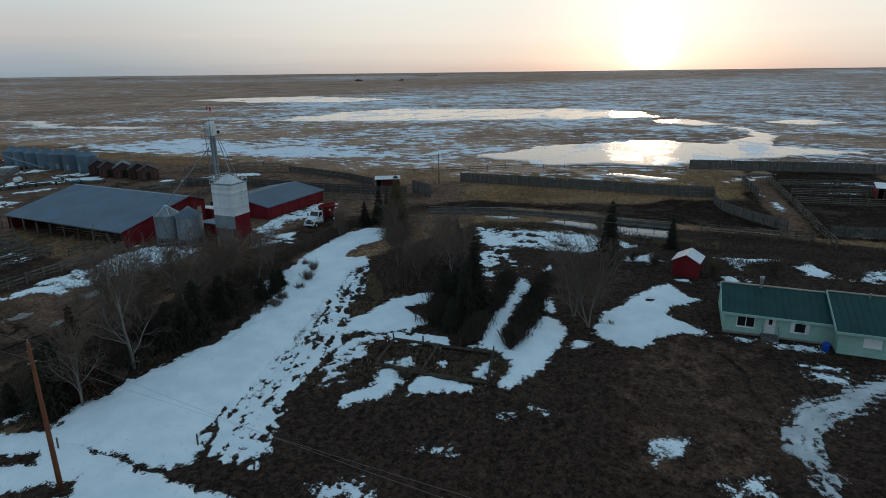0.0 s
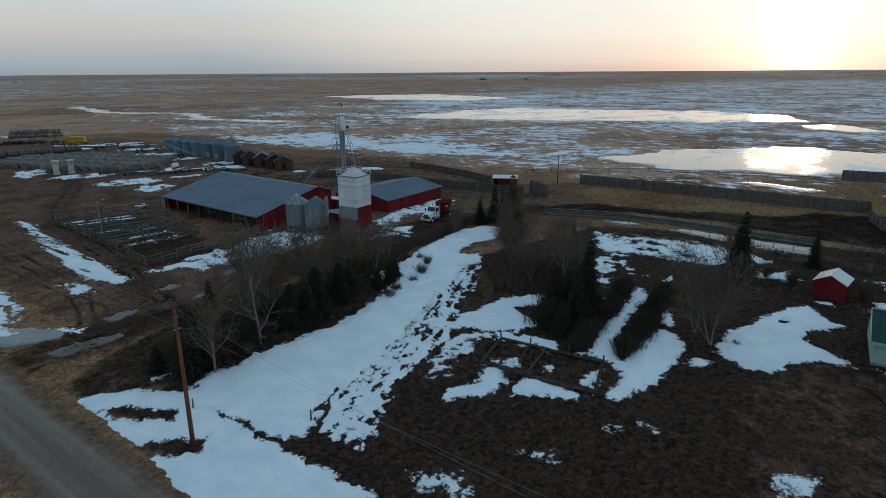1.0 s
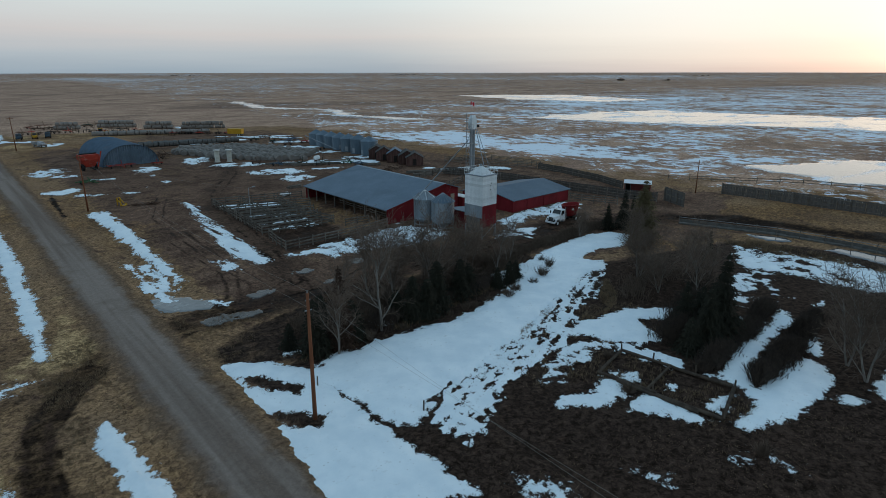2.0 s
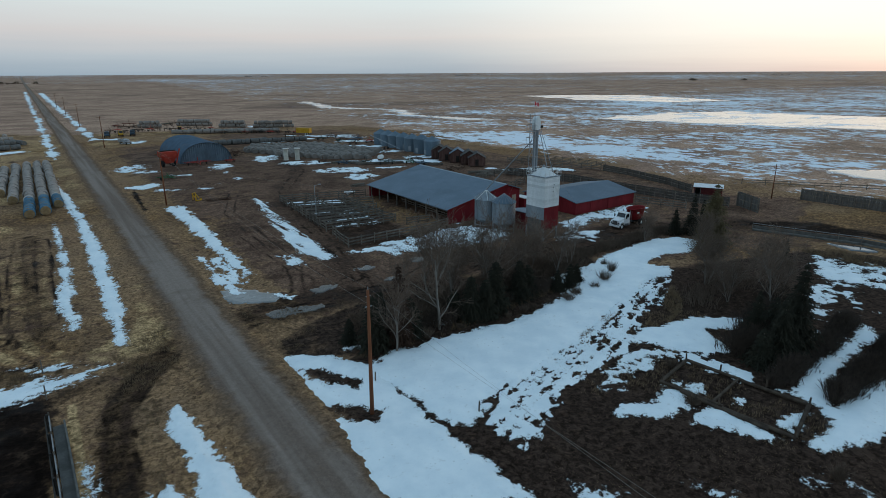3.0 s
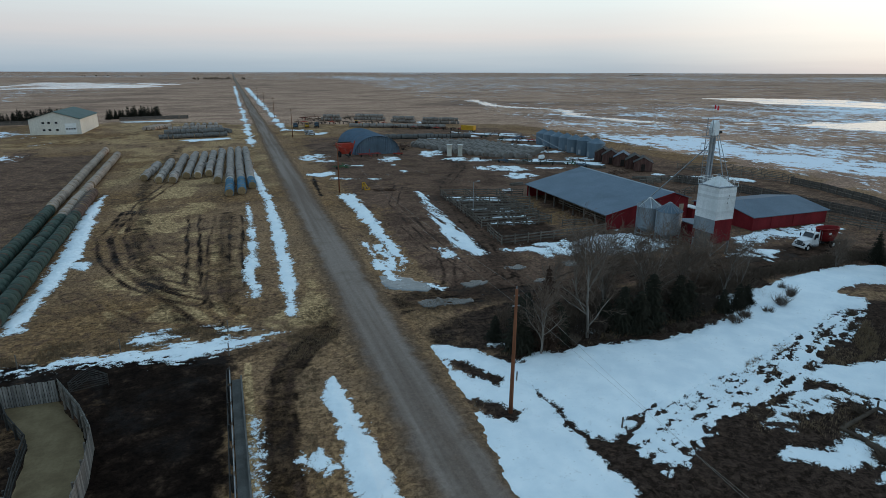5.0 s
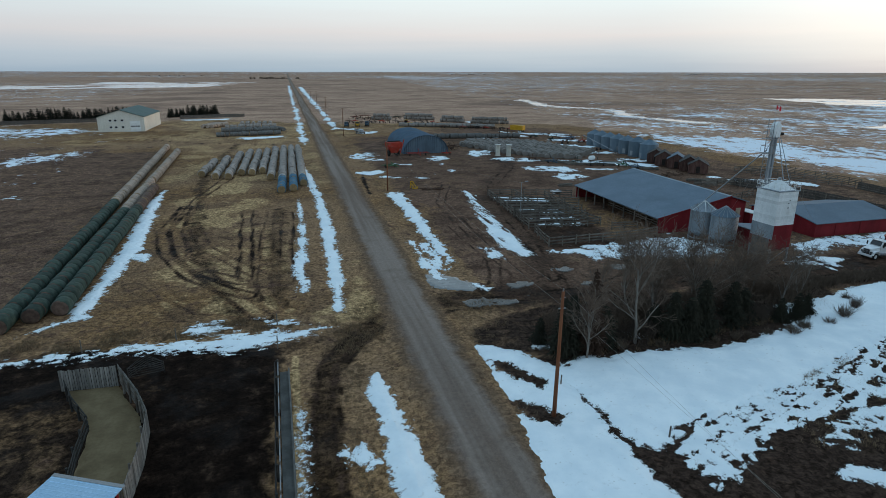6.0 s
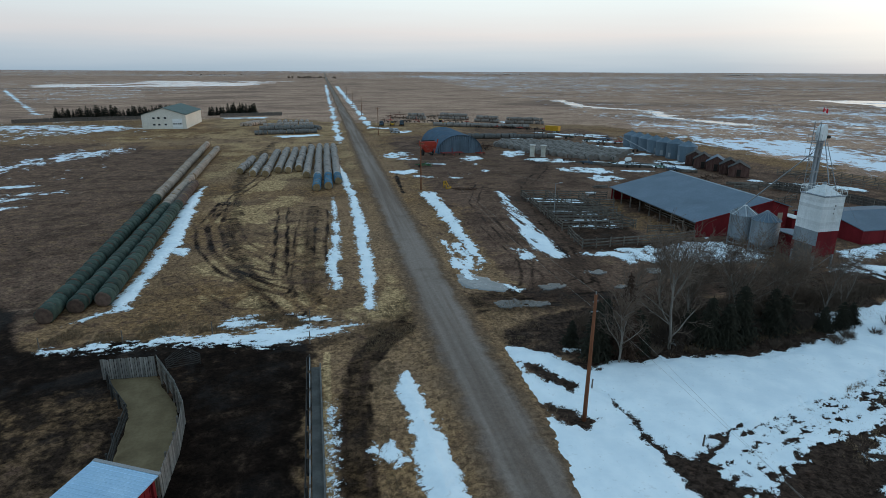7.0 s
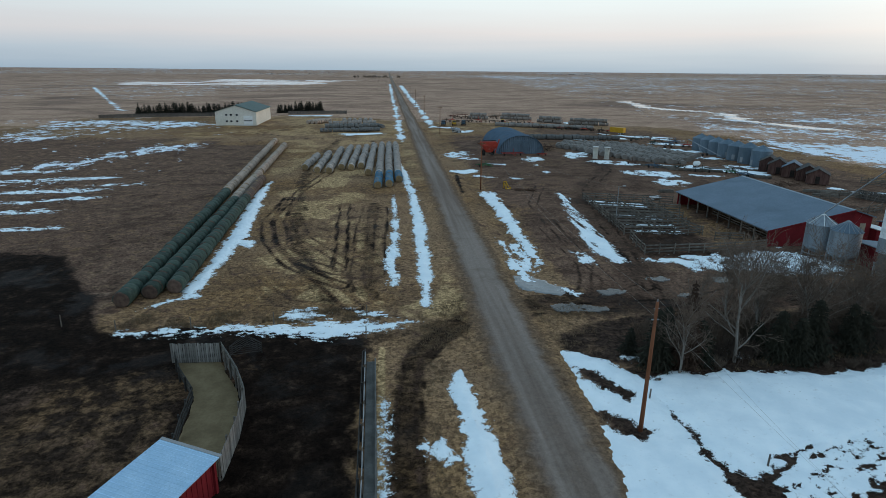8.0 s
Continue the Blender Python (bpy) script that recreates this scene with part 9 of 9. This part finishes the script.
def tractor(x, y, deg, paint, label):
    t = thing("tractor", label, "tractor", spin(x, y, deg))
    soft_edges(part("hood", Shape().box(-2.2, 0, -0.45, 0.45, 0.9, 1.8), paint, t), 0.08)
    part("cab_frame", Shape().box(0, 1.4, -0.7, 0.7, 0.9, 1.7), paint, t)
    c = part("cab", Shape().box(0.05, 1.35, -0.65, 0.65, 1.7, 2.8), M_GLASS, t)
    part("cab_roof", Shape().box(-0.1, 1.5, -0.75, 0.75, 2.803, 2.95), paint, c)
    for s in (-1, 1):
        wheel(t, 0.9, s * 1.0, 0.9, 0.5, M_YELLOW)
        wheel(t, -1.8, s * 0.8, 0.55, 0.35, M_YELLOW)
    part("exhaust", Shape().tube((-1.2, 0.2, 1.8), (-1.2, 0.2, 2.8), 0.05, n=8), M_BLACK, t)
    part("loader_arm", Shape().beam((-0.3, 0.75, 1.8), (-2.6, 0.75, 0.7), 0.14, 0.2).beam((-0.3, -0.75, 1.8), (-2.6, -0.75, 0.7), 0.14, 0.2), paint, t)
    return t


tractor(54.5, 277.0, 160, M_YELLOW, "yellow tractor parked by the bale rows")


def box_trailer(x, y, deg, long, paint, label):
    t = thing("trailer", label, "trailer", spin(x, y, deg))
    part("box", Shape().box(-long / 2, long / 2, -1.2, 1.2, 0.9, 2.9), paint, t)
    for i in range(int(long / 0.8)):
        part("rib", Shape().box(-long / 2 + 0.4 + i * 0.8, -long / 2 + 0.48 + i * 0.8, -1.26, -1.203, 0.95, 2.85), paint, t)
    for xx in (long * 0.2, long * 0.35):
        for s in (-1, 1):
            wheel(t, xx, s * 1.0, 0.45, 0.3)
    part("drawbar", Shape().beam((-long / 2 - 1.5, 0, 0.6), (-long / 2, 0, 0.9), 0.15, 0.15), M_BLACK, t)


box_trailer(95.0, 238.5, -50, 6.0, M_YELLOW, "yellow box trailer among old bales")
tk = thing("fuel_tank", "small white tank lying on a stand", "tank", spin(84.0, 152.6, 20))
part("tank", Shape().lathe([(0, -1.1), (0.4, -1.0), (0.62, -0.7), (0.62, 0.7), (0.4, 1.0), (0, 1.1)], 18).moved(Matrix.Translation((0, 0, 1.15)) @ Matrix.Rotation(radians(90), 4, "Y")), M_TRIM, tk, "", True)
for s in (-0.6, 0.6):
    part("stand", Shape().box(s - 0.08, s + 0.08, -0.5, 0.5, 0, 0.6), M_RUST, tk)


def timber_stack(x, y, deg, long, label, n=12, mat=None):
    t = thing("timber_stack", label, "timber", spin(x, y, deg), "stacks of old timber")
    rng = random.Random(int(x * 7 + y))
    for i in range(n):
        yy, zz = (i % 4) * 0.26 - 0.4, 0.1 + 0.19 * (i // 4)
        o = rng.uniform(-0.4, 0.4)
        part("timber", Shape().tube((-long / 2 + o, yy, zz), (long / 2 + o, yy + rng.gauss(0, 0.05), zz + rng.gauss(0, 0.02)), 0.1, 0.09, 6), mat or M_RAIL, t)
    return t


for x, y, deg, long in [(78, 148.5, -20, 7), (83, 146.0, -20, 8), (88, 149, -25, 6), (75, 152, -15, 6), (91, 137, -40, 7), (94, 118, -20, 6), (97, 115.5, -15, 6), (92.5, 114, -20, 5), (60, 120, 0, 3), (72, 156, 10, 4)]:
    timber_stack(x, y, deg, long, "stack of weathered poles lying on the ground")
for x, y in [(54.6, 113.2), (54.8, 114.4)]:
    single("snowy_pallet", Shape().box(-1.0, 1.0, -0.35, 0.35, 0.1, 0.25).box(-1.0, 1.0, -0.3, 0.35, 0.3, 0.45).box(-0.9, -0.7, -0.3, 0.3, 0.0, 0.1).box(0.7, 0.9, -0.3, 0.3, 0, 0.1), M_PALE, "low pale timber pallet with snow on it", "pallet", pose(x, y, 0, 0, 0, 10))
g2 = thing("tumbled_machinery", "tangle of dark machinery beside the granaries", "machinery", spin(92, 126, 10))
for i in range(10):
    a = BALE_RNG.uniform(0, 6.28)
    c0 = Vector((BALE_RNG.uniform(-3, 3), BALE_RNG.uniform(-1.5, 1.5), 0.5))
    part("beam", Shape().beam(c0 - Vector((math.cos(a), math.sin(a), 0.25)) * 1.2, c0 + Vector((math.cos(a), math.sin(a), 0.3)) * 1.2, 0.12, 0.14), M_RUST, g2)
